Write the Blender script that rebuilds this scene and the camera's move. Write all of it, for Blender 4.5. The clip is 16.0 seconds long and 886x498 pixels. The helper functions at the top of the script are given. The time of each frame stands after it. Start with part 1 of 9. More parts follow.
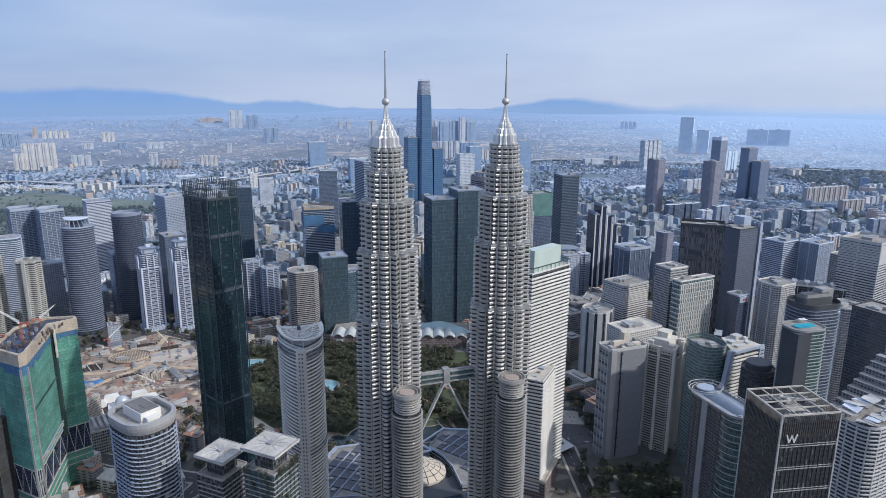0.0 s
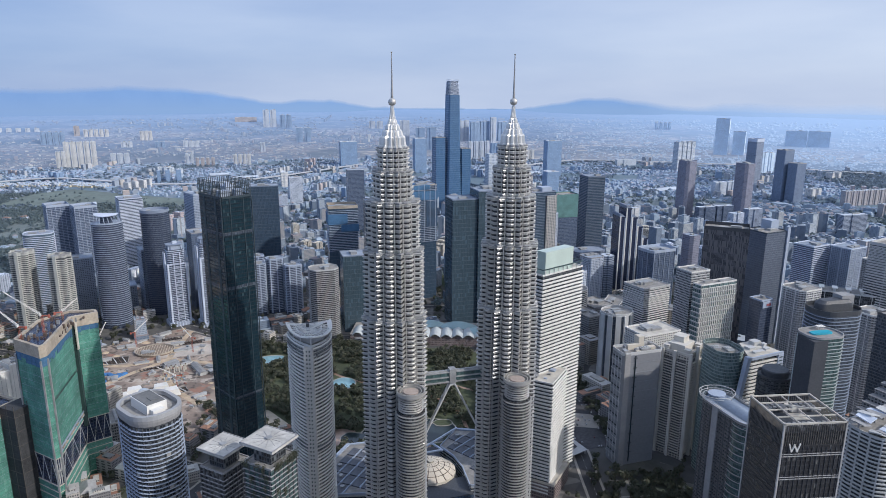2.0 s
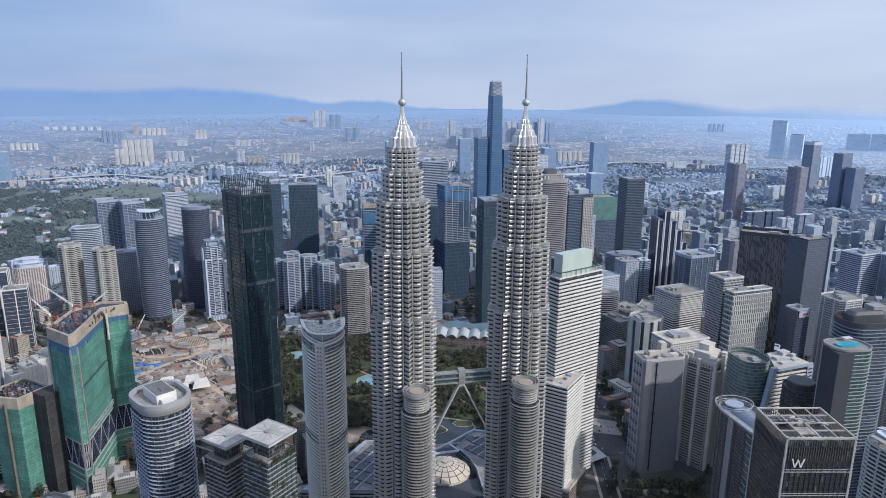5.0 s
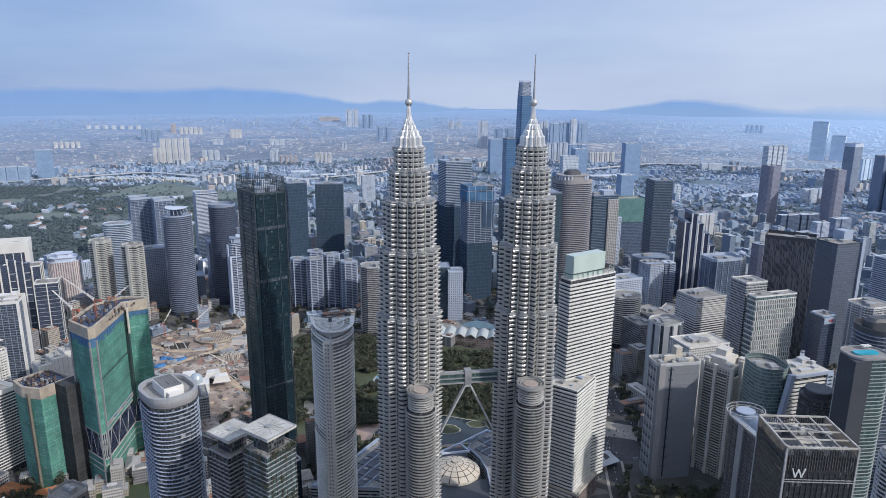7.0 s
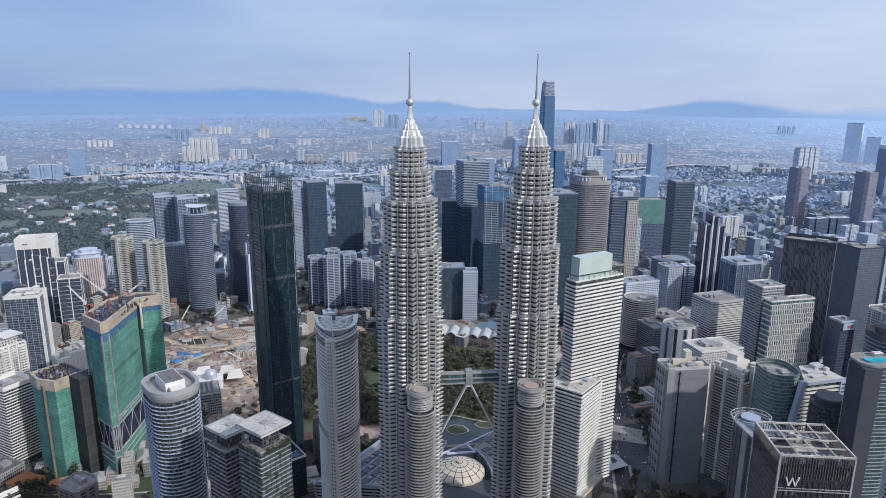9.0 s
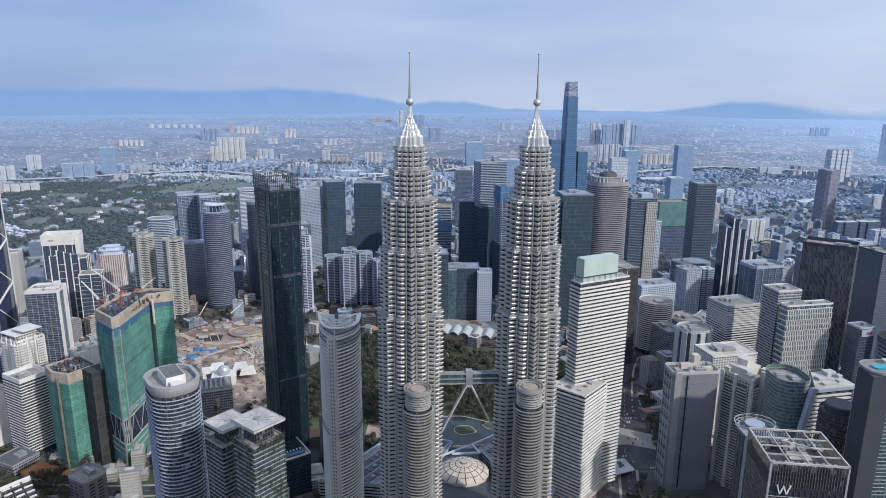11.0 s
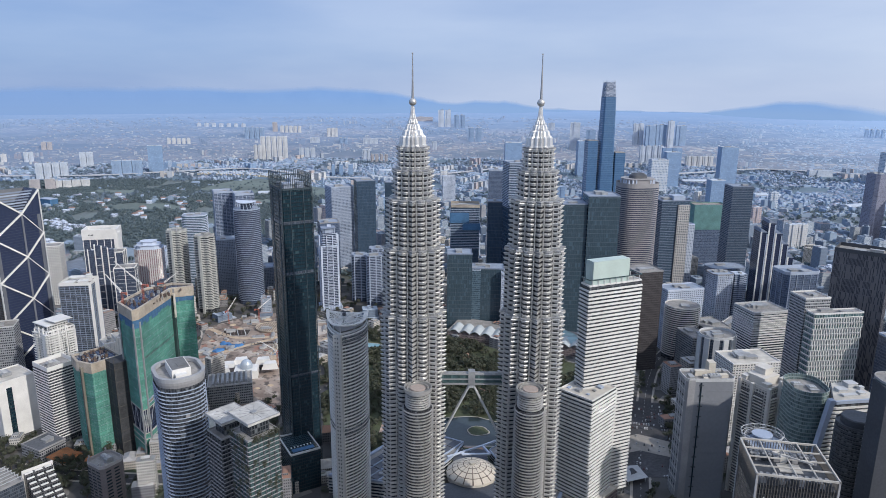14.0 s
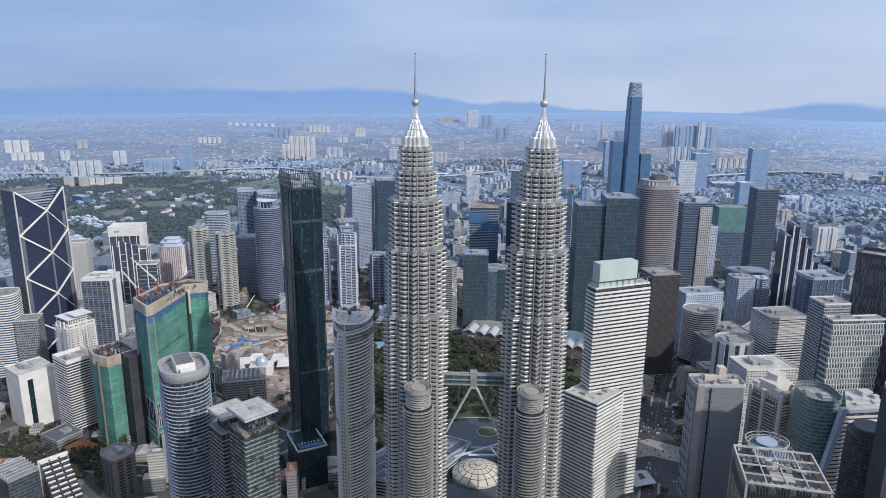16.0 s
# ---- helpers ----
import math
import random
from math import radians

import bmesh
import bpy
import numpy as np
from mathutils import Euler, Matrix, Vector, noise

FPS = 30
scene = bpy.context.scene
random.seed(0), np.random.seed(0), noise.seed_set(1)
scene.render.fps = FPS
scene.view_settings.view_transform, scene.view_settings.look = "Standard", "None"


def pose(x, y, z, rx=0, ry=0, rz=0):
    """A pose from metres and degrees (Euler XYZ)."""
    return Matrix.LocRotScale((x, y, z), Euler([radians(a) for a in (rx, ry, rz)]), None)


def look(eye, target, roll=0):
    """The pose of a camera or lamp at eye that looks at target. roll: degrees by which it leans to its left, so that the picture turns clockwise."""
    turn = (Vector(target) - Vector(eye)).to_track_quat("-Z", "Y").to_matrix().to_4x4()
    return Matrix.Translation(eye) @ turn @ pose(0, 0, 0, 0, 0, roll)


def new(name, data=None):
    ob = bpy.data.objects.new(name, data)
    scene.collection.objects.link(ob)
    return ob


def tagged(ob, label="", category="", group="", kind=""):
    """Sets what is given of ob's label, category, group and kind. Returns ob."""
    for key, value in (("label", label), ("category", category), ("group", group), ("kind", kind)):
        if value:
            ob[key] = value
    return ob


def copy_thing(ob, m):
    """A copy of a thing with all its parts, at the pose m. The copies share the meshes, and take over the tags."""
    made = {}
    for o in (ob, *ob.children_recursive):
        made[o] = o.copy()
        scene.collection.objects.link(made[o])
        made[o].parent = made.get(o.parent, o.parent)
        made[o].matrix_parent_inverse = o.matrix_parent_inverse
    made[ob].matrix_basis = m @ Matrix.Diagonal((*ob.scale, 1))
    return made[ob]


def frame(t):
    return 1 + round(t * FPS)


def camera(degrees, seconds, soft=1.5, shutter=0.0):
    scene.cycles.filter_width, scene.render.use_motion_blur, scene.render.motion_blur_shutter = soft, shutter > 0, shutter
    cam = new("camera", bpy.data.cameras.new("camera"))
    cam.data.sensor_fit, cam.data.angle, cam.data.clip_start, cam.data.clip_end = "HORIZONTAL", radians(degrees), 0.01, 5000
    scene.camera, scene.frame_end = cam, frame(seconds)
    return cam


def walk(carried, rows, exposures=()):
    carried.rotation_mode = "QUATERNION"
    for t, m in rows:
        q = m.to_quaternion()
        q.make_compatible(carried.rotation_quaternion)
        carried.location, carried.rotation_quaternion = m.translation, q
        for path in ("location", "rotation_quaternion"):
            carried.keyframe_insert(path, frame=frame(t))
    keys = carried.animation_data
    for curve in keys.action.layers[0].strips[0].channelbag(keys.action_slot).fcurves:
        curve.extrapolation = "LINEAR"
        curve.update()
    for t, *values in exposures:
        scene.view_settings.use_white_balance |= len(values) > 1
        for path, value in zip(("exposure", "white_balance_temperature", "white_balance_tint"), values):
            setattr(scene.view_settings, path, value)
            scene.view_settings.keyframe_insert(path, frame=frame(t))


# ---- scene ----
cam = camera(66.99, 16.0, 0.7)
METRES, EYE, TILT, LEAN, TURN = 1.0, 427.07, 0.0, 0.0, -7.6
ROWS = [
    (0.0, 0.00, 0.00, 0.00, 0.020, -13.758, -0.282),
    (0.5, 5.71, -0.32, 0.20, 0.770, -13.770, -0.292),
    (1.0, 11.44, -0.40, 0.27, 1.512, -13.762, -0.302),
    (1.5, 17.15, -0.36, 0.30, 2.227, -13.773, -0.302),
    (2.0, 22.82, -0.18, 0.41, 2.953, -13.775, -0.312),
    (2.5, 28.44, 0.08, 0.48, 3.673, -13.767, -0.302),
    (3.0, 34.05, 0.33, 0.50, 4.404, -13.758, -0.322),
    (3.5, 39.71, 0.70, 0.59, 5.137, -13.750, -0.322),
    (4.0, 45.33, 1.23, 0.64, 5.861, -13.752, -0.342),
    (6.5, 74.13, 4.68, 0.63, 9.606, -13.750, -0.382),
    (7.0, 79.86, 5.44, 0.72, 10.338, -13.762, -0.382),
    (7.5, 85.51, 6.38, 0.75, 11.081, -13.764, -0.382),
    (8.0, 91.11, 7.47, 0.75, 11.675, -13.775, -0.392),
    (8.5, 96.56, 8.73, 0.73, 12.199, -13.777, -0.402),
    (9.0, 101.96, 9.94, 0.67, 12.783, -13.769, -0.412),
    (11.5, 130.32, 17.29, 0.02, 15.845, -13.737, -0.422),
    (12.0, 135.87, 18.83, 0.17, 16.479, -13.749, -0.422),
    (12.5, 141.36, 20.39, 0.26, 17.102, -13.760, -0.432),
    (13.0, 146.85, 22.13, 0.33, 17.744, -13.762, -0.432),
    (13.5, 152.45, 23.64, 0.40, 18.415, -13.764, -0.442),
    (14.0, 157.95, 25.33, 0.51, 19.065, -13.765, -0.442),
    (14.5, 163.35, 27.12, 0.61, 19.703, -13.777, -0.462),
    (15.0, 168.62, 29.08, 0.65, 20.321, -13.769, -0.472),
    (15.5, 174.09, 30.87, 0.77, 20.997, -13.770, -0.472),
    (16.0, 179.55, 32.87, 0.86, 21.651, -13.772, -0.482),
]
walk(cam, [(t, pose(0, 0, EYE, TILT, LEAN, TURN) @ pose(METRES * x, METRES * y, METRES * z, 90 + pitch, roll, yaw)) for t, x, y, z, yaw, pitch, roll in ROWS])

# ---- sky and sun ----
SUN_AZ, SUN_EL = math.atan2(0.88, -0.47), radians(34)
world = bpy.data.worlds.new("hazy_afternoon")
scene.world = world
world.use_nodes = True
wn, wl = world.node_tree.nodes, world.node_tree.links
wn.clear()
sky = wn.new("ShaderNodeTexSky")
sky.sky_type, sky.sun_disc = "NISHITA", False
sky.sun_elevation, sky.sun_rotation = SUN_EL, SUN_AZ
sky.altitude, sky.air_density, sky.dust_density, sky.ozone_density = 100, 1.0, 0.2, 6.0
tone = wn.new("ShaderNodeMix")
tone.data_type = "RGBA"
tone.inputs[0].default_value = 0.90
cloud = wn.new("ShaderNodeTexNoise")
cloud.inputs["Scale"].default_value, cloud.inputs["Detail"].default_value = 1.9, 7.0
patch = wn.new("ShaderNodeMapRange")
patch.inputs["From Min"].default_value, patch.inputs["From Max"].default_value = 0.30, 0.70
patch.inputs["To Min"].default_value, patch.inputs["To Max"].default_value = 0.30, 0.72
stretch = wn.new("ShaderNodeMapping")
stretch.inputs["Scale"].default_value = (1.0, 1.0, 5.0)
where = wn.new("ShaderNodeTexCoord")
veil = wn.new("ShaderNodeMix")
veil.data_type = "RGBA"
veil.inputs[6].default_value, veil.inputs[7].default_value = (1.6, 2.65, 5.1, 1), (5.0, 5.7, 7.2, 1)
bg = wn.new("ShaderNodeBackground")
wo = wn.new("ShaderNodeOutputWorld")
wl.new(where.outputs["Generated"], stretch.inputs[0])
wl.new(stretch.outputs[0], cloud.inputs["Vector"])
axis = wn.new("ShaderNodeSeparateXYZ")
west = wn.new("ShaderNodeMapRange")  # the sky is whiter on the sun's side
west.inputs["From Min"].default_value, west.inputs["From Max"].default_value = -0.7, 0.8
west.inputs["To Min"].default_value, west.inputs["To Max"].default_value = -0.50, 0.30
thick = wn.new("ShaderNodeMath")
thick.use_clamp = True
wl.new(where.outputs["Generated"], axis.inputs[0])
wl.new(axis.outputs[0], west.inputs[0])
low = wn.new("ShaderNodeMapRange")  # thin white haze low in the sky
low.inputs["From Min"].default_value, low.inputs["From Max"].default_value = 0.0, 0.2
low.inputs["To Min"].default_value, low.inputs["To Max"].default_value = 0.2, 0.0
both = wn.new("ShaderNodeMath")
wl.new(axis.outputs[2], low.inputs[0])
wl.new(west.outputs[0], both.inputs[0])
wl.new(low.outputs[0], both.inputs[1])
wl.new(cloud.outputs[0], patch.inputs[0])
wl.new(patch.outputs[0], thick.inputs[0])
wl.new(both.outputs[0], thick.inputs[1])
wl.new(thick.outputs[0], veil.inputs[0])
wl.new(sky.outputs[0], tone.inputs[6])
wl.new(veil.outputs[2], tone.inputs[7])
# thin white haze: the sky brightens smoothly upwards and towards the sun
up = wn.new("ShaderNodeMapRange")
up.interpolation_type = "SMOOTHSTEP"
up.inputs["From Min"].default_value, up.inputs["From Max"].default_value = 0.10, 0.75
up.inputs["To Min"].default_value, up.inputs["To Max"].default_value = 0.0, 1.0
wl.new(axis.outputs[2], up.inputs[0])
toward = wn.new("ShaderNodeVectorMath")
toward.operation = "DOT_PRODUCT"
toward.inputs[1].default_value = (math.sin(SUN_AZ) * math.cos(SUN_EL), math.cos(SUN_AZ) * math.cos(SUN_EL), math.sin(SUN_EL))
wl.new(where.outputs["Generated"], toward.inputs[0])
glow = wn.new("ShaderNodeMapRange")
glow.interpolation_type = "SMOOTHSTEP"
glow.inputs["From Min"].default_value, glow.inputs["From Max"].default_value = 0.60, 1.0
glow.inputs["To Min"].default_value, glow.inputs["To Max"].default_value = 0.0, 1.0
wl.new(toward.outputs["Value"], glow.inputs[0])
pale = wn.new("ShaderNodeMix")
pale.data_type = "RGBA"
pale.inputs[7].default_value = (3.3, 4.2, 6.1, 1)
wl.new(up.outputs[0], pale.inputs[0])
wl.new(tone.outputs[2], pale.inputs[6])
bright = wn.new("ShaderNodeMix")
bright.data_type = "RGBA"
bright.inputs[7].default_value = (7.4, 7.4, 7.6, 1)
wl.new(glow.outputs[0], bright.inputs[0])
wl.new(pale.outputs[2], bright.inputs[6])
wl.new(bright.outputs[2], bg.inputs[0])
bg.inputs[1].default_value = 0.108
wl.new(bg.outputs[0], wo.inputs[0])
sun = new("sun", bpy.data.lights.new("sun", "SUN"))
sun.data.energy, sun.data.angle, sun.data.color = 2.5, radians(0.8), (1.0, 0.955, 0.905)
sun.matrix_world = look((Vector((math.sin(SUN_AZ) * math.cos(SUN_EL), math.cos(SUN_AZ) * math.cos(SUN_EL), math.sin(SUN_EL))) * 3000), (0, 0, 0))
scene.view_settings.exposure = 0.25


# ---- materials ----
class Nodes:
    """A short way to write a material's nodes."""

    def __init__(self, name):
        self.m = bpy.data.materials.new(name)
        self.m.use_nodes = True
        self.t = self.m.node_tree
        self.t.nodes.clear()
        out = self.t.nodes.new("ShaderNodeOutputMaterial")
        self.p = self.t.nodes.new("ShaderNodeBsdfPrincipled")
        self.t.links.new(self.p.outputs[0], out.inputs[0])

    def put(self, sock, v):
        if isinstance(v, bpy.types.NodeSocket):
            self.t.links.new(v, sock)
        elif isinstance(v, tuple) and len(v) == 3 and sock.type == "RGBA":
            sock.default_value = (*v, 1)
        else:
            sock.default_value = v

    def node(self, kind, **ins):
        n = self.t.nodes.new(kind)
        for k, v in ins.items():
            self.put(n.inputs[k], v)
        return n

    def math(self, op, a, b=0.0, c=0.0):
        n = self.t.nodes.new("ShaderNodeMath")
        n.operation = op
        for i, v in enumerate((a, b, c)):
            self.put(n.inputs[i], v)
        return n.outputs[0]

    def mix(self, f, a, b, how="MIX"):
        n = self.t.nodes.new("ShaderNodeMix")
        n.data_type, n.blend_type = "RGBA", how
        self.put(n.inputs[0], f)
        self.put(n.inputs[6], a)
        self.put(n.inputs[7], b)
        return n.outputs[2]

    def noise(self, scale, detail=3.0, where=None):
        n = self.node("ShaderNodeTexNoise", Scale=scale, Detail=detail)
        self.t.links.new(where or self.place(), n.inputs["Vector"])
        return n.outputs[0]

    def place(self):
        return self.node("ShaderNodeTexCoord").outputs["Object"]

    def span(self, v, lo, hi, a=0.0, b=1.0):
        n = self.t.nodes.new("ShaderNodeMapRange")
        for i, k in enumerate((v, lo, hi, a, b)):
            self.put(n.inputs[i], k)
        return n.outputs[0]

    def bump(self, h, strength, dist):
        n = self.node("ShaderNodeBump", Strength=strength, Distance=dist, Height=h)
        self.t.links.new(n.outputs[0], self.p.inputs["Normal"])

    def done(self, colour, rough, metal=0.0, spec=0.5):
        self.put(self.p.inputs["Base Color"], colour)
        self.put(self.p.inputs["Roughness"], rough)
        self.put(self.p.inputs["Metallic"], metal)
        self.put(self.p.inputs["Specular IOR Level"], spec)
        return self.m


def shade(c, k):
    return tuple(min(1.0, v * k) for v in c)


def plain(name, colour, rough=0.7, metal=0.0, grain=0.6, stain=0.05, amount=0.18, per_object=0.0):
    """Paint, concrete or metal: fine grain and broad stains in metres, with a little relief."""
    n = Nodes(name)
    fine, broad = n.noise(grain, 4.0), n.noise(stain, 3.0)
    c = n.mix(n.span(broad, 0.3, 0.7, 0.0, 1.0), shade(colour, 1 - amount), shade(colour, 1 + amount))
    c = n.mix(n.span(fine, 0.3, 0.7, 0.0, amount * 1.6), c, shade(colour, 0.55))
    if per_object:
        r = n.node("ShaderNodeObjectInfo").outputs["Random"]
        c = n.mix(1.0, c, n.mix(r, shade((1, 1, 1), 1 - per_object), (1.0, 1.0, 1.0)), "MULTIPLY")
    n.bump(fine, 0.25, 0.15)
    return n.done(c, n.span(fine, 0.3, 0.7, max(0.05, rough - 0.1), min(1, rough + 0.1)), metal)


def facade(name, wall, glass, bay=3.0, floor=3.6, side=0.2, sill=0.3, head=0.1, lit=0.25, wall_rough=0.75, glass_rough=0.15, bright=(0.35, 0.38, 0.40), stripe=False, vary=1.0):
    """A wall with windows on a grid in metres (from the UV), each pane with its own blinds and tint."""
    n = Nodes(name)
    sep = n.node("ShaderNodeSeparateXYZ", Vector=n.node("ShaderNodeTexCoord").outputs["UV"])
    u, v = n.math("DIVIDE", sep.outputs[0], bay), n.math("DIVIDE", sep.outputs[1], floor)
    fu, fv = n.math("FRACT", u), n.math("FRACT", v)
    in_v = n.math("MULTIPLY", n.math("GREATER_THAN", fv, sill), n.math("LESS_THAN", fv, 1 - head))
    in_u = n.math("MULTIPLY", n.math("GREATER_THAN", fu, side / 2), n.math("LESS_THAN", fu, 1 - side / 2))
    mask = in_v if stripe else n.math("MULTIPLY", in_u, in_v)
    cell = n.node("ShaderNodeCombineXYZ", X=n.math("FLOOR", u), Y=n.math("FLOOR", v))
    white = n.node("ShaderNodeTexWhiteNoise", Vector=cell.outputs[0])
    tall = n.node("ShaderNodeTexWhiteNoise", Vector=n.node("ShaderNodeCombineXYZ", X=n.math("FLOOR", u)).outputs[0])
    pane = n.mix(white.outputs[0], shade(glass, 1 - 0.38 * vary), shade(glass, 1 + 0.3 * vary))
    pane = n.mix(n.math("MULTIPLY", n.math("GREATER_THAN", white.outputs[0], 1 - lit), 0.35), pane, bright)
    broad, fine = n.noise(0.03, 4.0), n.noise(0.7, 4.0)
    w = n.mix(n.span(broad, 0.3, 0.7), shade(wall, 0.80), shade(wall, 1.1))
    w = n.mix(n.span(fine, 0.35, 0.75, 0.0, 0.35), w, shade(wall, 0.6))
    w = n.mix(n.math("MULTIPLY", tall.outputs[0], 0.15), w, shade(wall, 0.6))
    c = n.mix(mask, w, pane)
    n.bump(n.math("MULTIPLY", mask, -1.0), 0.6, 0.3)
    return n.done(c, n.span(mask, 0, 1, wall_rough, glass_rough), 0.0, n.span(mask, 0, 1, 0.35, 0.7))


def island_mix(name, colours, rough=0.8, wear=0.3, panes=None):
    """Roofs, walls or leaves of a crowd: each piece takes one of a few colours."""
    n = Nodes(name)
    r = n.node("ShaderNodeNewGeometry").outputs["Random Per Island"]
    ramp = n.t.nodes.new("ShaderNodeValToRGB")
    ramp.color_ramp.interpolation = "CONSTANT"
    el = ramp.color_ramp.elements
    while len(el) < len(colours):
        el.new(0.5)
    for i, c in enumerate(colours):
        el[i].position, el[i].color = i / len(colours), (*c, 1)
    n.t.links.new(r, ramp.inputs[0])
    f = n.noise(0.25, 4.0)
    c = n.mix(n.span(f, 0.3, 0.7, 0.0, wear), ramp.outputs[0], shade(colours[0], 0.25))
    if panes:
        sep = n.node("ShaderNodeSeparateXYZ", Vector=n.place())
        up = n.math("GREATER_THAN", n.math("FRACT", n.math("DIVIDE", sep.outputs[2], 3.3)), 0.5)
        along = n.math("FRACT", n.math("DIVIDE", n.math("ADD", sep.outputs[0], n.math("MULTIPLY", sep.outputs[1], 1.3)), 3.1))
        c = n.mix(n.math("MULTIPLY", up, n.math("GREATER_THAN", along, 0.45)), c, panes)
    return n.done(c, rough)


def leaves(name, colours, rough=0.85):
    """Leaf sprays that let part of the light through."""
    m = island_mix(name, colours, rough, 0.05)
    t = m.node_tree
    out = next(k for k in t.nodes if k.type == "OUTPUT_MATERIAL")
    p = next(k for k in t.nodes if k.type == "BSDF_PRINCIPLED")
    p.inputs["Specular IOR Level"].default_value = 0.1
    thin, both = t.nodes.new("ShaderNodeBsdfTranslucent"), t.nodes.new("ShaderNodeMixShader")
    t.links.new(p.inputs["Base Color"].links[0].from_socket, thin.inputs[0])
    both.inputs[0].default_value = 0.4
    t.links.new(p.outputs[0], both.inputs[1])
    t.links.new(thin.outputs[0], both.inputs[2])
    t.links.new(both.outputs[0], out.inputs[0])
    return m


# stainless steel and glass of the twin towers
STEEL = plain("stainless_steel", (0.60, 0.59, 0.575), 0.45, 0.66, 0.9, 0.03, 0.10, 0.07)
STEEL_BRIGHT = plain("polished_steel", (0.76, 0.75, 0.735), 0.36, 0.7, 0.9, 0.05, 0.10)
SPIRE_STEEL = plain("spire_steel", (0.36, 0.36, 0.37), 0.45, 0.5, 0.9, 0.05, 0.10)
TWIN_GLASS = facade("twin_tower_glazing", (0.075, 0.075, 0.08), (0.035, 0.038, 0.044), 1.4, 4.0, 0.2, 0.1, 0.1, 0.1, 0.4, 0.15)
WHITE = plain("white_painted_concrete", (0.74, 0.73, 0.71), 0.7, 0, 0.8, 0.05, 0.10, 0.06)
CREAM = plain("cream_painted_concrete", (0.62, 0.57, 0.49), 0.75, 0, 0.8, 0.05, 0.12, 0.06)
GREY = plain("grey_concrete", (0.33, 0.33, 0.34), 0.8, 0, 0.6, 0.04, 0.16, 0.08)
PALE = plain("pale_grey_concrete", (0.52, 0.53, 0.54), 0.75, 0, 0.6, 0.04, 0.14, 0.08)
DARK = plain("dark_grey_cladding", (0.072, 0.078, 0.09), 0.5, 0.1, 0.6, 0.04, 0.2)
ROOF = plain("weathered_roof_membrane", (0.30, 0.29, 0.28), 0.9, 0, 0.4, 0.08, 0.3)
ROOF_PALE = plain("pale_roof_screed", (0.55, 0.52, 0.47), 0.9, 0, 0.4, 0.1, 0.25)
PLANT = plain("galvanised_roof_plant", (0.42, 0.43, 0.44), 0.6, 0.3, 0.8, 0.1, 0.25, 0.2)
RAW = plain("raw_concrete_formwork", (0.46, 0.40, 0.33), 0.85, 0, 0.5, 0.07, 0.28)
BEIGE = plain("pale_painted_steel", (0.40, 0.395, 0.40), 0.65, 0, 0.8, 0.1, 0.2)
CLADDING = plain("grey_metal_cladding", (0.25, 0.262, 0.29), 0.55, 0.1, 0.3, 0.02, 0.08)
# far skyscraper's glass, blued and lightened to imitate haze
TALL_BLUE = facade("hazed_blue_glass", (0.095, 0.19, 0.33), (0.07, 0.15, 0.28), 3.0, 7.6, 0.1, 0.1, 0.08, 0.0, 0.4, 0.2, (0.15, 0.23, 0.34), vary=0.3)


def netting(name, dark, mid, light):
    """Sheets of scaffold netting, each with its own fade, sagging a little, with dark laps between."""
    n = Nodes(name)
    sep = n.node("ShaderNodeSeparateXYZ", Vector=n.node("ShaderNodeTexCoord").outputs["UV"])
    u, v = n.math("DIVIDE", sep.outputs[0], 2.6), n.math("DIVIDE", n.math("ADD", sep.outputs[1], n.math("MULTIPLY", n.noise(0.12, 3.0), 1.6)), 3.6)
    cell = n.node("ShaderNodeTexWhiteNoise", Vector=n.node("ShaderNodeCombineXYZ", X=n.math("FLOOR", u), Y=n.math("FLOOR", v)).outputs[0])
    row = n.node("ShaderNodeTexWhiteNoise", Vector=n.node("ShaderNodeCombineXYZ", Y=n.math("FLOOR", v)).outputs[0])
    c = n.mix(cell.outputs[0], mid, shade(mid, 1.25))
    c = n.mix(n.math("MULTIPLY", row.outputs[0], 0.42), c, dark)
    c = n.mix(n.math("MULTIPLY", n.math("GREATER_THAN", cell.outputs[0], 0.86), 0.22), c, light)
    c = n.mix(n.math("MULTIPLY", n.math("LESS_THAN", n.math("FRACT", n.math("DIVIDE", sep.outputs[0], 7.8)), 0.05), 0.5), c, light)
    c = n.mix(n.span(n.noise(0.045, 4.0), 0.42, 0.68, 0.0, 0.75), c, dark)
    c = n.mix(n.math("MULTIPLY", n.math("LESS_THAN", n.math("FRACT", v), 0.09), 0.65), c, dark)
    c = n.mix(n.span(n.noise(0.8, 4.0), 0.45, 0.7, 0.0, 0.35), c, light)
    n.bump(n.math("ADD", n.noise(0.3, 4.0), n.math("FRACT", v)), 0.7, 0.8)
    return n.done(c, 0.85)


NET = netting("green_scaffold_netting", (0.035, 0.13, 0.11), (0.095, 0.315, 0.255), (0.27, 0.46, 0.40))
NET_BLUE = plain("blue_scaffold_netting", (0.065, 0.165, 0.31), 0.85, 0, 0.5, 0.06, 0.3)
NET_NAVY = plain("dark_blue_netting", (0.045, 0.085, 0.15), 0.85, 0, 0.5, 0.06, 0.3)
WARM = plain("warm_grey_concrete", (0.46, 0.45, 0.43), 0.75, 0, 0.8, 0.05, 0.12, 0.06)
BROWN_BAND = plain("brown_grey_stone", (0.34, 0.33, 0.335), 0.75, 0, 0.8, 0.05, 0.12, 0.06)
RUST = plain("rusty_steel", (0.15, 0.11, 0.095), 0.8, 0.2, 0.8, 0.1, 0.3)
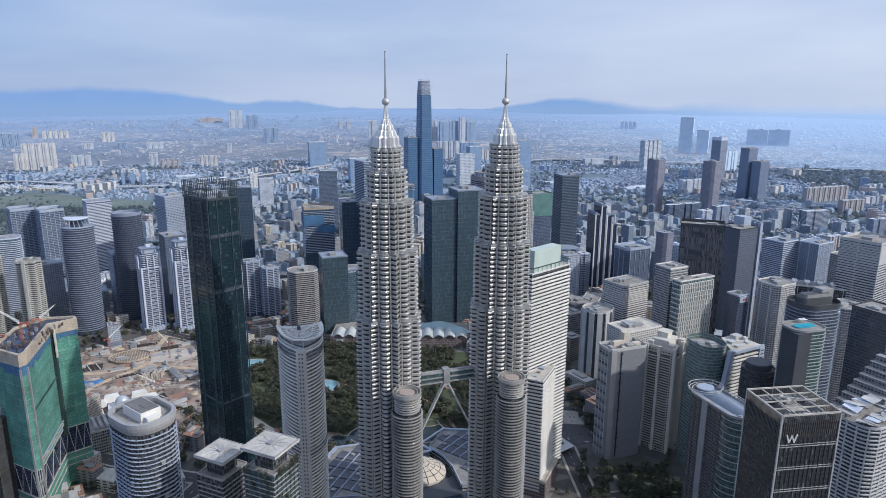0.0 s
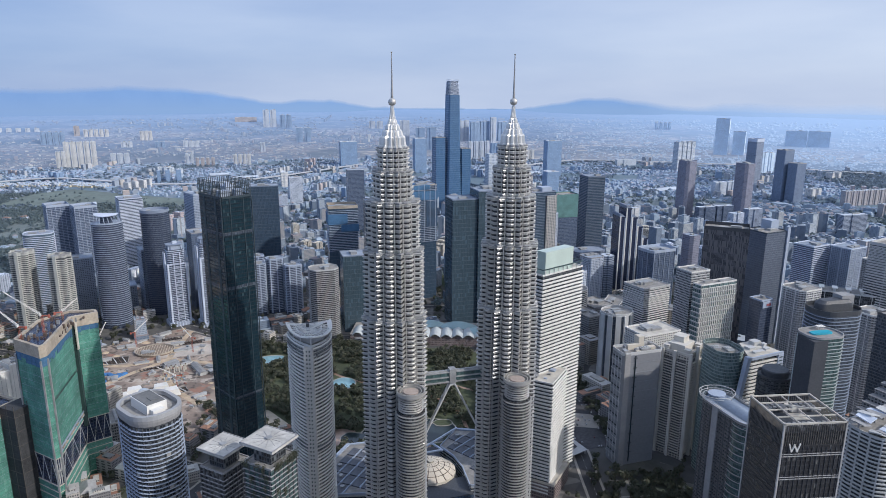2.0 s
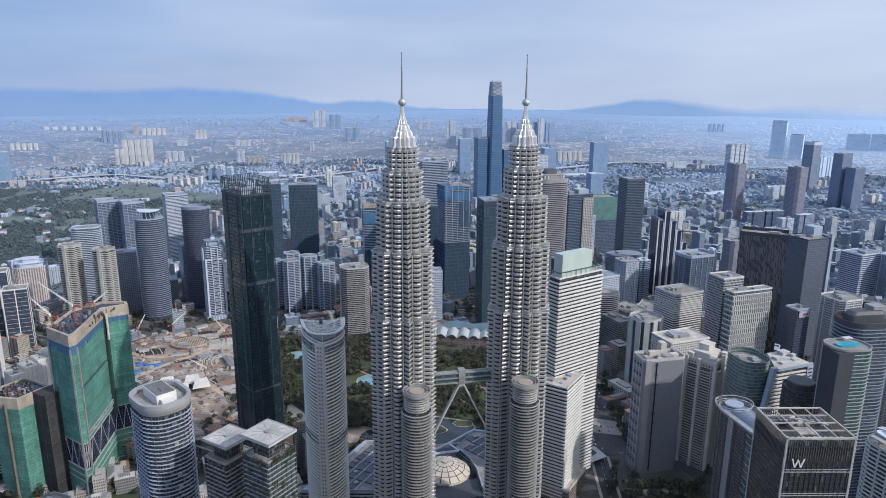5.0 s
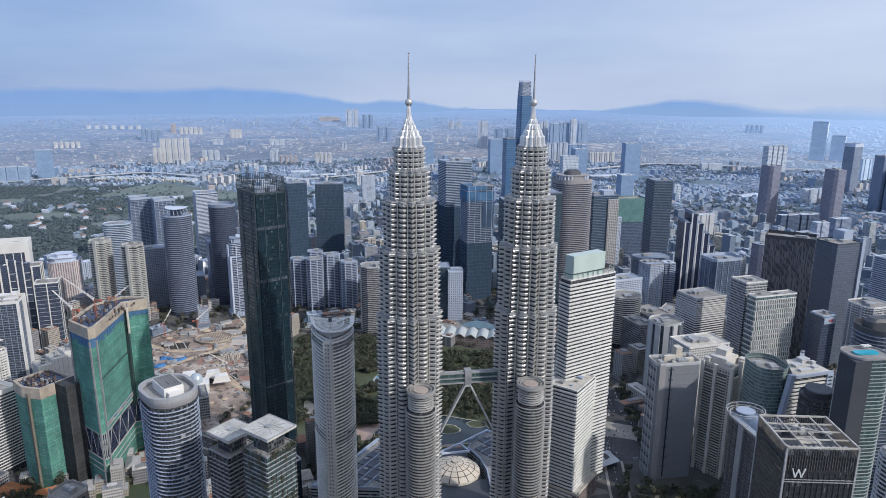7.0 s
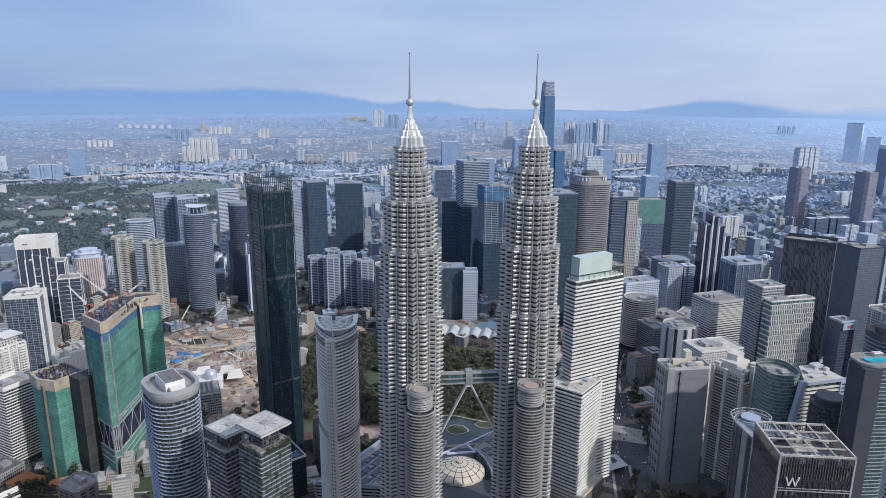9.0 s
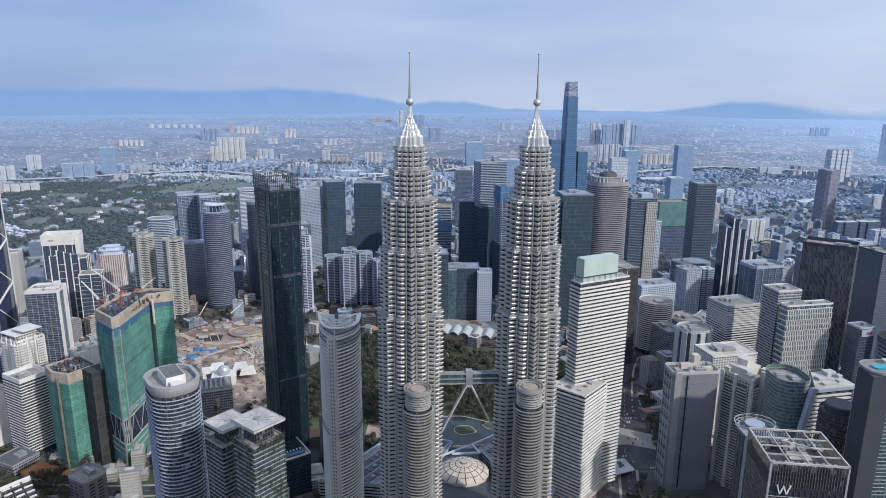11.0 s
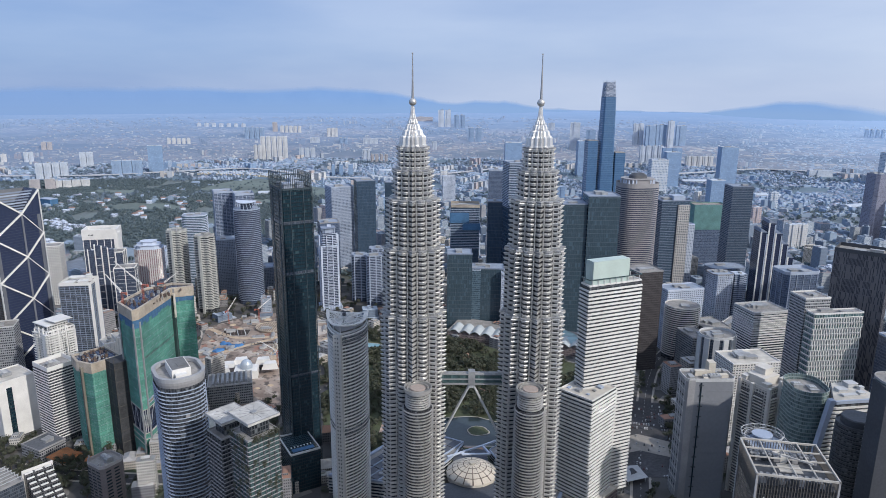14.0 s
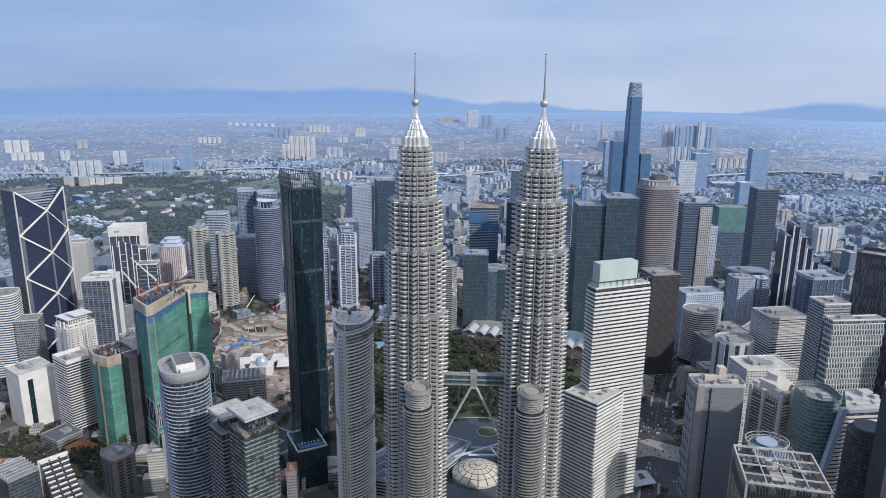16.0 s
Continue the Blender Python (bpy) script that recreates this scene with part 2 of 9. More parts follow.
BLACK_GLASS = facade("black_curtain_wall", (0.010, 0.020, 0.030), (0.013, 0.034, 0.048), 2.0, 3.9, 0.14, 0.22, 0.05, 0.08, 0.4, 0.14, (0.10, 0.16, 0.17), vary=0.7)
TEAL_GLASS = facade("teal_curtain_wall", (0.09, 0.13, 0.135), (0.05, 0.095, 0.10), 1.6, 3.8, 0.12, 0.1, 0.08, 0.15, 0.4, 0.08, (0.17, 0.24, 0.24))
BLUE_GLASS = facade("blue_curtain_wall", (0.10, 0.14, 0.20), (0.06, 0.10, 0.165), 1.6, 3.8, 0.12, 0.12, 0.08, 0.12, 0.4, 0.08, (0.16, 0.24, 0.34))
SLATE_GLASS = facade("slate_curtain_wall", (0.10, 0.115, 0.14), (0.055, 0.07, 0.095), 1.8, 3.8, 0.14, 0.18, 0.1, 0.12, 0.5, 0.1, (0.15, 0.18, 0.22))
WHITE_FLATS = facade("white_apartment_wall", (0.66, 0.65, 0.63), (0.06, 0.065, 0.075), 3.6, 3.2, 0.42, 0.32, 0.16, 0.3)
CREAM_FLATS = facade("cream_apartment_wall", (0.56, 0.53, 0.48), (0.06, 0.06, 0.065), 3.4, 3.2, 0.4, 0.3, 0.16, 0.3)
GREY_FLATS = facade("grey_apartment_wall", (0.33, 0.34, 0.36), (0.05, 0.055, 0.065), 3.4, 3.2, 0.4, 0.3, 0.14, 0.25)
GREY_OFFICE = facade("grey_office_wall", (0.30, 0.31, 0.33), (0.045, 0.055, 0.07), 2.4, 3.7, 0.3, 0.35, 0.1, 0.2)
STRIPE_OFFICE = facade("striped_office_wall", (0.52, 0.53, 0.54), (0.04, 0.05, 0.065), 2.0, 3.7, 0.2, 0.42, 0.08, 0.15, stripe=True)
BROWN_WALL = facade("brown_office_wall", (0.25, 0.205, 0.20), (0.12, 0.10, 0.11), 2.4, 3.7, 0.35, 0.3, 0.1, 0.15)
NAVY_GLASS = facade("navy_curtain_wall", (0.028, 0.038, 0.075), (0.032, 0.043, 0.085), 2.0, 3.9, 0.05, 0.14, 0.04, 0.0, 0.3, 0.2, (0.05, 0.06, 0.09), stripe=True, vary=0.25)
# ink blue lifted and blued further to imitate haze over distant towers
INK_GLASS = facade("ink_blue_curtain_wall", (0.079, 0.1, 0.151), (0.051, 0.068, 0.11), 2.2, 3.8, 0.16, 0.16, 0.08, 0.06, 0.4, 0.2, (0.112, 0.14, 0.202), vary=0.5)
CLEAR_TEAL = facade("pale_teal_glazing", (0.27, 0.33, 0.33), (0.12, 0.175, 0.18), 1.8, 3.8, 0.15, 0.22, 0.05, 0.2, 0.4, 0.12, (0.24, 0.32, 0.32))
BRONZE = facade("brown_grey_residential_wall", (0.17, 0.165, 0.17), (0.04, 0.045, 0.05), 2.6, 3.3, 0.4, 0.3, 0.1, 0.15)
DIM_GLASS = facade("shaded_glass_wall", (0.08, 0.087, 0.10), (0.03, 0.036, 0.044), 2.2, 3.5, 0.25, 0.15, 0.1, 0.2, 0.6, 0.2)
BALCONY_WALL = facade("shaded_balcony_wall", (0.12, 0.12, 0.13), (0.03, 0.034, 0.04), 2.4, 3.5, 0.2, 0.1, 0.1, 0.15, 0.7, 0.2, (0.16, 0.16, 0.17))
# MID and COOL copies: distance haze put into the base colours
MID_GLASS = facade("haze_tinted_curtain_wall", (0.14, 0.18, 0.263), (0.079, 0.11, 0.174), 2.0, 3.8, 0.14, 0.2, 0.1, 0.12, 0.5, 0.2, (0.186, 0.235, 0.325))
MID_TEAL = facade("haze_tinted_teal_curtain_wall", (0.102, 0.16, 0.213), (0.07, 0.115, 0.157), 2.0, 3.8, 0.14, 0.2, 0.1, 0.12, 0.5, 0.2, (0.158, 0.22, 0.269))
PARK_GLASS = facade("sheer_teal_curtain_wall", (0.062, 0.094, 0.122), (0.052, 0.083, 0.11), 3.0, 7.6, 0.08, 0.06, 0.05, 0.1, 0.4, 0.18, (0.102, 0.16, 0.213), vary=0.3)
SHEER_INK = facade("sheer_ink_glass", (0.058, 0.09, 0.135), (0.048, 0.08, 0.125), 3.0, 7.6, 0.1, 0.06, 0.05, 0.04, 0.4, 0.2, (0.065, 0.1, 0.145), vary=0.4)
MID_FLATS = facade("haze_tinted_grey_apartment_wall", (0.279, 0.335, 0.442), (0.112, 0.145, 0.207), 3.4, 3.3, 0.4, 0.3, 0.14, 0.2, bright=(0.298, 0.35, 0.448))
MID_WHITE = facade("cool_haze_white_apartment_wall", (0.493, 0.555, 0.672), (0.13, 0.165, 0.23), 3.6, 3.3, 0.42, 0.32, 0.16, 0.2, bright=(0.372, 0.43, 0.526))
MID_BROWN = facade("haze_tinted_brown_office_wall", (0.262, 0.27, 0.345), (0.20, 0.215, 0.285), 2.6, 3.7, 0.35, 0.3, 0.1, 0.15, bright=(0.26, 0.27, 0.34))
MID_STRIPE = facade("cool_haze_striped_wall", (0.353, 0.41, 0.515), (0.093, 0.125, 0.19), 2.0, 3.7, 0.2, 0.42, 0.08, 0.15, stripe=True)
# cool concretes made for hazy towers; some near parts share them
COOL_WHITE = plain("cool_haze_white_concrete", (0.558, 0.62, 0.739), 0.75, 0, 0.6, 0.04, 0.1, 0.06)
COOL_PALE = plain("cool_haze_pale_concrete", (0.372, 0.435, 0.549), 0.75, 0, 0.6, 0.04, 0.12, 0.08)
COOL_GREY = plain("cool_haze_grey_concrete", (0.233, 0.28, 0.37), 0.8, 0, 0.6, 0.04, 0.14, 0.08)
COOL_ROOF = plain("cool_haze_grey_roof", (0.279, 0.33, 0.414), 0.9, 0, 0.4, 0.06, 0.2)
LEAF = leaves("broad_leaves", [(0.098, 0.115, 0.084), (0.118, 0.13, 0.09), (0.088, 0.102, 0.08), (0.126, 0.128, 0.096), (0.108, 0.12, 0.094), (0.126, 0.124, 0.098)])
BARK = plain("bark", (0.12, 0.09, 0.065), 0.9, 0, 2.0, 0.4, 0.3)
ASPHALT = plain("asphalt", (0.065, 0.065, 0.07), 0.9, 0, 0.5, 0.03, 0.25)
PAVING = plain("stone_paving", (0.40, 0.37, 0.33), 0.85, 0, 0.5, 0.05, 0.25)
_en = Nodes("bare_building_site_earth")
_ec = _en.mix(_en.span(_en.noise(0.014, 5.0), 0.42, 0.6), (0.36, 0.29, 0.245), (0.19, 0.15, 0.13))
_ec = _en.mix(_en.span(_en.noise(0.045, 6.0), 0.5, 0.6), _ec, (0.47, 0.41, 0.36))
_ec = _en.mix(_en.span(_en.noise(0.09, 5.0), 0.52, 0.62), _ec, (0.10, 0.082, 0.074))
_ec = _en.mix(_en.span(_en.noise(0.03, 6.0), 0.6, 0.64), _ec, (0.30, 0.17, 0.13))
_en.bump(_en.noise(0.2, 5.0), 0.6, 1.0)
EARTH = _en.done(_ec, 0.95)
GRASS = plain("mown_grass", (0.075, 0.09, 0.05), 0.9, 0, 0.3, 0.03, 0.3)
WATER = plain("still_pond_water", (0.035, 0.05, 0.055), 0.08, 0, 0.3, 0.02, 0.2)
POOL = plain("swimming_pool_water", (0.05, 0.42, 0.56), 0.1, 0, 0.5, 0.08, 0.2)
TENT = plain("white_fabric_roof", (0.44, 0.48, 0.50), 0.6, 0, 0.3, 0.05, 0.1)


# ---- building blocks ----
KEEP = []  # round plots that hold a tall building already


def rect(w, d):
    return [(-w / 2, -d / 2), (w / 2, -d / 2), (w / 2, d / 2), (-w / 2, d / 2)]


def chamfered(w, d, c):
    w, d = w / 2, d / 2
    return [(-w + c, -d), (w - c, -d), (w, -d + c), (w, d - c), (w - c, d), (-w + c, d), (-w, d - c), (-w, -d + c)]


def ellipse(a, b, n=40):
    return [(a * math.cos(2 * math.pi * i / n), b * math.sin(2 * math.pi * i / n)) for i in range(n)]


def rounded(w, d, r, n=6):
    out = []
    for q, (sx, sy) in enumerate(((1, 1), (-1, 1), (-1, -1), (1, -1))):
        for i in range(n + 1):
            a = math.pi / 2 * (q + i / n)
            out.append((sx * (w / 2 - r) + r * math.cos(a), sy * (d / 2 - r) + r * math.sin(a)))
    return out


def grown(poly, d):
    """The outline moved outwards by d."""
    out, n = [], len(poly)
    for i in range(n):
        a, b, c = Vector(poly[i - 1]), Vector(poly[i]), Vector(poly[(i + 1) % n])
        e, f = (b - a).normalized(), (c - b).normalized()
        m = Vector((e.y + f.y, -e.x - f.x))
        k = max(0.45, (1 + e.dot(f)) / 2) ** 0.5
        m = m.normalized() if m.length > 1e-6 else Vector((e.y, -e.x))
        out.append((b.x + m.x * d / k, b.y + m.y * d / k))
    return out


def scaled(poly, k):
    return [(x * k, y * k) for x, y in poly]


class Shape:
    """Gathers faces with UVs in metres into one mesh."""

    def __init__(self):
        self.v, self.f, self.uv, self.mi = [], [], [], []

    def face(self, pts, uv=None, mi=0):
        k = len(self.v)
        self.v += [tuple(p) for p in pts]
        self.f.append(tuple(range(k, k + len(pts))))
        self.uv += uv or [(p[0], p[1]) for p in pts]
        self.mi.append(mi)

    def loft(self, rings, mi=0, top=True, bottom=True, cap=None):
        """rings: (outline, height) from below upwards, all with the same number of corners."""
        n = len(rings[0][0])
        run = [0.0]
        for i in range(n):
            a, b = rings[0][0][i], rings[0][0][(i + 1) % n]
            run.append(run[-1] + math.hypot(b[0] - a[0], b[1] - a[1]))
        for (p, z), (q, y) in zip(rings, rings[1:]):
            for i in range(n):
                j = (i + 1) % n
                self.face([(*p[i], z), (*p[j], z), (*q[j], y), (*q[i], y)], [(run[i], z), (run[i + 1], z), (run[i + 1], y), (run[i], y)], mi)
        if top:
            self.face([(*c, rings[-1][1]) for c in rings[-1][0]], None, mi if cap is None else cap)
        if bottom:
            self.face([(*c, rings[0][1]) for c in reversed(rings[0][0])], None, mi if cap is None else cap)
        return self

    def prism(self, poly, z0, z1, mi=0, **k):
        return self.loft([(poly, z0), (poly, z1)], mi, **k)

    def box(self, x, y, z, w, d, h, turn=0.0, mi=0):
        c, s = math.cos(radians(turn)), math.sin(radians(turn))
        return self.prism([(x + c * px - s * py, y + s * px + c * py) for px, py in rect(w, d)], z, z + h, mi)

    def ring(self, poly, inner, z0, z1, mi=0):
        """An upright band between two outlines."""
        n = len(poly)
        self.loft([(poly, z0), (poly, z1)], mi, top=False, bottom=False)
        self.loft([(list(reversed(inner)), z0), (list(reversed(inner)), z1)], mi, top=False, bottom=False)
        for i in range(n):
            j = (i + 1) % n
            self.face([(*poly[i], z1), (*poly[j], z1), (*inner[j], z1), (*inner[i], z1)], None, mi)
            self.face([(*poly[j], z0), (*poly[i], z0), (*inner[i], z0), (*inner[j], z0)], None, mi)
        return self

    def beam(self, a, b, w, mi=0, n=4):
        """A bar from a to b, w thick."""
        a, b = Vector(a), Vector(b)
        q = (b - a).to_track_quat("Z", "X")
        ps = [q @ Vector((w / 2 * 1.2 * math.cos(2 * math.pi * (i + 0.5) / n), w / 2 * 1.2 * math.sin(2 * math.pi * (i + 0.5) / n), 0)) for i in range(n)]
        for i in range(n):
            j = (i + 1) % n
            self.face([a + ps[i], a + ps[j], b + ps[j], b + ps[i]], None, mi)
        self.face([b + p for p in ps], None, mi)
        self.face([a + p for p in reversed(ps)], None, mi)
        return self

    def mesh(self, name, mats, smooth=False):
        me = bpy.data.meshes.new(name)
        me.from_pydata(self.v, [], self.f)
        layer = me.uv_layers.new(name="UVMap")
        layer.data.foreach_set("uv", np.array(self.uv, dtype=np.float32).ravel())
        for m in mats if isinstance(mats, (list, tuple)) else [mats]:
            me.materials.append(m)
        me.polygons.foreach_set("material_index", self.mi)
        if smooth:
            me.polygons.foreach_set("use_smooth", [True] * len(self.f))
        me.update()
        return me


def part(name, data, parent, at=None, label=""):
    ob = new(name, data)
    ob.parent = parent
    if at is not None:
        ob.matrix_basis = at
    return tagged(ob, label)


def thing(name, label, category, m, group="", kind=""):
    ob = new(name)
    ob.matrix_basis = m
    return tagged(ob, label, category, group, kind)


def roof_kit(root, poly, h, rng, parapet, deck, plant, wall, near=True):
    """The parapet, the deck and the plant rooms on a flat roof."""
    if parapet:
        part("parapet", Shape().ring(grown(poly, 0.25), grown(poly, -0.45), h - 0.4, h + parapet).mesh("parapet", wall), root)
    part("roof_deck", Shape().prism(grown(poly, -0.5), h, h + 0.12).mesh("roof_deck", deck), root)
    xs, ys = [p[0] for p in poly], [p[1] for p in poly]
    w, d = max(xs) - min(xs), max(ys) - min(ys)
    for i in range(plant):
        a, b = w * rng.uniform(0.14, 0.34), d * rng.uniform(0.14, 0.34)
        x, y = rng.uniform(-0.22, 0.22) * w, rng.uniform(-0.22, 0.22) * d
        t = rng.uniform(1.6, 4.5)
        s = Shape().box(x, y, h + 0.12 + 0.004 * i, a, b, t).box(x, y, h + t + 0.12, a * 1.06, b * 1.06, 0.3)
        room = part("plant_room", s.mesh("plant_room", PLANT), root)
        vent = Shape().box(0, 0, 0, a * 0.14, b * 0.4, 0.9).box(0, 0, 0.9, a * 0.18, b * 0.44, 0.2).mesh("vent", PALE)
        for k in range(3 if near and h > 40 else 0):
            part("vent", vent, room, Matrix.Translation((x + (k - 1) * a * 0.28, y, h + t + 0.42)))


def tower(name, label, category, x, y, turn, poly, h, wall, floor=3.6, band=None, out=0.5, thick=1.1, every=1, first=8.0, parapet=1.6, deck=None, plant=2, trim=None, fins=0, fin=None, fin_out=0.5, fin_w=0.7, z=0.0, low=0.0, group=""):
    """A tall building: glazed body, a slab edge at each floor, upright fins, parapet, roof deck and plant."""
    rng = random.Random(int(abs(x) * 13 + abs(y) * 7))
    KEEP.append((x, y, 4 + max(math.hypot(*p) for p in poly)))
    root = thing(name, label, category, pose(x, y, z, 0, 0, turn), group)
    part("body", Shape().prism(poly, low, h).mesh("body", [wall]), root)
    if band:
        me = Shape().loft([(grown(poly, out * 0.85), 0), (grown(poly, out), 0.12), (grown(poly, out), thick - 0.12), (grown(poly, out * 0.85), thick)]).mesh("floor_band", band)
        k, far = first, Shape()
        while k < h - 0.6 * floor:
            if y < 1150:
                part("floor_band", me, root, Matrix.Translation((0, 0, k)))
            else:
                far.prism(grown(poly, out), k, k + thick)
            k += floor * every
        if far.f:
            tagged(part("banding", far.mesh("banding", band), root), kind="stuff")
    if fins:
        run = sum(math.dist(poly[i], poly[(i + 1) % len(poly)]) for i in range(len(poly)))
        step, me, q, many = run / fins, Shape().box(0, 0, low + 2, fin_w, 2 * fin_out, h - low - 2).mesh("fin", fin or band), 0.0, Shape()
        for i in range(len(poly)):
            a, b = Vector(poly[i]), Vector(poly[(i + 1) % len(poly)])
            d = (b - a).length
            while q < d:
                p = a + (b - a) * (q / d)
                t = math.degrees(math.atan2(b.y - a.y, b.x - a.x))
                if y < 1150:
                    part("fin", me, root, pose(p.x, p.y, 0, 0, 0, t))
                else:
                    many.box(p.x, p.y, low + 2, fin_w, 2 * fin_out, h - low - 2, t)
                q += step
            q -= d
        if many.f:
            tagged(part("ribbing", many.mesh("ribbing", fin or band), root), kind="stuff")
    roof_kit(root, poly, h, rng, parapet, deck or ROOF, plant, trim or band or GREY, y < 760)
    return root


# ---- ground, hills ----
HUB = (90.0, 10.0)


# rim bent up past 4 km so the plain reaches the view's skyline
def ground_height(x, y):
    r = math.hypot(x - HUB[0], y - HUB[1])
    return 0.0 if r < 4000 else 262 * ((r - 4000) / 880) ** 1.35


def ground_material(name, colours, cell, green, green_amount):
    n = Nodes(name)
    p = n.place()
    vor = n.node("ShaderNodeTexVoronoi", Scale=cell)
    n.t.links.new(p, vor.inputs["Vector"])
    r = n.node("ShaderNodeSeparateColor", Color=vor.outputs["Color"])
    c = n.mix(r.outputs[0], colours[0], colours[1])
    c = n.mix(n.math("GREATER_THAN", r.outputs[1], 0.8), c, colours[2])
    g = n.noise(0.004, 6.0, p)
    c = n.mix(n.span(g, 0.62 - green_amount, 0.70 - green_amount), c, green)
    fine = n.noise(0.08, 5.0, p)
    c = n.mix(n.span(fine, 0.3, 0.7, 0.0, 0.45), c, shade(colours[0], 0.5))
    n.bump(fine, 0.3, 1.0)
    return n.done(c, 0.95)


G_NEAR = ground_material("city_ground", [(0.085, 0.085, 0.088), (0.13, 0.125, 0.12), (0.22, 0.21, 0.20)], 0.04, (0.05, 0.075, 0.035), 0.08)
# bluer, flatter ground copies: distance haze put into the base colours
G_MID = ground_material("haze_tinted_suburb_ground", [(0.177, 0.215, 0.274), (0.209, 0.245, 0.308), (0.27, 0.3, 0.364)], 0.04, (0.13, 0.175, 0.202), 0.14)
G_FAR = ground_material("haze_tinted_plain", [(0.201, 0.261, 0.34), (0.236, 0.272, 0.335), (0.301, 0.35, 0.415)], 0.05, (0.136, 0.205, 0.259), 0.20)
# far plain with bluish distance haze painted in and made to glow
G_RIM = Nodes("haze_glow_foothill_plain")
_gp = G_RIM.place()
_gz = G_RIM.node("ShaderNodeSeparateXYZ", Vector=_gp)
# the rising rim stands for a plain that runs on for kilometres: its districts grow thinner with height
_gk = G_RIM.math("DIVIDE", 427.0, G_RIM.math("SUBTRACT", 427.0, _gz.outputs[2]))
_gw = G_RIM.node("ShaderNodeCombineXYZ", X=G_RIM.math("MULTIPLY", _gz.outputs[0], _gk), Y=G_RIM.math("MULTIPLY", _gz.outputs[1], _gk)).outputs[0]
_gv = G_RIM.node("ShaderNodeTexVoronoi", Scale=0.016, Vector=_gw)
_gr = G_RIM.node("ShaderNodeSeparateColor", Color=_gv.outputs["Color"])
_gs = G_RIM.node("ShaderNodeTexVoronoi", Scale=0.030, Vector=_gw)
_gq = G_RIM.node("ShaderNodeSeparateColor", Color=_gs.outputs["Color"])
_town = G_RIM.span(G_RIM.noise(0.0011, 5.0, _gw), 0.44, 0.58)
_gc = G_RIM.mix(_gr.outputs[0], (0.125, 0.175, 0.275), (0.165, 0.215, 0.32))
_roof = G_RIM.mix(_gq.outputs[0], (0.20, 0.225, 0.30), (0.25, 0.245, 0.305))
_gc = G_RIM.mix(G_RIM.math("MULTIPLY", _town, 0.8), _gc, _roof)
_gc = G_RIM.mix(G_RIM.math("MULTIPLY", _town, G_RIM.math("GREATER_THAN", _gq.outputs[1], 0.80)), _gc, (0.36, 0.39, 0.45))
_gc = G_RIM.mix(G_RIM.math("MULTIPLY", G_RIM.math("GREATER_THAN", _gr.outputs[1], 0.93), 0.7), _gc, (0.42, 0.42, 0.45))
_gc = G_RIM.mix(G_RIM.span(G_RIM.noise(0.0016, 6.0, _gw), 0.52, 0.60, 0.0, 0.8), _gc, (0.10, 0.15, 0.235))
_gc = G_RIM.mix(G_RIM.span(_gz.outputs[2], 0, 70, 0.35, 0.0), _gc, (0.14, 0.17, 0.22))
# painted haze, bluer with height
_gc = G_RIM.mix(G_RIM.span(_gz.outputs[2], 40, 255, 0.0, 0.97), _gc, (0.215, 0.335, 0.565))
# left end darkened to imitate cloud shadow
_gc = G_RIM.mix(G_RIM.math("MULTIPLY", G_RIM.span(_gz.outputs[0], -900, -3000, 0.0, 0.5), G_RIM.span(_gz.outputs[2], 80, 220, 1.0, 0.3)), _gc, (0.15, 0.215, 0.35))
# right end paled to imitate haze on the sun's side
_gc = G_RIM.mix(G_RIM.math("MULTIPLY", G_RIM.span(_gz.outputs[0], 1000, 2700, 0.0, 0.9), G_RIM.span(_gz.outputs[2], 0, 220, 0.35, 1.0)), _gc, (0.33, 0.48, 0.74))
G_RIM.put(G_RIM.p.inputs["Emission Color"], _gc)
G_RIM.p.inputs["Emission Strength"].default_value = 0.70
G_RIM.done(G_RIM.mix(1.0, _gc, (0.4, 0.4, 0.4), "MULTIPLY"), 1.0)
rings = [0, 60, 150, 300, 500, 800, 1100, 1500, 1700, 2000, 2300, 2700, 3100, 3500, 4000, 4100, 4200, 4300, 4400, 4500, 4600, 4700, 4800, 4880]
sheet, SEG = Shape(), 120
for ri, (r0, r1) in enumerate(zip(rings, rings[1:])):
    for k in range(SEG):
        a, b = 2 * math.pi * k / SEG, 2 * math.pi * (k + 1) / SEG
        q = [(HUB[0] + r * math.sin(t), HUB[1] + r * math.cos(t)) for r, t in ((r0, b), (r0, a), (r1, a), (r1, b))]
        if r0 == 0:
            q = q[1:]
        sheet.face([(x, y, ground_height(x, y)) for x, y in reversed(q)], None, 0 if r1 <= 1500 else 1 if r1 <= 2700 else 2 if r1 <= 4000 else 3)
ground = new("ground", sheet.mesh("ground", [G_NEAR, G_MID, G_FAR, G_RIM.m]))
tagged(ground, "wide flat city ground, its rim bent up to meet hazy hills", "ground", kind="structure")


def ridge(az):
    """The height of the far hills by bearing."""
    h = 268 + 136 / (1 + math.exp(-(az + 58) * 0.25)) / (1 + math.exp((az + 12) * 0.8))
    h += 62 * math.exp(-(((az + 6) / 3.2) ** 2)) + 84 * math.exp(-(((az - 17) / 4.6) ** 2)) + 62 / (1 + math.exp(-(az - 25) * 0.5)) + 30 * math.exp(-(((az + 60) / 12) ** 2))
    return h + 20 * noise.noise((az * 0.17, 3.0, 0)) + 13 * noise.noise((az * 0.55, 8.0, 0)) + 5 * noise.noise((az * 1.7, 5.0, 0)) + 2 * noise.noise((az * 4.0, 2.0, 0))


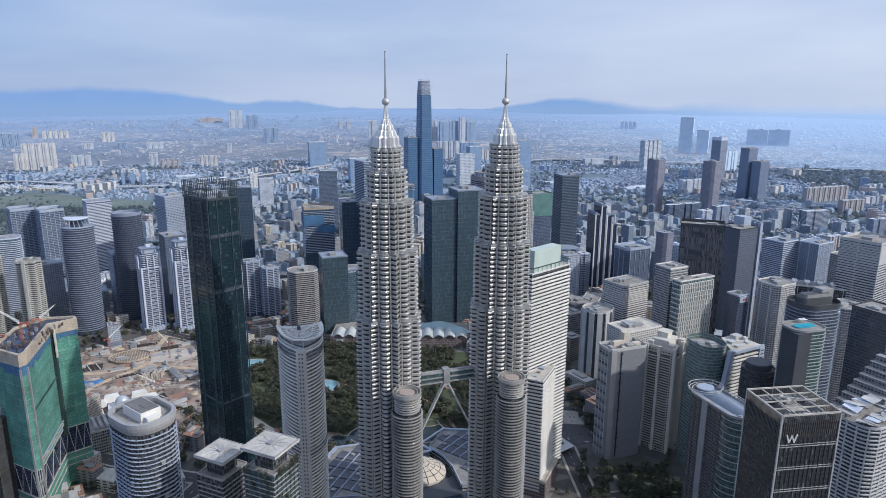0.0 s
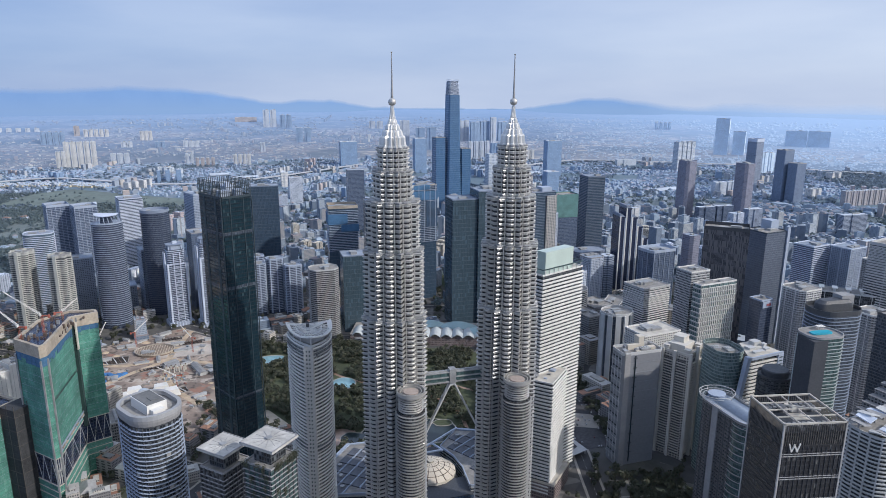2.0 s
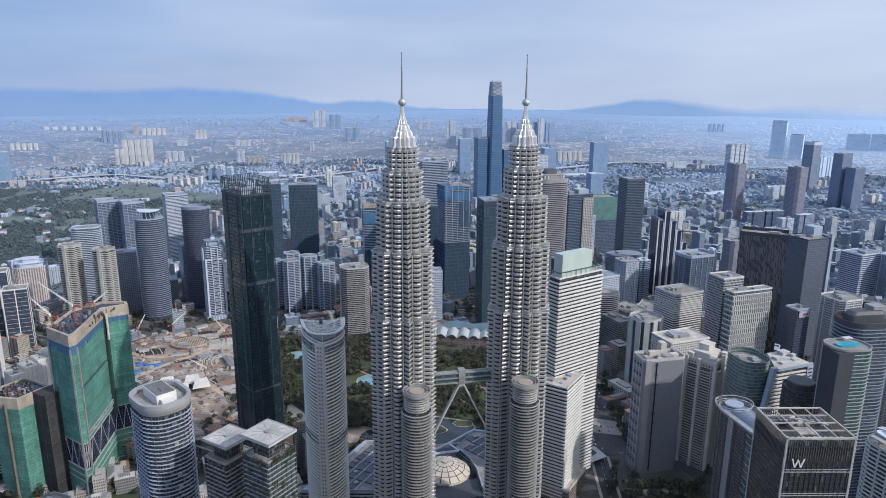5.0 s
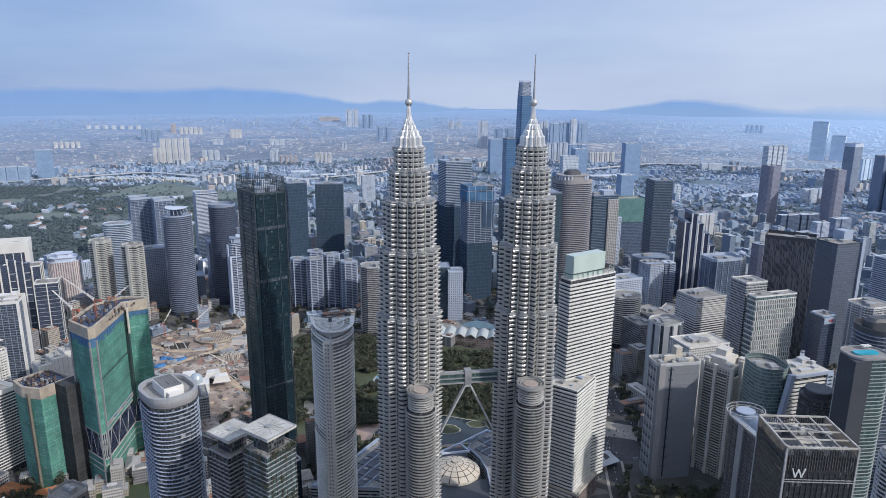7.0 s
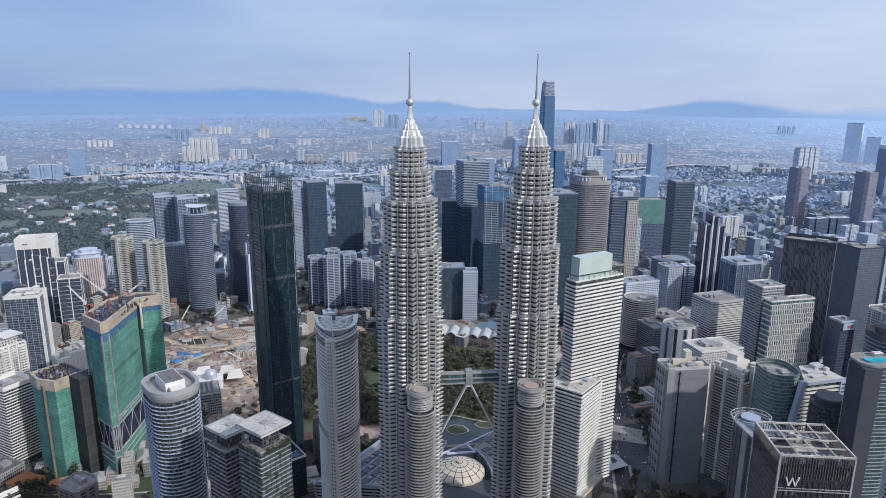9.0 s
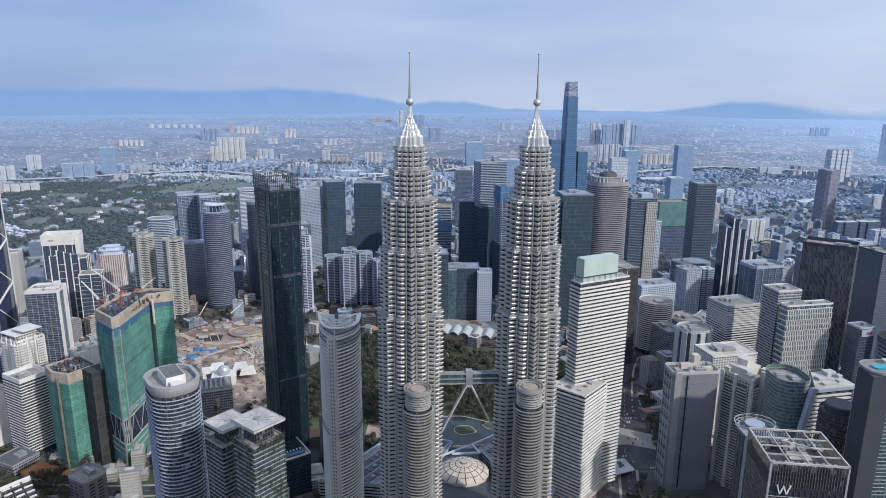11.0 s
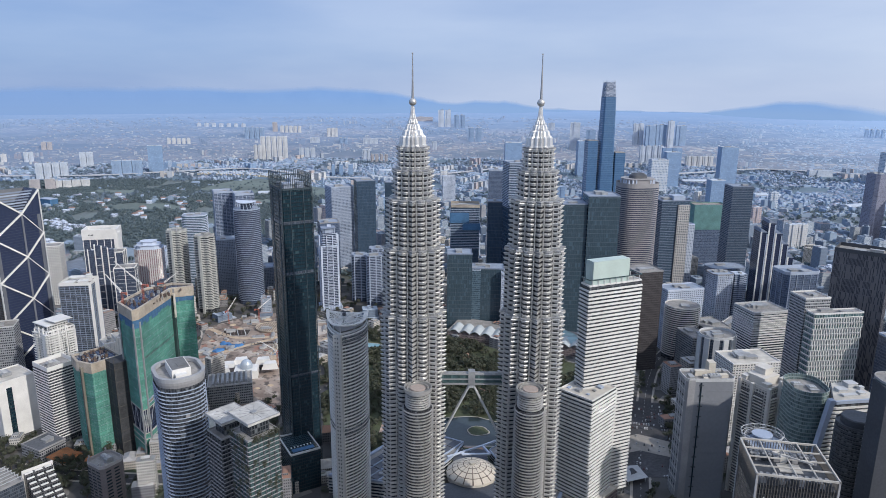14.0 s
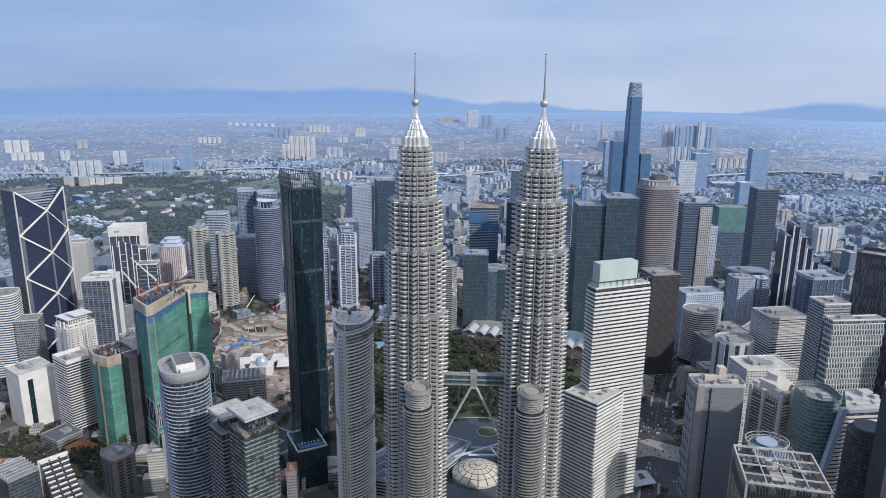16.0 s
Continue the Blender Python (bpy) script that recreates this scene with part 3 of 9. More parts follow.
# haze painted into glowing hill colours, shifted at the foot and both ends
HILL = Nodes("haze_glow_wooded_hills")
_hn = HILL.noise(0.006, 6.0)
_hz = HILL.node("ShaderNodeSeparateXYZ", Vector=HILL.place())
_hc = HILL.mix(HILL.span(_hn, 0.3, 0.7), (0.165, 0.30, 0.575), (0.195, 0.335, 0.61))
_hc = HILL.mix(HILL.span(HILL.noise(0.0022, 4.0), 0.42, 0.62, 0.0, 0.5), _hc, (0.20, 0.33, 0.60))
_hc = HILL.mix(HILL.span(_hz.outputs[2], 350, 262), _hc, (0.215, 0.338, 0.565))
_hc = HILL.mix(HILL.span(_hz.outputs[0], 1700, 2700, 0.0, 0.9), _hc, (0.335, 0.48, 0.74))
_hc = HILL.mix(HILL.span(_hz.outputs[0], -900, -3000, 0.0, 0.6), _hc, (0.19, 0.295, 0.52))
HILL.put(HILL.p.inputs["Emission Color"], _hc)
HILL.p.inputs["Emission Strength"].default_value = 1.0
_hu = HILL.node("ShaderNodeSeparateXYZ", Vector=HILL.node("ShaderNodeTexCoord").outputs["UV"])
# crest made transparent upwards, imitating haze along the skyline
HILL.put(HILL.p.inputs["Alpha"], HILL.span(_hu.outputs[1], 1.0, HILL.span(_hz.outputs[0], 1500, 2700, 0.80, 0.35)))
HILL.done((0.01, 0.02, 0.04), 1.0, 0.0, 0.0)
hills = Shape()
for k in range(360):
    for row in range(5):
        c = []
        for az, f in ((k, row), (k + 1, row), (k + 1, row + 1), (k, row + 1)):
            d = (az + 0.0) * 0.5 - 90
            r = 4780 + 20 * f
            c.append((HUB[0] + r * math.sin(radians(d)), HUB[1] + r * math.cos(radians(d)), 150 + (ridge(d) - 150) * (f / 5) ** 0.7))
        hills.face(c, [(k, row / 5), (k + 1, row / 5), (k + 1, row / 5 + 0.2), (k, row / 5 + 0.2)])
tagged(new("backdrop_hills", hills.mesh("backdrop_hills", HILL.m, True)), "low wooded hills with blue haze painted in", "hills", kind="structure")


# ---- the twin towers ----
def star(r):
    """Eight points with a round lobe in each notch."""
    out = []
    for k in range(8):
        a = radians(45 * k)
        out.append((r * math.cos(a), r * math.sin(a)))
        m = a + radians(22.5)
        cx, cy = 0.785 * r * math.cos(m), 0.785 * r * math.sin(m)
        for i in range(6):
            b = m + radians(-96 + 192 * i / 5)
            out.append((cx + 0.155 * r * math.cos(b), cy + 0.155 * r * math.sin(b)))
    return out


TIERS = [(0.0, 238.0, 28.6), (238.0, 295.0, 26.2), (295.0, 336.0, 22.8), (336.0, 360.0, 17.4), (360.0, 378.5, 13.6)]


def twin_tower(x, y, ax, ay):
    root = thing("twin_tower", "tall star-plan skyscraper clad in banded stainless steel", "skyscraper", pose(x, y, 0, 0, 0, 11.8), "twin towers")
    for z0, z1, r in TIERS:
        part("glazed_shaft", Shape().prism(star(r - 1.3), z0, z1).mesh("glazed_shaft", TWIN_GLASS), root)
        n = round((z1 - z0) / 4.0)
        step = (z1 - z0) / n
        me = Shape().loft([(star(r - 1.2), 0), (star(r - 0.45), 0.06), (star(r - 0.3), 1.25), (star(r + 0.5), 1.4), (star(r + 0.62), 1.8), (star(r + 0.3), 2.15), (star(r - 1.2), 2.4)]).mesh("steel_band", STEEL)
        for i in range(n):
            part("steel_band", me, root, Matrix.Translation((0, 0, z0 + (i + 0.2) * step)))
        pier = Shape().prism(ellipse(0.6, 0.6, 6), z0, z1 - 0.6).mesh("pier", STEEL, True)
        for k in range(16):
            a = radians(45 * (k // 2) + (10.2 if k % 2 else -10.2))
            part("pier", pier, root, Matrix.Translation(((r * 0.86) * math.cos(a), (r * 0.86) * math.sin(a), 0)))
        part("setback_roof", Shape().prism(star(r + 0.1), z1 - 0.5, z1 + 0.6).mesh("setback_roof", PLANT), root)
    prof = [(378.6, 12.0), (380.2, 12.0), (380.4, 11.0), (386.5, 10.7), (387.6, 9.8), (387.9, 8.8), (388.1, 8.9), (391.4, 8.0), (392.5, 6.8), (392.8, 5.8), (393.0, 6.4), (396, 5.6), (397, 4.5), (397.2, 3.8), (397.4, 4.3), (400, 3.6), (401, 2.7), (401.2, 2.3), (401.4, 2.8), (403.5, 2.3), (405, 2.0), (408, 1.7), (411, 1.4)]
    part("crown", Shape().loft([(star(r), z) for z, r in prof]).mesh("crown", STEEL_BRIGHT), root)
    ball = bmesh.new()
    bmesh.ops.create_uvsphere(ball, u_segments=24, v_segments=16, radius=3.1)
    me = bpy.data.meshes.new("ring_ball")
    ball.to_mesh(me)
    ball.free()
    me.materials.append(STEEL)
    part("ring_ball", me, root, Matrix.Translation((0, 0, 414.2)))
    part("spire", Shape().loft([(ellipse(1.1, 1.1, 12), 416.8), (ellipse(0.75, 0.75, 12), 428), (ellipse(0.4, 0.4, 12), 450.5), (ellipse(0.3, 0.3, 12), 452)]).mesh("spire", SPIRE_STEEL, True), root)
    tip = Shape().loft([(ellipse(0.3, 0.3, 8), 451.3), (ellipse(1.0, 1.0, 8), 452.2), (ellipse(0.3, 0.3, 8), 452.5)])
    part("spire_tip", tip.mesh("spire_tip", STEEL_BRIGHT), root)
    # the lower round tower joined to its side
    c, s = math.cos(radians(-11.8)), math.sin(radians(-11.8))
    lx, ly = c * (ax - x) - s * (ay - y), s * (ax - x) + c * (ay - y)
    disc = lambda r: [(lx + px, ly + py) for px, py in ellipse(r, r, 48)]  # noqa: E731
    part("annex_shaft", Shape().prism(disc(12.0), 0, 164.6).prism(disc(9.7), 164.6, 179).mesh("annex_shaft", TWIN_GLASS), root)
    me = Shape().loft([(disc(11.8), 0), (disc(12.4), 0.05), (disc(12.5), 0.6), (disc(13.25), 0.7), (disc(13.3), 1.0), (disc(11.8), 1.25)]).mesh("annex_band", STEEL)
    for i in range(58):
        part("annex_band", me, root, Matrix.Translation((0, 0, 2 + i * 2.82)))
    me = Shape().loft([(disc(9.6), 0), (disc(10.3), 0.1), (disc(10.75), 0.9), (disc(9.6), 1.4)]).mesh("annex_ring", STEEL)
    for i in range(7):
        part("annex_ring", me, root, Matrix.Translation((0, 0, 165.6 + i * 2.1)))
    part("annex_rim", Shape().ring(disc(11.9), disc(11.1), 180.2, 183.0).mesh("annex_rim", STEEL), root)
    part("annex_roof", Shape().prism(disc(11.7), 179, 180.4).mesh("annex_roof", ROOF), root)
    part("annex_inner_ring", Shape().ring(disc(9.2), disc(8.6), 180.4, 182.2).mesh("annex_inner_ring", STEEL), root)
    part("annex_lid", Shape().loft([(disc(6.4), 180.4), (disc(6.4), 181.8), (disc(6.0), 182.0)]).mesh("annex_lid", plain("tan_roof_disc", (0.40, 0.335, 0.30), 0.85)), root)
    return root


twin_tower(26.4, 540.2, 38.6, 506.0)
twin_tower(127.7, 561.4, 131.0, 524.0)

bridge = thing("sky_bridge", "two-storey steel and glass bridge on slanting legs joining twin towers", "bridge", pose(77.0, 550.8, 0, 0, 0, 11.8))
part("bridge_body", Shape().prism(rect(56, 4.6), 170, 178.2).mesh("bridge_body", TEAL_GLASS), bridge)
part("bridge_roof", Shape().prism(rect(57, 6.0), 178.2, 179.2).prism(rect(57, 2.2), 179.2, 180.0).mesh("bridge_roof", PLANT), bridge)
part("bridge_deck", Shape().prism(rect(57, 6.2), 173.6, 174.6).mesh("bridge_deck", PLANT), bridge)
part("bridge_floor", Shape().prism(rect(57, 6.2), 169, 170.2).mesh("bridge_floor", GREY), bridge)
part("bridge_frame", Shape().box(0, 0, 168.5, 6, 7.0, 13).mesh("bridge_frame", PLANT), bridge)
for sx in (-1, 1):
    for sy in (-1, 1):
        part("bridge_leg", Shape().beam((sx * 1.0, sy * 1.6, 169), (sx * 24.5, sy * 1.0, 121), 1.5, 0, 10).mesh("bridge_leg", PALE, True), bridge)
part("leg_node", Shape().box(0, 0, 165.5, 4.5, 4.5, 3.5).mesh("leg_node", PALE), bridge)


# ---- the tall buildings round them ----
TEAL_STEEL = plain("dark_teal_steel", (0.035, 0.055, 0.07), 0.5, 0, 0.6, 0.04, 0.2)


def black_tower():
    w, d, h = 32.1, 44.2, 322
    poly = chamfered(w, d, 1.5)
    root = tower("black_glass_tower", "tall black glass skyscraper with an open screened crown", "skyscraper", -137.4, 660.6, 41.6, poly, h, BLACK_GLASS, 3.9, None, plant=4, trim=TEAL_STEEL)
    for i in range(-8, 9):
        for a, b in ((i * w / 16.4, -d / 2), (i * w / 16.4, d / 2), (-w / 2, i * d / 16.4), (w / 2, i * d / 16.4)):
            part("crown_post", BLACK_POST, root, Matrix.Translation((a, b, h)))
    for z in (h + 5, h + 10, h + 15.4):
        part("crown_rail", Shape().ring(rect(w + 0.4, d + 0.4), rect(w - 0.4, d - 0.4), z, z + 0.5).mesh("crown_rail", TEAL_STEEL), root)
    for z in (116, 232, 286):
        part("plant_floor_band", Shape().prism(grown(poly, 0.12), z, z + 3.0).mesh("plant_floor_band", SLATE_GLASS), root)
    for px in (-w / 2 - 0.3, -7, 7, w / 2 + 0.3):
        part("corner_fin", Shape().box(px, -d / 2 - 0.1, 4, 0.8, 0.9, h - 4).mesh("corner_fin", TEAL_STEEL), root)
    for py in (-d / 4, d / 4):
        part("side_slot", Shape().box(-w / 2 - 0.05, py, 4, 0.6, 3.4, h - 4).mesh("side_slot", TEAL_STEEL), root)
    for px, py, a, b, z in ((-6, -8, 9, 10, 5), (5, 4, 10, 12, 8), (-5, 12, 9, 9, 4), (6, -14, 7, 6, 6), (2, -2, 4, 4, 11)):
        part("crown_plant", Shape().box(px, py, h + 0.2, a, b, z).box(px, py, h + z + 0.2, a + 0.8, b + 0.8, 0.4).mesh("crown_plant", COOL_PALE), root)
    # the lower wing with a roof pool
    at = root.matrix_basis.inverted() @ pose(-127, 626, 0, 0, 0, 41.6)
    part("wing", Shape().prism([(-16, -28), (16, -28), (16, 16), (-16, 16)], 0, 46).mesh("wing", BLACK_GLASS), root, at)
    part("wing_rim", Shape().ring([(-16.4, -28.4), (16.4, -28.4), (16.4, 16.4), (-16.4, 16.4)], [(-15.4, -27.4), (15.4, -27.4), (15.4, 15.4), (-15.4, 15.4)], 45.5, 47.5).mesh("wing_rim", PALE), root, at)
    part("roof_pool", Shape().box(0, -20, 46.0, 24, 6, 0.6).mesh("roof_pool", NET_BLUE), root, at)
    for k in range(7):
        part("pool_lounger", Shape().box(-11 + k * 3.6, -13, 46.0, 1.2, 2.2, 0.5).mesh("pool_lounger", WHITE), root, at)


BLACK_POST = Shape().box(0, 0, 0, 0.45, 0.45, 15).mesh("crown_post", TEAL_STEEL)
black_tower()


def wing_roof_tower():
    """A round-sided tower under a roof like a pair of wings."""
    a, b, c = Vector((-18.2, 10)), Vector((2, -30)), Vector((20, 10))
    poly = []
    for p, q, k in ((a, b, 3.5), (b, c, 7.0), (c, a, 2.0)):
        n = Vector(((q - p).y, -(q - p).x)).normalized()
        for i in range(9):
            t = i / 9
            poly.append(tuple(p + (q - p) * t + n * k * 4 * t * (1 - t)))
    root = tower("wing_roof_tower", "slim grey hotel tower with balconies and a winged roof canopy", "hotel", -53, 584, 8, poly, 203, BALCONY_WALL, 3.5, WHITE, 1.1, 1.3, plant=1, trim=PALE, fins=26, fin=WARM, fin_out=0.5, fin_w=0.5)
    for z in (100, 104, 193, 197):
        part("plant_floor", Shape().prism(grown(poly, 1.1), z, z + 3.2).mesh("plant_floor", GREY_OFFICE), root)
    part("stair_spine", Shape().box(0.5, -27, 0, 8, 9.6, 203, -20).mesh("stair_spine", WARM), root)
    for i in range(50):
        for k in (-1.3, 1.3):
            part("spine_window", Shape().box(0, 0, 0, 1.1, 0.5, 1.4).mesh("spine_window", BLACK_GLASS), root, pose(0.5 + 0.94 * k - 1.64, -27 - 0.34 * k - 4.5, 8 + i * 3.9, 0, 0, -20))
    for q in poly[::3]:
        part("canopy_post", Shape().box(q[0] * 0.93, q[1] * 0.93, 203, 0.9, 0.9, 8).mesh("canopy_post", PALE), root)
    edge = []
    for i, q in enumerate(poly):
        t = (i % 9) / 9
        edge.append(Vector((q[0] * 1.06, q[1] * 1.06, 209.5 + 3.4 * abs(2 * t - 1) ** 2.2)))
    hub = Vector((0, -2, 208.5))
    for i in range(len(edge)):
        p, q = edge[i], edge[(i + 1) % len(edge)]
        part("canopy_rim", Shape().beam(p, q, 1.3).mesh("canopy_rim", WHITE), root)
        s = Shape()
        a, b, c, e = p.lerp(hub, 0.0), q.lerp(hub, 0.0), q.lerp(hub, 0.17), p.lerp(hub, 0.17)
        s.face([a, b, c, e])
        s.face([v - Vector((0, 0, 0.5)) for v in (e, c, b, a)])
        part("canopy_panel", s.mesh("canopy_panel", WHITE), root)
        part("canopy_brace", Shape().beam(p.lerp(hub, 0.17), q.lerp(hub, 0.42), 0.4).beam(p.lerp(hub, 0.42), q.lerp(hub, 0.42), 0.5).mesh("canopy_brace", WHITE), root)
        part("canopy_rib", Shape().beam(p, p.lerp(hub, 0.9), 0.55).mesh("canopy_rib", WHITE), root)
    part("canopy_ring", Shape().ring(scaled(poly, 0.62), scaled(poly, 0.55), 208.2, 209.6).mesh("canopy_ring", PALE), root)
    part("canopy_well", Shape().prism(scaled(poly, 0.90), 204.6, 205.2).mesh("canopy_well", GREY), root)
    part("roof_crane", Shape().box(0, 0, 211.5, 3, 3, 3).beam((-3, 1, 215), (6, -2, 216.5), 0.8).mesh("roof_crane", DARK), root)


wing_roof_tower()


def oval_tower():
    poly = rounded(44.8, 35.8, 15.7, 8)
    root = tower("oval_apartment_tower", "rounded apartment tower ringed by pale balcony slabs", "apartment tower", -156, 466, -45, poly, 190, DIM_GLASS, 3.3, COOL_PALE, 1.5, 0.42, plant=0, trim=PALE, parapet=0, fins=30, fin=DARK, fin_out=0.9, fin_w=0.35)
    rng = random.Random(12)
    for i in range(90):
        k = rng.randrange(len(poly))
        a, b = Vector(grown(poly, 0.9)[k]), Vector(grown(poly, 0.9)[(k + 1) % len(poly)])
        m = (a + b) / 2
        part("balcony_screen", Shape().box(0, 0, 0, (b - a).length * rng.uniform(0.7, 1.0), 0.3, 2.7).mesh("balcony_screen", rng.choice((GREY, DARK, DARK))), root, pose(m.x, m.y, 8.5 + 3.3 * rng.randrange(22, 54), 0, 0, math.degrees(math.atan2(b.y - a.y, b.x - a.x))))
    part("crown_wall", Shape().loft([(grown(poly, 0.6), 190), (grown(poly, 1.4), 193), (grown(poly, 1.4), 196)], top=False).mesh("crown_wall", GREY), root)
    part("crown_rim", Shape().ring(grown(poly, 1.6), grown(poly, -1.2), 195, 198.4).mesh("crown_rim", plain("grey_crown_paint", (0.36, 0.37, 0.39), 0.7, 0, 0.8, 0.05, 0.14)), root)
    part("roof_floor", Shape().prism(grown(poly, -1.2), 194, 194.6).mesh("roof_floor", ROOF), root)
    part("penthouse", Shape().box(0, 0, 194.6, 25, 15, 7.5).mesh("penthouse", WHITE), root)
    part("penthouse_roof", Shape().box(0, 0, 202.1, 23.5, 13.5, 0.5).box(4, 1, 202.6, 8, 5, 0.5).mesh("penthouse_roof", plain("grey_penthouse_roof", (0.17, 0.175, 0.18), 0.85, 0, 0.4, 0.08, 0.2)), root)
    part("penthouse_step", Shape().box(15, -1, 194.6, 5, 9, 4.5).mesh("penthouse_step", WHITE), root)


oval_tower()


def pad_roof_tower(x, y, turn, h, w, d, roof_w, roof_d, green):
    root = tower("pad_roof_tower", "dark balconied apartment block under a flat square roof slab", "apartment tower", x, y, turn, rect(w, d), h - 14, TEAL_GLASS if green else DIM_GLASS, 3.5, GREY, 0.8, 0.45, plant=0, parapet=1.0, fins=22, fin=DARK, fin_out=0.6)
    part("roof_stem", Shape().prism(rect(w * 0.62, d * 0.6), h - 14, h - 2).mesh("roof_stem", DIM_GLASS), root)
    part("roof_slab", Shape().loft([(rect(roof_w - 3, roof_d - 3), h - 2.6), (rect(roof_w, roof_d), h - 1.6), (rect(roof_w, roof_d), h)]).mesh("roof_slab", plain("weathered_white_slab", (0.50, 0.49, 0.47), 0.8, 0, 0.4, 0.09, 0.25)), root)
    part("roof_seam", Shape().ring(rect(roof_w, roof_d), rect(roof_w - 1.4, roof_d - 1.4), h + 0.004, h + 0.4).mesh("roof_seam", GREY), root)
    for a in range(0, 180, 30):
        part("roof_rib", Shape().box(0, 0, h + 0.01 + a * 0.0002, roof_w * 0.8, 0.22, 0.2, a).mesh("roof_rib", GREY), root)
    part("roof_vent", Shape().prism(ellipse(2.4, 2.4, 10), h + 0.1, h + 1.2).mesh("roof_vent", PLANT), root)
    if green:
        rng = random.Random(5)
        for i in range(64):
            e = rng.randrange(2)
            px = rng.uniform(-w / 2, w / 2) if e else (w / 2 + 0.6)
            py = (-d / 2 - 0.6) if e else rng.uniform(-d / 2, d / 2)
            part("hanging_plant", bush_mesh(i % 3), root, pose(px, py, h - 14 if i < 16 else h - 18 - 3.5 * rng.randrange(22), 0, 0, rng.uniform(0, 360)))


def bush_mesh(k, cache={}):
    if k not in cache:
        rng, s = random.Random(k), Shape()
        for i in range(90):
            c = Vector((rng.gauss(0, 0.9), rng.gauss(0, 0.9), rng.gauss(0, 1.6)))
            u, v = (Vector((rng.gauss(0, 1), rng.gauss(0, 1), rng.gauss(0, 1))).normalized() * 0.55 for _ in range(2))
            s.face([c - u, c + v * 0.6, c + u, c - v * 0.6])
        cache[k] = s.mesh("bush", LEAF)
    return cache[k]


pad_roof_tower(-59, 408, -32, 198, 23, 25, 28, 26, True)
pad_roof_tower(-97, 438, -32, 178, 22, 25, 26, 26, False)


def wrapped_tower(x, y, turn, poly, h, gap):
    """A tower under construction, wrapped in netting."""
    root = thing("tower_under_construction", "unfinished concrete tower wrapped in green netting", "building site", pose(x, y, 0, 0, 0, turn), "towers under construction")
    part("core", Shape().prism(grown(poly, -0.6), 0, h - 2).mesh("core", facade("bare_blue_glazing", (0.05, 0.065, 0.11), (0.02, 0.032, 0.07), 3.0, 3.6, 0.12, 0.12, 0.06, 0.05, 0.4, 0.15, (0.1, 0.13, 0.2))), root)
    if gap:
        part("upper_netting", Shape().prism(poly, gap[1], h - 17, top=False, bottom=False).mesh("upper_netting", NET), root)
        part("lower_netting", Shape().prism(poly, 0, gap[0], top=False, bottom=False).mesh("lower_netting", NET), root)
        for i in range(len(poly)):
            a, b = Vector(poly[i]), Vector(poly[(i + 1) % len(poly)])
            for k in range(3):
                p, q = a + (b - a) * k / 3, a + (b - a) * (k + 1) / 3
                part("brace", Shape().beam((*p, gap[0]), (*(p + q) / 2, gap[1]), 0.5).mesh("brace", PALE), root)
                part("brace", Shape().beam((*(p + q) / 2, gap[1]), (*q, gap[0]), 0.5).mesh("brace", PALE), root)
    else:
        part("netting", Shape().prism(poly, 0, h - 14, top=False, bottom=False).mesh("netting", NET), root)
    part("head_netting", Shape().prism(grown(poly, 0.1), h - 17, h - 12, top=False, bottom=False).mesh("head_netting", NET), root)
    rng = random.Random(int(h) + 3)
    for i in range(len(poly) if gap else 0):
        a, b = Vector(poly[i]), Vector(poly[(i + 1) % len(poly)])
        n = max(1, int((b - a).length / 7))
        for k in range(n):
            if rng.random() < 0.95:
                p, q = a + (b - a) * k / n, a + (b - a) * (k + 0.96) / n
                m, t = (p + q) / 2, math.degrees(math.atan2(b.y - a.y, b.x - a.x))
                z = rng.uniform(4, 10)
                part("blue_netting", Shape().box(0, 0, h - 12 - z, (q - p).length, 0.9, z).mesh("blue_netting", NET_BLUE), root, pose(m.x, m.y, 0, 0, 0, t))
    if gap:
        slab = Shape().ring(grown(poly, 0.5), grown(poly, -1.5), 0, 0.7).mesh("floor_edge", ROOF_PALE)
        for z in (4, gap[0] - 14, gap[0] - 7, gap[0], gap[1] - 0.6):
            part("floor_edge", slab, root, Matrix.Translation((0, 0, z)))
    part("formwork", Shape().ring(grown(poly, 0.9), grown(poly, -2), h - 12, h).mesh("formwork", RAW), root)
    part("top_slab", Shape().prism(grown(poly, -2), h - 4, h - 3).mesh("top_slab", plain("muddy_top_slab", (0.22, 0.165, 0.13), 0.9, 0, 0.4, 0.08, 0.35)), root)
    me = Shape().prism(grown(poly, 0.28), 0, 0.2, top=False, bottom=False).mesh("scaffold_line", COOL_PALE)
    for i in range(int((h - 24) / 7.2)):
        z = 4 + i * 7.2
        if not gap or not gap[0] - 1 < z < gap[1] + 1:
            part("scaffold_line", me, root, Matrix.Translation((0, 0, z)))
    rng = random.Random(int(h))
    xs, ys = [p[0] for p in poly], [p[1] for p in poly]
    for i in range(58):
        px, py = rng.uniform(min(xs) * 0.7, max(xs) * 0.7), rng.uniform(min(ys) * 0.7, max(ys) * 0.7)
        part("rebar_stub", Shape().box(px, py, h - 3, rng.uniform(0.5, 3), rng.uniform(0.5, 3), rng.uniform(1.2, 5.5)).mesh("rebar_stub", RUST if i % 3 else PLANT), root)
    return root


CRANE_RED = plain("faded_crane_red", (0.42, 0.13, 0.09), 0.65, 0, 0.8, 0.1, 0.25)


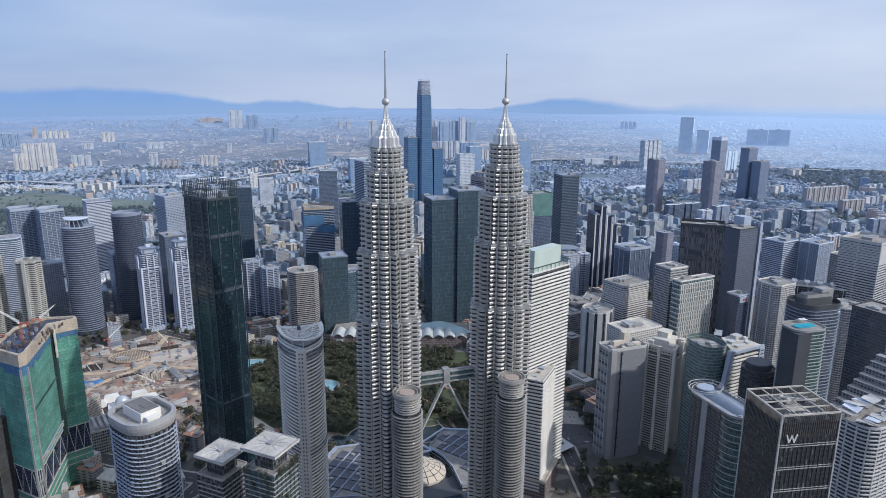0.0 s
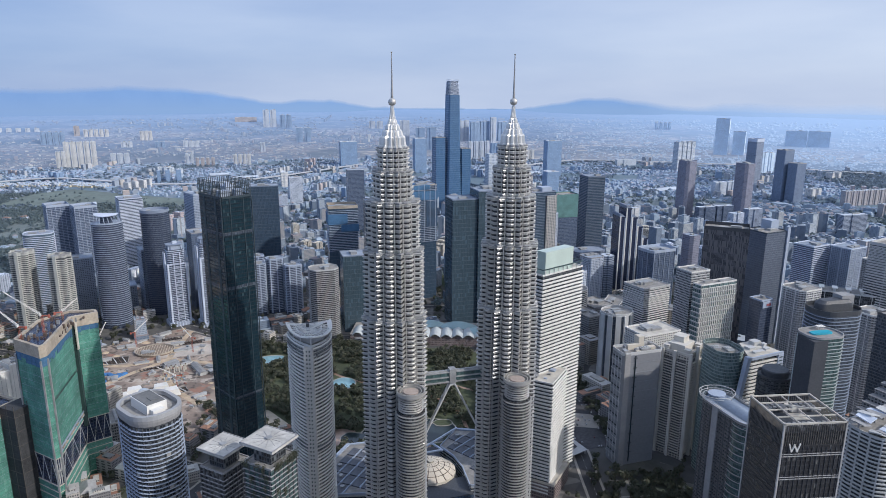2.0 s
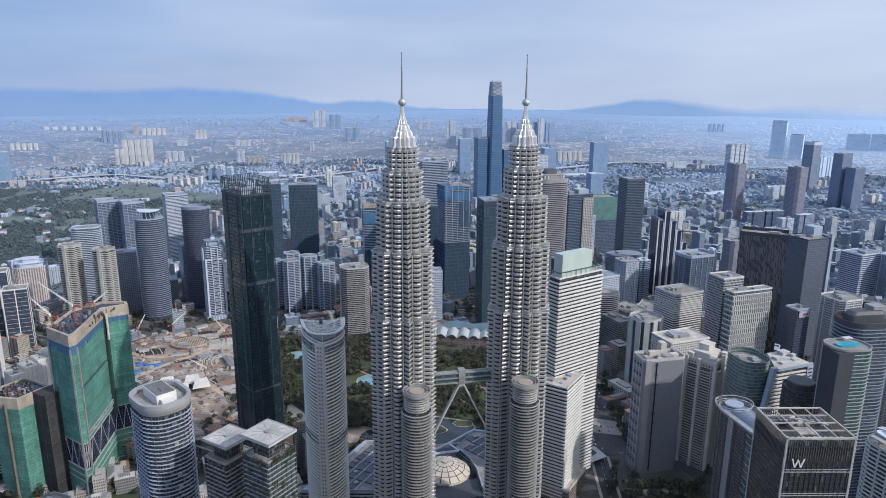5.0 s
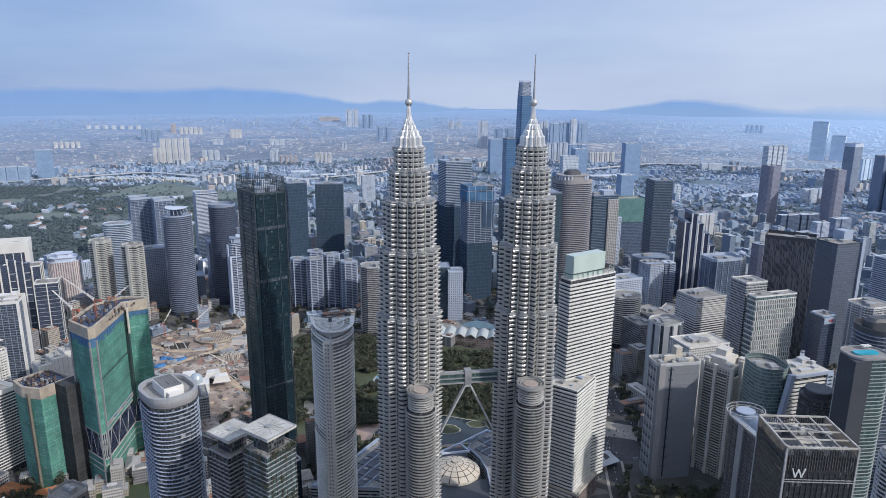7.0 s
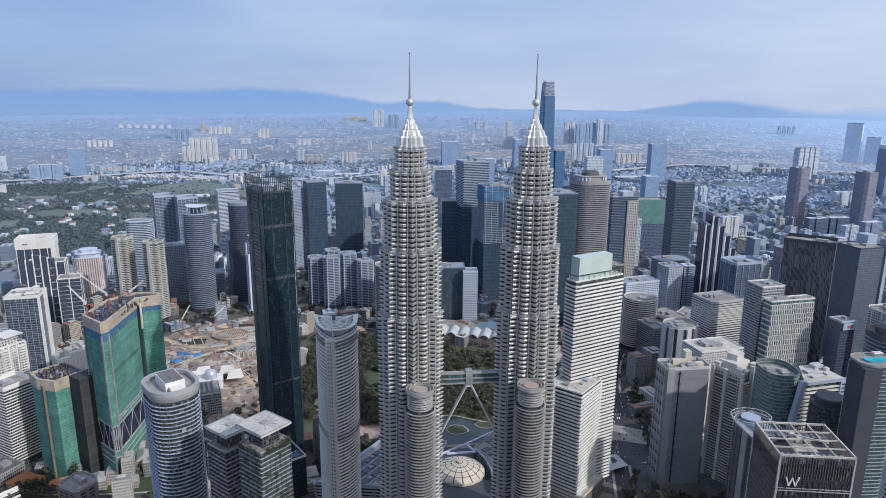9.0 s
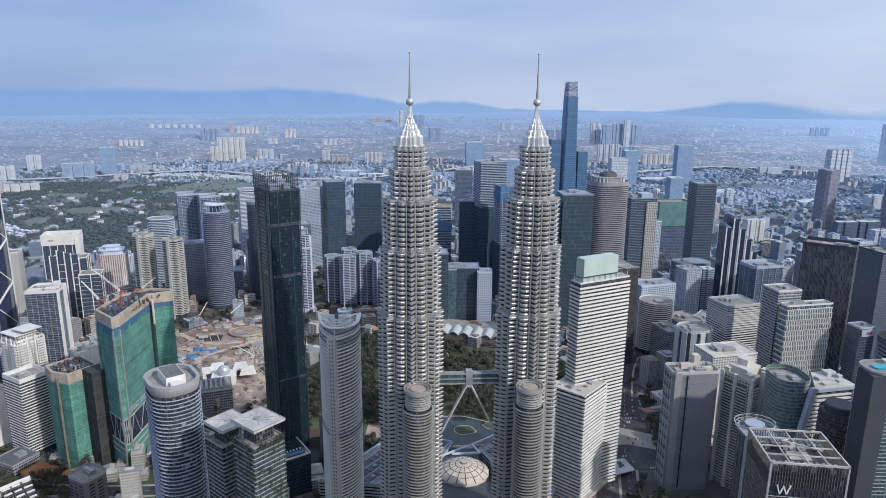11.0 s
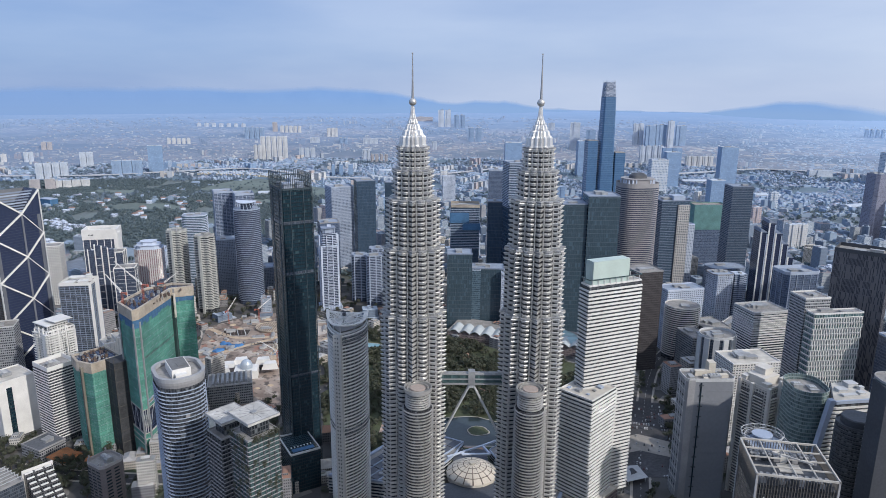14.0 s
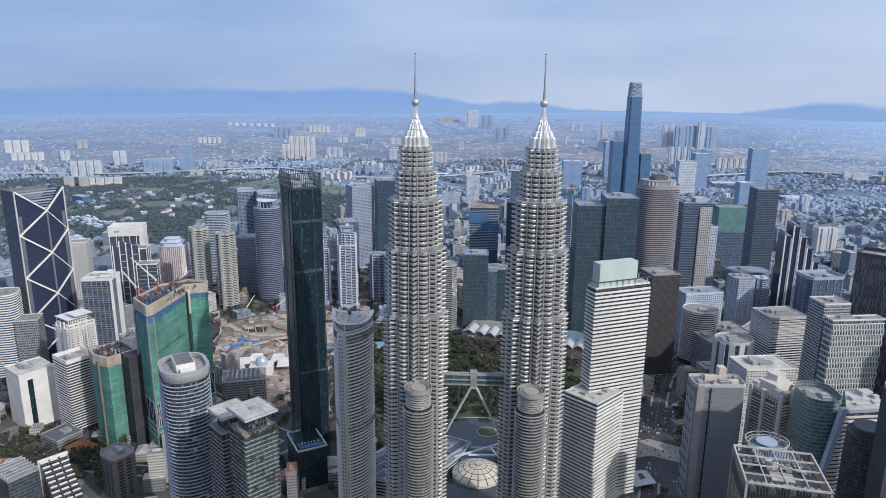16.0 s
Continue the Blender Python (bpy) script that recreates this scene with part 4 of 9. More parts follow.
def crane(x, y, z, turn, reach, mast):
    root = thing("tower_crane", "red lattice tower crane above an unfinished roof", "crane", pose(x, y, z, 0, 0, turn), "tower cranes")
    s = Shape()
    for a, b in ((-0.8, -0.8), (0.8, -0.8), (0.8, 0.8), (-0.8, 0.8)):
        s.beam((a, b, 0), (a, b, mast), 0.3)
    for i in range(int(mast / 2)):
        s.beam((-0.8, -0.8, i * 2), (0.8, -0.8, i * 2 + 2), 0.2).beam((0.8, 0.8, i * 2), (-0.8, 0.8, i * 2 + 2), 0.2)
    part("mast", s.mesh("mast", CRANE_RED), root)
    s = Shape()
    e = (reach * 0.8, 0, mast + reach * 0.6)
    feet = [Vector((0, -1.0, mast)), Vector((0, 1.0, mast)), Vector((0, 0, mast + 2.0))]
    tips = [Vector(e) + Vector((0, q, 0)) for q in (-0.4, 0.4, 0)]
    for a, b in zip(feet, tips):
        s.beam(a, b, 0.4)
    for k in range(12):
        for q in range(3):
            s.beam(feet[q].lerp(tips[q], k / 12), feet[(q + 1) % 3].lerp(tips[(q + 1) % 3], (k + 1) / 12), 0.28)
    part("jib", s.mesh("jib", WHITE), root)
    part("counter_jib", Shape().box(-4, 0, mast - 0.5, 8, 1.8, 0.8).box(-7, 0, mast - 2, 2, 2, 3).mesh("counter_jib", CRANE_RED), root)
    part("cab", Shape().box(0.5, 1.5, mast, 1.6, 1.4, 2).mesh("cab", WHITE), root)
    part("pendant", Shape().beam((-3, 0, mast + 7), e, 0.15).beam((0, 0, mast), (-3, 0, mast + 7), 0.35).beam((-7, 0, mast), (-3, 0, mast + 7), 0.2).mesh("pendant", DARK), root)


wrapped_tower(-318, 660, 0, [(-22, -24), (11, -46), (14, -40), (3, 37), (24, 52), (19, 60), (-8, 58), (-26, 30)], 187, (38, 68))
W1 = bpy.data.objects["tower_under_construction"]
for px, py in ((-22.6, -24.6), (11.4, -46.8), (14.8, -40)):
    part("scaffold_mast", Shape().box(px, py, 0, 1.5, 1.5, 172).mesh("scaffold_mast", PLANT), W1)
rng = random.Random(8)
for z in (74, 78, 128):
    a, b = Vector((15.6, -40.6)), Vector((4.6, 37))
    part("work_platform", Shape().beam((*a, z), (*b, z), 0.9 if z < 100 else 0.4).beam((*a, z + 1.5), (*b, z + 1.5), 0.25).mesh("work_platform", COOL_PALE if z < 100 else DARK), W1)
for i in range(16):
    t = rng.random()
    part("platform_load", Shape().box(15.4 - 11 * t, -40 + 77 * t, 74.5, 1.6, rng.uniform(1, 3), rng.uniform(1, 3)).mesh("platform_load", RAW), W1)
# dark strip added for the shade in the gap between the wings
part("notch_shaft", Shape().box(5.0, 38.5, 60, 3.4, 5.0, 118).mesh("notch_shaft", plain("dark_notch_paint", (0.03, 0.06, 0.06), 0.8)), W1)
part("notch_column", Shape().box(6.6, 37.5, 150, 2.6, 3.0, 30).mesh("notch_column", ROOF_PALE), W1)
crane(-334, 636, 183, 165, 30, 16)
crane(-322, 656, 183, 178, 42, 20)
crane(-324, 700, 183, 35, 20, 9)
w2 = wrapped_tower(-385, 642, -28, [(-17, -18), (6, -22), (27, -15), (25, 20), (-16, 20)], 118, None)
BARE = plain("bare_dark_concrete", (0.10, 0.092, 0.085), 0.9, 0, 0.5, 0.06, 0.3)
part("bare_wing", Shape().box(37, 22, 0, 22, 42, 118).mesh("bare_wing", netting("dark_scaffold_netting", (0.028, 0.03, 0.034), (0.05, 0.053, 0.06), (0.085, 0.085, 0.09))), w2)
for i in range(8):
    part("bare_slab", Shape().box(37, 22, 4 + i * 15.2, 22.5, 42.5, 0.4).mesh("bare_slab", BARE), w2)
for px, py in ((27, 1), (37, 1), (48, 1), (48, 15), (48, 29), (48, 42)):
    part("bare_column", Shape().box(px, py, 0, 0.5, 0.5, 123).mesh("bare_column", BARE), w2)
hoist = Shape()
for i in range(32):
    hoist.box(14, -21, 2 + i * 3.4, 3.0, 2.6, 1.6)
part("hoist_track", hoist.box(12.4, -21, 0, 0.4, 2.4, 112).box(15.6, -21, 0, 0.4, 2.4, 112).mesh("hoist_track", plain("hoist_rack", (0.17, 0.16, 0.13), 0.8)), w2)
for px, w in ((10, 5), (16, 5)):
    part("hoarding_mark", Shape().box(0, 0, 0, w, 0.3, 1.3).mesh("hoarding_mark", plain("rust_brown_paint", (0.25, 0.13, 0.09), 0.8)), w2, pose(px, -22.2 + (px - 6) * 0.33, 110 + (px - 10) * 0.3, 0, 0, 18))


def slab_tower(x, y, turn, poly, h, group=""):
    """White louvred slabs at each floor."""
    return tower("white_louvred_tower", "office tower with deep white floor louvres", "office tower", x, y, turn, poly, h, DIM_GLASS, 3.9, WHITE, 1.1, 1.9, parapet=1.2, deck=ROOF_PALE, plant=0, trim=WHITE, group=group)


mx = slab_tower(198.5, 660.3, 35, rect(62, 14), 240)
part("roof_box", Shape().loft([([(-27, -6), (16, -6), (16, 6), (-27, 6)], 240), ([(-27, -6), (16, -6), (16, 6), (-27, 6)], 264)]).mesh("roof_box", plain("pale_green_glass_block", (0.50, 0.60, 0.56), 0.35, 0, 0.5, 0.04, 0.1)), mx)
part("roof_frame", Shape().ring(rect(63, 15), rect(61.6, 13.6), 246, 246.8).mesh("roof_frame", TEAL_GLASS), mx)
for px in range(-28, 29, 7):
    for py in (-7, 7):
        part("roof_post", Shape().box(px, py, 240, 0.6, 0.6, 6.2).mesh("roof_post", PALE), mx)
lo = slab_tower(181.4, 639.5, -33, rect(38, 44), 133.4)
part("podium", Shape().box(2, 2, 0, 48, 50, 20).mesh("podium", BROWN_WALL), lo)
part("podium_roof", Shape().box(2, 2, 20, 47, 49, 0.8).mesh("podium_roof", ROOF_PALE), lo)
part("podium_rim", Shape().ring([(-22.4, -23.4), (26.4, -23.4), (26.4, 27.4), (-22.4, 27.4)], [(-21.4, -22.4), (25.4, -22.4), (25.4, 26.4), (-21.4, 26.4)], 19.6, 22).mesh("podium_rim", CREAM), lo)
rng = random.Random(71)
for i in range(9):
    part("roof_unit", Shape().box(-14 + (i % 3) * 11, -12 + (i // 3) * 11, 133.6, rng.uniform(2, 6), rng.uniform(2, 6), rng.uniform(0.8, 2.4)).mesh("roof_unit", PLANT if i % 2 else COOL_PALE), lo)


SIDE_PANE = Shape().box(0, 0, 0, 0.5, 3.6, 1.5).mesh("side_window", BLACK_GLASS)


def grey_slab():
    root = tower("grey_clad_tower", "plain grey panel-clad tower with a cluttered roof", "office tower", 302, 688.8, 13, chamfered(50.5, 25.6, 3), 136.5, CLADDING, plant=3, trim=PALE, parapet=3)
    for i in range(11):
        part("panel_joint", Shape().box(0, -12.9, 10 + 11.6 * i, 46, 0.7, 0.22).mesh("panel_joint", CLADDING), root)
    part("glazed_slot", Shape().box(-10, -13.0, 4, 1.1, 1.0, 131).mesh("glazed_slot", BLACK_GLASS), root)
    for i in range(11):
        part("side_joint", Shape().box(-25.4, 0, 10 + 11.6 * i, 0.7, 22, 0.35).mesh("side_joint", PALE), root)
        part("slot_notch", Shape().box(-10, -13.3, 16 + 11.6 * i, 4.6, 1.0, 0.8).mesh("slot_notch", DARK), root)
    for py in (-9, -3, 3, 9):
        part("side_rib", Shape().box(-25.4, py, 4, 0.6, 0.5, 131).mesh("side_rib", PALE), root)
    for k in range(33):
        part("side_window", SIDE_PANE, root, Matrix.Translation((-25.25, -6 + 6 * (k % 3), 14 + 11.6 * (k // 3))))
    part("side_panel", Shape().box(-20, -13.2, 0, 7, 1.0, 138).mesh("side_panel", GREY), root)
    part("lift_head", Shape().box(6, 6, 136.6, 7, 9, 14).box(-4, 2, 136.6, 16, 4, 6).mesh("lift_head", CREAM), root)
    for px, py, a, b, z in ((-18, -4, 5, 8, 3), (16, -3, 9, 5, 3.4), (-12, 4, 6, 5, 4.5), (0, -7, 12, 3, 2), (20, 4, 4, 6, 5)):
        part("roof_plant", Shape().box(px, py, 136.7, a, b, z).mesh("roof_plant", CREAM if a > 6 else PLANT), root)
    return root


grey_slab()


def frame_top_tower():
    """The dark hotel with an open roof grid and a white mark on its wall."""
    w, d, h = 40.8, 38.2, 219.6
    root = tower("framed_hotel_tower", "dark panelled hotel tower with an open steel roof frame", "hotel", 283.5, 371.5, 0.5, rect(w, d), h, facade("dark_hotel_wall", (0.045, 0.045, 0.05), (0.03, 0.032, 0.038), 1.1, 3.4, 0.25, 0.1, 0.1, 0.03, 0.55, 0.25, (0.35, 0.35, 0.33)), plant=0, parapet=0, trim=PALE, deck=DARK)
    for z in (h - 96, h - 80, h - 64, h - 48, h - 32, h - 16):
        part("pale_line", Shape().box(0, -d / 2 - 0.1, z, w - 1, 0.7, 0.45).mesh("pale_line", BEIGE), root)
        part("pale_line", Shape().box(0, -d / 2 - 0.1, z + 1.6, w - 1, 0.7, 0.3).mesh("pale_line", BEIGE), root)
    rib = Shape().box(0, 0, 4, 0.25, 0.8, h - 14).mesh("front_rib", DARK)
    for i in range(13):
        part("front_rib", rib, root, Matrix.Translation((-w / 2 + (i + 0.5) * w / 13, -d / 2, 0)))
    me = Shape().box(0, 0, 0, 0.25, 0.7, 14).mesh("screen_fin", plain("bronze_screen", (0.15, 0.14, 0.13), 0.6))
    for i in range(28):
        t = -w / 2 + (i + 0.5) * w / 28
        for q in (-d / 2, d / 2):
            part("screen_fin", me, root, Matrix.Translation((t, q, h - 8)))
        t = -d / 2 + (i + 0.5) * d / 28
        for q in (-w / 2, w / 2):
            part("screen_fin", me, root, pose(q, t, h - 8, 0, 0, 90))
    part("frame_rim", Shape().ring(rect(w + 1.0, d + 1.0), rect(w - 0.6, d - 0.6), h + 5.9, h + 7).mesh("frame_rim", ROOF_PALE), root)
    for i in range(1, 4):
        part("frame_beam", Shape().box(-w / 2 + i * w / 4, 0, h + 5.9, 0.55, d - 0.6, 0.8).mesh("frame_beam", ROOF_PALE), root)
        part("frame_beam", Shape().box(0, -d / 2 + i * d / 4, h + 5.85, w - 0.6, 0.55, 0.8).mesh("frame_beam", ROOF_PALE), root)
    rng = random.Random(4)
    for i in range(22):
        px, py = (-16.5 + (i % 11) * 3.3, -14 + (i // 11) * 8 + (16 if i > 10 else 0))
        unit = part("chiller", Shape().box(px, py, h + 0.12, 2.9, 6, rng.uniform(2, 3.4)).mesh("chiller", DARK if i % 3 else GREY), root)
        part("fan_cowl", Shape().prism(ellipse(1.0, 1.0, 10), h + 3.4, h + 3.9).mesh("fan_cowl", PLANT), unit, Matrix.Translation((px, py - 1.5, 0)))
        part("fan_cowl", Shape().prism(ellipse(1.0, 1.0, 10), h + 3.4, h + 3.9).mesh("fan_cowl", PLANT), unit, Matrix.Translation((px, py + 1.5, 0)))
    part("roof_screed", Shape().box(2, 1, h + 0.14, 12, 9, 0.3).mesh("roof_screed", ROOF_PALE), root)
    for i in range(4):
        part("pipe_run", Shape().beam((-17, -15 + i * 9, h + 4.4), (17, -15 + i * 9, h + 4.4), 0.3).mesh("pipe_run", GREY), root)
    part("gondola_arm", Shape().beam((-7, 4, h + 7.6), (11, -7, h + 8.6), 0.9).beam((-7, 4, h + 7.6), (-3, 6, h + 7.4), 0.9).box(-2, 1.5, h + 4, 3.4, 3.4, 3.6).mesh("gondola_arm", ROOF_PALE), root)
    mark = [(-3.6, 5.8), (-1.8, 0.2), (0, 5.2), (1.8, 0.2), (3.6, 5.8)]
    zig = Shape()
    for (x0, z0), (x1, z1) in zip(mark, mark[1:]):
        zig.beam((x0 - 12.5, -d / 2 - 0.9, h - 12.5 + z0), (x1 - 12.5, -d / 2 - 0.9, h - 12.5 + z1), 0.8)
    part("wall_mark", zig.mesh("wall_mark", WHITE), root, None, "white zigzag mark")
    for i, (px, py) in enumerate(((-w / 2, -d / 2), (w / 2, -d / 2), (-w / 2, d / 2), (w / 2, d / 2))):
        part("corner_post", Shape().box(px, py, 0, 1.0, 1.0, h + 7.05).mesh("corner_post", BEIGE), root)


frame_top_tower()
LIGHT_CREAM = plain("light_cream_paint", (0.64, 0.61, 0.56), 0.75, 0, 0.8, 0.05, 0.12, 0.06)
mc = tower("cream_apartment_tower", "cream apartment tower with stacked balconies and a stepped top", "apartment tower", 362, 702, 40, rect(34, 32), 130, CREAM_FLATS, 3.3, None, plant=3, trim=LIGHT_CREAM, parapet=2.5)
slab = Shape().box(0, 0, 0, 11, 3.4, 0.5).mesh("balcony_slab", LIGHT_CREAM)
for side, (px, py, a) in enumerate(((-8, -17.4, 0), (9, -17.4, 0), (-18.4, -8, 90), (-18.4, 8, 90), (18.4, -8, 90), (18.4, 8, 90))):
    part("recess", Shape().box(0, 0, 6, 11, 0.8, 118).mesh("recess", BRONZE), mc, pose(px * 0.965, py * 0.945, 0, 0, 0, a))
    for i in range(35):
        part("balcony_slab", slab, mc, pose(px, py, 8 + i * 3.3, 0, 0, a))
for px, py in ((-15.6, -17.4), (0.5, -18.2), (16, -17.4), (-18.2, 0), (18.2, 0), (-18.2, 15), (18.2, 15)):
    part("pier", Shape().box(px, py, 0, 3.4, 3.4, 133 if py > -18 else 138).mesh("pier", LIGHT_CREAM), mc)
part("crown_block", Shape().box(0, 2, 130, 24, 20, 9).box(3, 4, 139, 13, 12, 6).box(3, 4, 145, 14.4, 13.4, 0.8).mesh("crown_block", LIGHT_CREAM), mc)
for sx, sy in ((-1, -1), (1, -1), (1, 1), (-1, 1)):
    part("corner_turret", Shape().box(sx * 13.5, sy * 12.5, 130, 6, 6, 6).box(sx * 13.5, sy * 12.5, 136, 7, 7, 0.7).mesh("corner_turret", LIGHT_CREAM), mc)
tower("drum_office_tower", "round grey office tower with pale upright piers", "office tower", 356, 910, 20, ellipse(24, 21, 28), 104, SLATE_GLASS, 3.7, None, plant=4, trim=PALE, parapet=3, fins=12, fin=PALE, fin_out=1.6, fin_w=7.4)
gb = tower("white_grid_tower", "slab office block faced with a white offset window grid", "office tower", 479.6, 867.3, 19.4, rect(66, 15), 160, facade("white_grid_wall", (0.30, 0.325, 0.34), (0.06, 0.115, 0.125), 3.5, 7.0, 0.2, 0.12, 0.1, 0.3, bright=(0.22, 0.30, 0.30)), 7.0, WHITE, 0.35, 0.9, plant=2, trim=WHITE)
for k in range(21):
    scr = Shape()
    for q in range(19):
        scr.box(-31.5 + q * 3.5 + (1.2 if k % 2 else 0), -8.0, 8 + k * 7, 0.9, 1.0, 6.2)
    tagged(part("window_screen", scr.mesh("window_screen", WHITE), gb), kind="stuff")
tower("white_grid_tower", "grey core block standing behind a white grid facade", "office tower", 458, 893, 19.4, rect(34, 30), 172, GREY_OFFICE, 3.7, PALE, 0.3, 0.8, plant=3, trim=WHITE)
tower("curved_glass_block", "rounded teal glass office block with an open glass rim", "office tower", 386, 657, 8, rounded(34, 44, 15, 8), 146, CLEAR_TEAL, 3.8, CLEAR_TEAL, 0.4, 0.5, plant=2, parapet=6, trim=CLEAR_TEAL)
sw = thing("slanted_white_block", "white louvred office block with a slanting edge", "office tower", pose(414, 657, 0, 0, 0, 20))
KEEP.append((414, 657, 46))
part("body", Shape().loft([([(-46, -20), (30, -20), (30, 18), (6, 18)], 0), ([(-20, -20), (30, -20), (30, 18), (6, 18)], 146)]).mesh("body", DIM_GLASS), sw)
part("slanting_fin", Shape().loft([([(-51, -23), (-46, -23), (-46, -18), (-51, -18)], 0), ([(-24.5, -23), (-19.5, -23), (-19.5, -18), (-24.5, -18)], 149)]).mesh("slanting_fin", COOL_PALE), sw)
for i in range(32):
    z = 12 + i * 4.1
    x0 = -46 + 26 * z / 146
    part("louvre", Shape().box((x0 + 30) / 2, -20.9, z, 30 - x0, 2.0, 1.5).mesh("louvre", WHITE), sw)
    part("louvre", Shape().box(30.7, -1, z, 1.6, 38, 1.5).mesh("louvre", WHITE), sw)
part("head_band", Shape().box(5, -21, 144.4, 50, 2.2, 3).mesh("head_band", COOL_PALE), sw)
part("end_wall", Shape().box(26, -21.4, 0, 8, 2.4, 145).mesh("end_wall", COOL_PALE), sw)
for i in range(32):
    part("end_window", Shape().box(26, -22.4, 14 + i * 4.1, 5, 0.8, 1.2).mesh("end_window", BLACK_GLASS), sw)
part("roof_deck", Shape().prism([(-18, -19), (29, -19), (29, 17), (7, 17)], 146, 146.4).mesh("roof_deck", ROOF_PALE), sw)
for px, py, a, b, c in ((4, 0, 9, 7, 2.4), (20, 8, 10, 8, 4), (4, -11, 14, 4, 1.6), (18, -9, 6, 5, 2.2), (25, 0, 4, 4, 3)):
    part("plant_room", Shape().box(px, py, 146.4, a, b, c).box(px, py, 146.4 + c, a + 0.8, b + 0.8, 0.4).mesh("plant_room", PALE), sw)
tower("dark_drum_block", "dark cylindrical building with a flat dark roof", "office tower", 409, 594, 0, ellipse(16, 16, 36), 145, DIM_GLASS, 3.5, DARK, 0.4, 1.0, plant=0, trim=DARK, deck=DARK)
part("upper_drum", Shape().loft([(ellipse(12.5, 12.5, 36), 145), (ellipse(12.5, 12.5, 36), 151), (ellipse(11.8, 11.8, 36), 152)]).mesh("upper_drum", DARK), bpy.data.objects["dark_drum_block"])
pt = tower("pool_deck_tower", "teal banded hotel tower with a swimming pool on its roof", "hotel", 414, 542, 8, rounded(36, 28, 11, 8), 209, TEAL_GLASS, 3.4, plain("grey_teal_slab_edge", (0.30, 0.34, 0.35), 0.7), 0.8, 0.6, plant=0, trim=GREY)
part("blank_wall", Shape().box(-12, -5, 0, 14.6, 20.4, 208).mesh("blank_wall", plain("slate_side_wall", (0.06, 0.066, 0.08), 0.9, 0, 0.6, 0.04, 0.12)), pt)
part("roof_pool", Shape().prism(rounded(21, 8, 3), 209.2, 210.6).mesh("roof_pool", POOL), pt)
for i in range(6):
    part("parasol", Shape().loft([(ellipse(1.5, 1.5, 10), 212.6), (ellipse(0.1, 0.1, 10), 213.4)]).prism(ellipse(0.08, 0.08, 6), 209.1, 212.7).mesh("parasol", WHITE), pt, Matrix.Translation((4 + 2.6 * (i % 3), 7.5 + 2.8 * (i // 3), 0)))
dr = tower("dark_roof_tower", "dark hotel tower with curved grey roof housings", "hotel", 450, 580, 8, rounded(48, 36, 15, 8), 218, SLATE_GLASS, 3.4, COOL_GREY, 0.7, 0.6, plant=3, trim=DARK, deck=DARK, parapet=4)
part("roof_housing", Shape().loft([(rounded(40, 14, 6), 218), (rounded(38, 13, 6), 226), (rounded(30, 10, 4), 229)]).mesh("roof_housing", DARK), dr)
part("roof_cube", Shape().box(14, 4, 218, 14, 12, 14).mesh("roof_cube", GREY), dr)
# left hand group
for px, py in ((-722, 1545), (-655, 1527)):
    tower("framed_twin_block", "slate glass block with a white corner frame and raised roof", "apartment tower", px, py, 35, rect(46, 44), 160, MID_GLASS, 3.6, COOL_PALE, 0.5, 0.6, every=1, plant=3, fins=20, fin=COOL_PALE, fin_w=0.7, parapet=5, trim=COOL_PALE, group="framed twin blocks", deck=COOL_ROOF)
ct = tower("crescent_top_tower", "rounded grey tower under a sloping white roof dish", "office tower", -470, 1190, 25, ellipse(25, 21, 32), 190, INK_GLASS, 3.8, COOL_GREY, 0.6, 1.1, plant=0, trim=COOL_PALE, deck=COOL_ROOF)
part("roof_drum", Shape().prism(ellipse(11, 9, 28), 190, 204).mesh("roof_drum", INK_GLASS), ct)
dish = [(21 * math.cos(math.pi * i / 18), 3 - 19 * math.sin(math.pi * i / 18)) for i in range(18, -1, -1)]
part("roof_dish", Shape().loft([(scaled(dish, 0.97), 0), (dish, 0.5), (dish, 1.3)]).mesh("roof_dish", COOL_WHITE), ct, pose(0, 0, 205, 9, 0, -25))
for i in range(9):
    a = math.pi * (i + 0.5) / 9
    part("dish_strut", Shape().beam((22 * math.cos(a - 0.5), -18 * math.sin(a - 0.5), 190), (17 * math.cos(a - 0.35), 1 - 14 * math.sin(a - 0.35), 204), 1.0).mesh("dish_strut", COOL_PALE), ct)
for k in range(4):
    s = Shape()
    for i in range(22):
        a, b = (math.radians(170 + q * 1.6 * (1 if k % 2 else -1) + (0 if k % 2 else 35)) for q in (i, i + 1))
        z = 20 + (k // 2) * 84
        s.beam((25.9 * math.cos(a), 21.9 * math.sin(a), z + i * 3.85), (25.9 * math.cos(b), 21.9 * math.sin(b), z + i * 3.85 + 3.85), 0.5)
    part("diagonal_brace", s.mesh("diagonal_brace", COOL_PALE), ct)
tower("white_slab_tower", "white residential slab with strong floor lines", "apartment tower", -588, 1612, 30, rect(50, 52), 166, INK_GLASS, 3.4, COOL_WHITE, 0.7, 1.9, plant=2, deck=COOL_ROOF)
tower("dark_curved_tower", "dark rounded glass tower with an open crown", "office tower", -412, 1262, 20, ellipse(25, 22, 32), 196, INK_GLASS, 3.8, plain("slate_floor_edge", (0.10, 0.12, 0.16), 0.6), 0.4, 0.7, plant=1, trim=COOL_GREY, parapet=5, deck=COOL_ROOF)
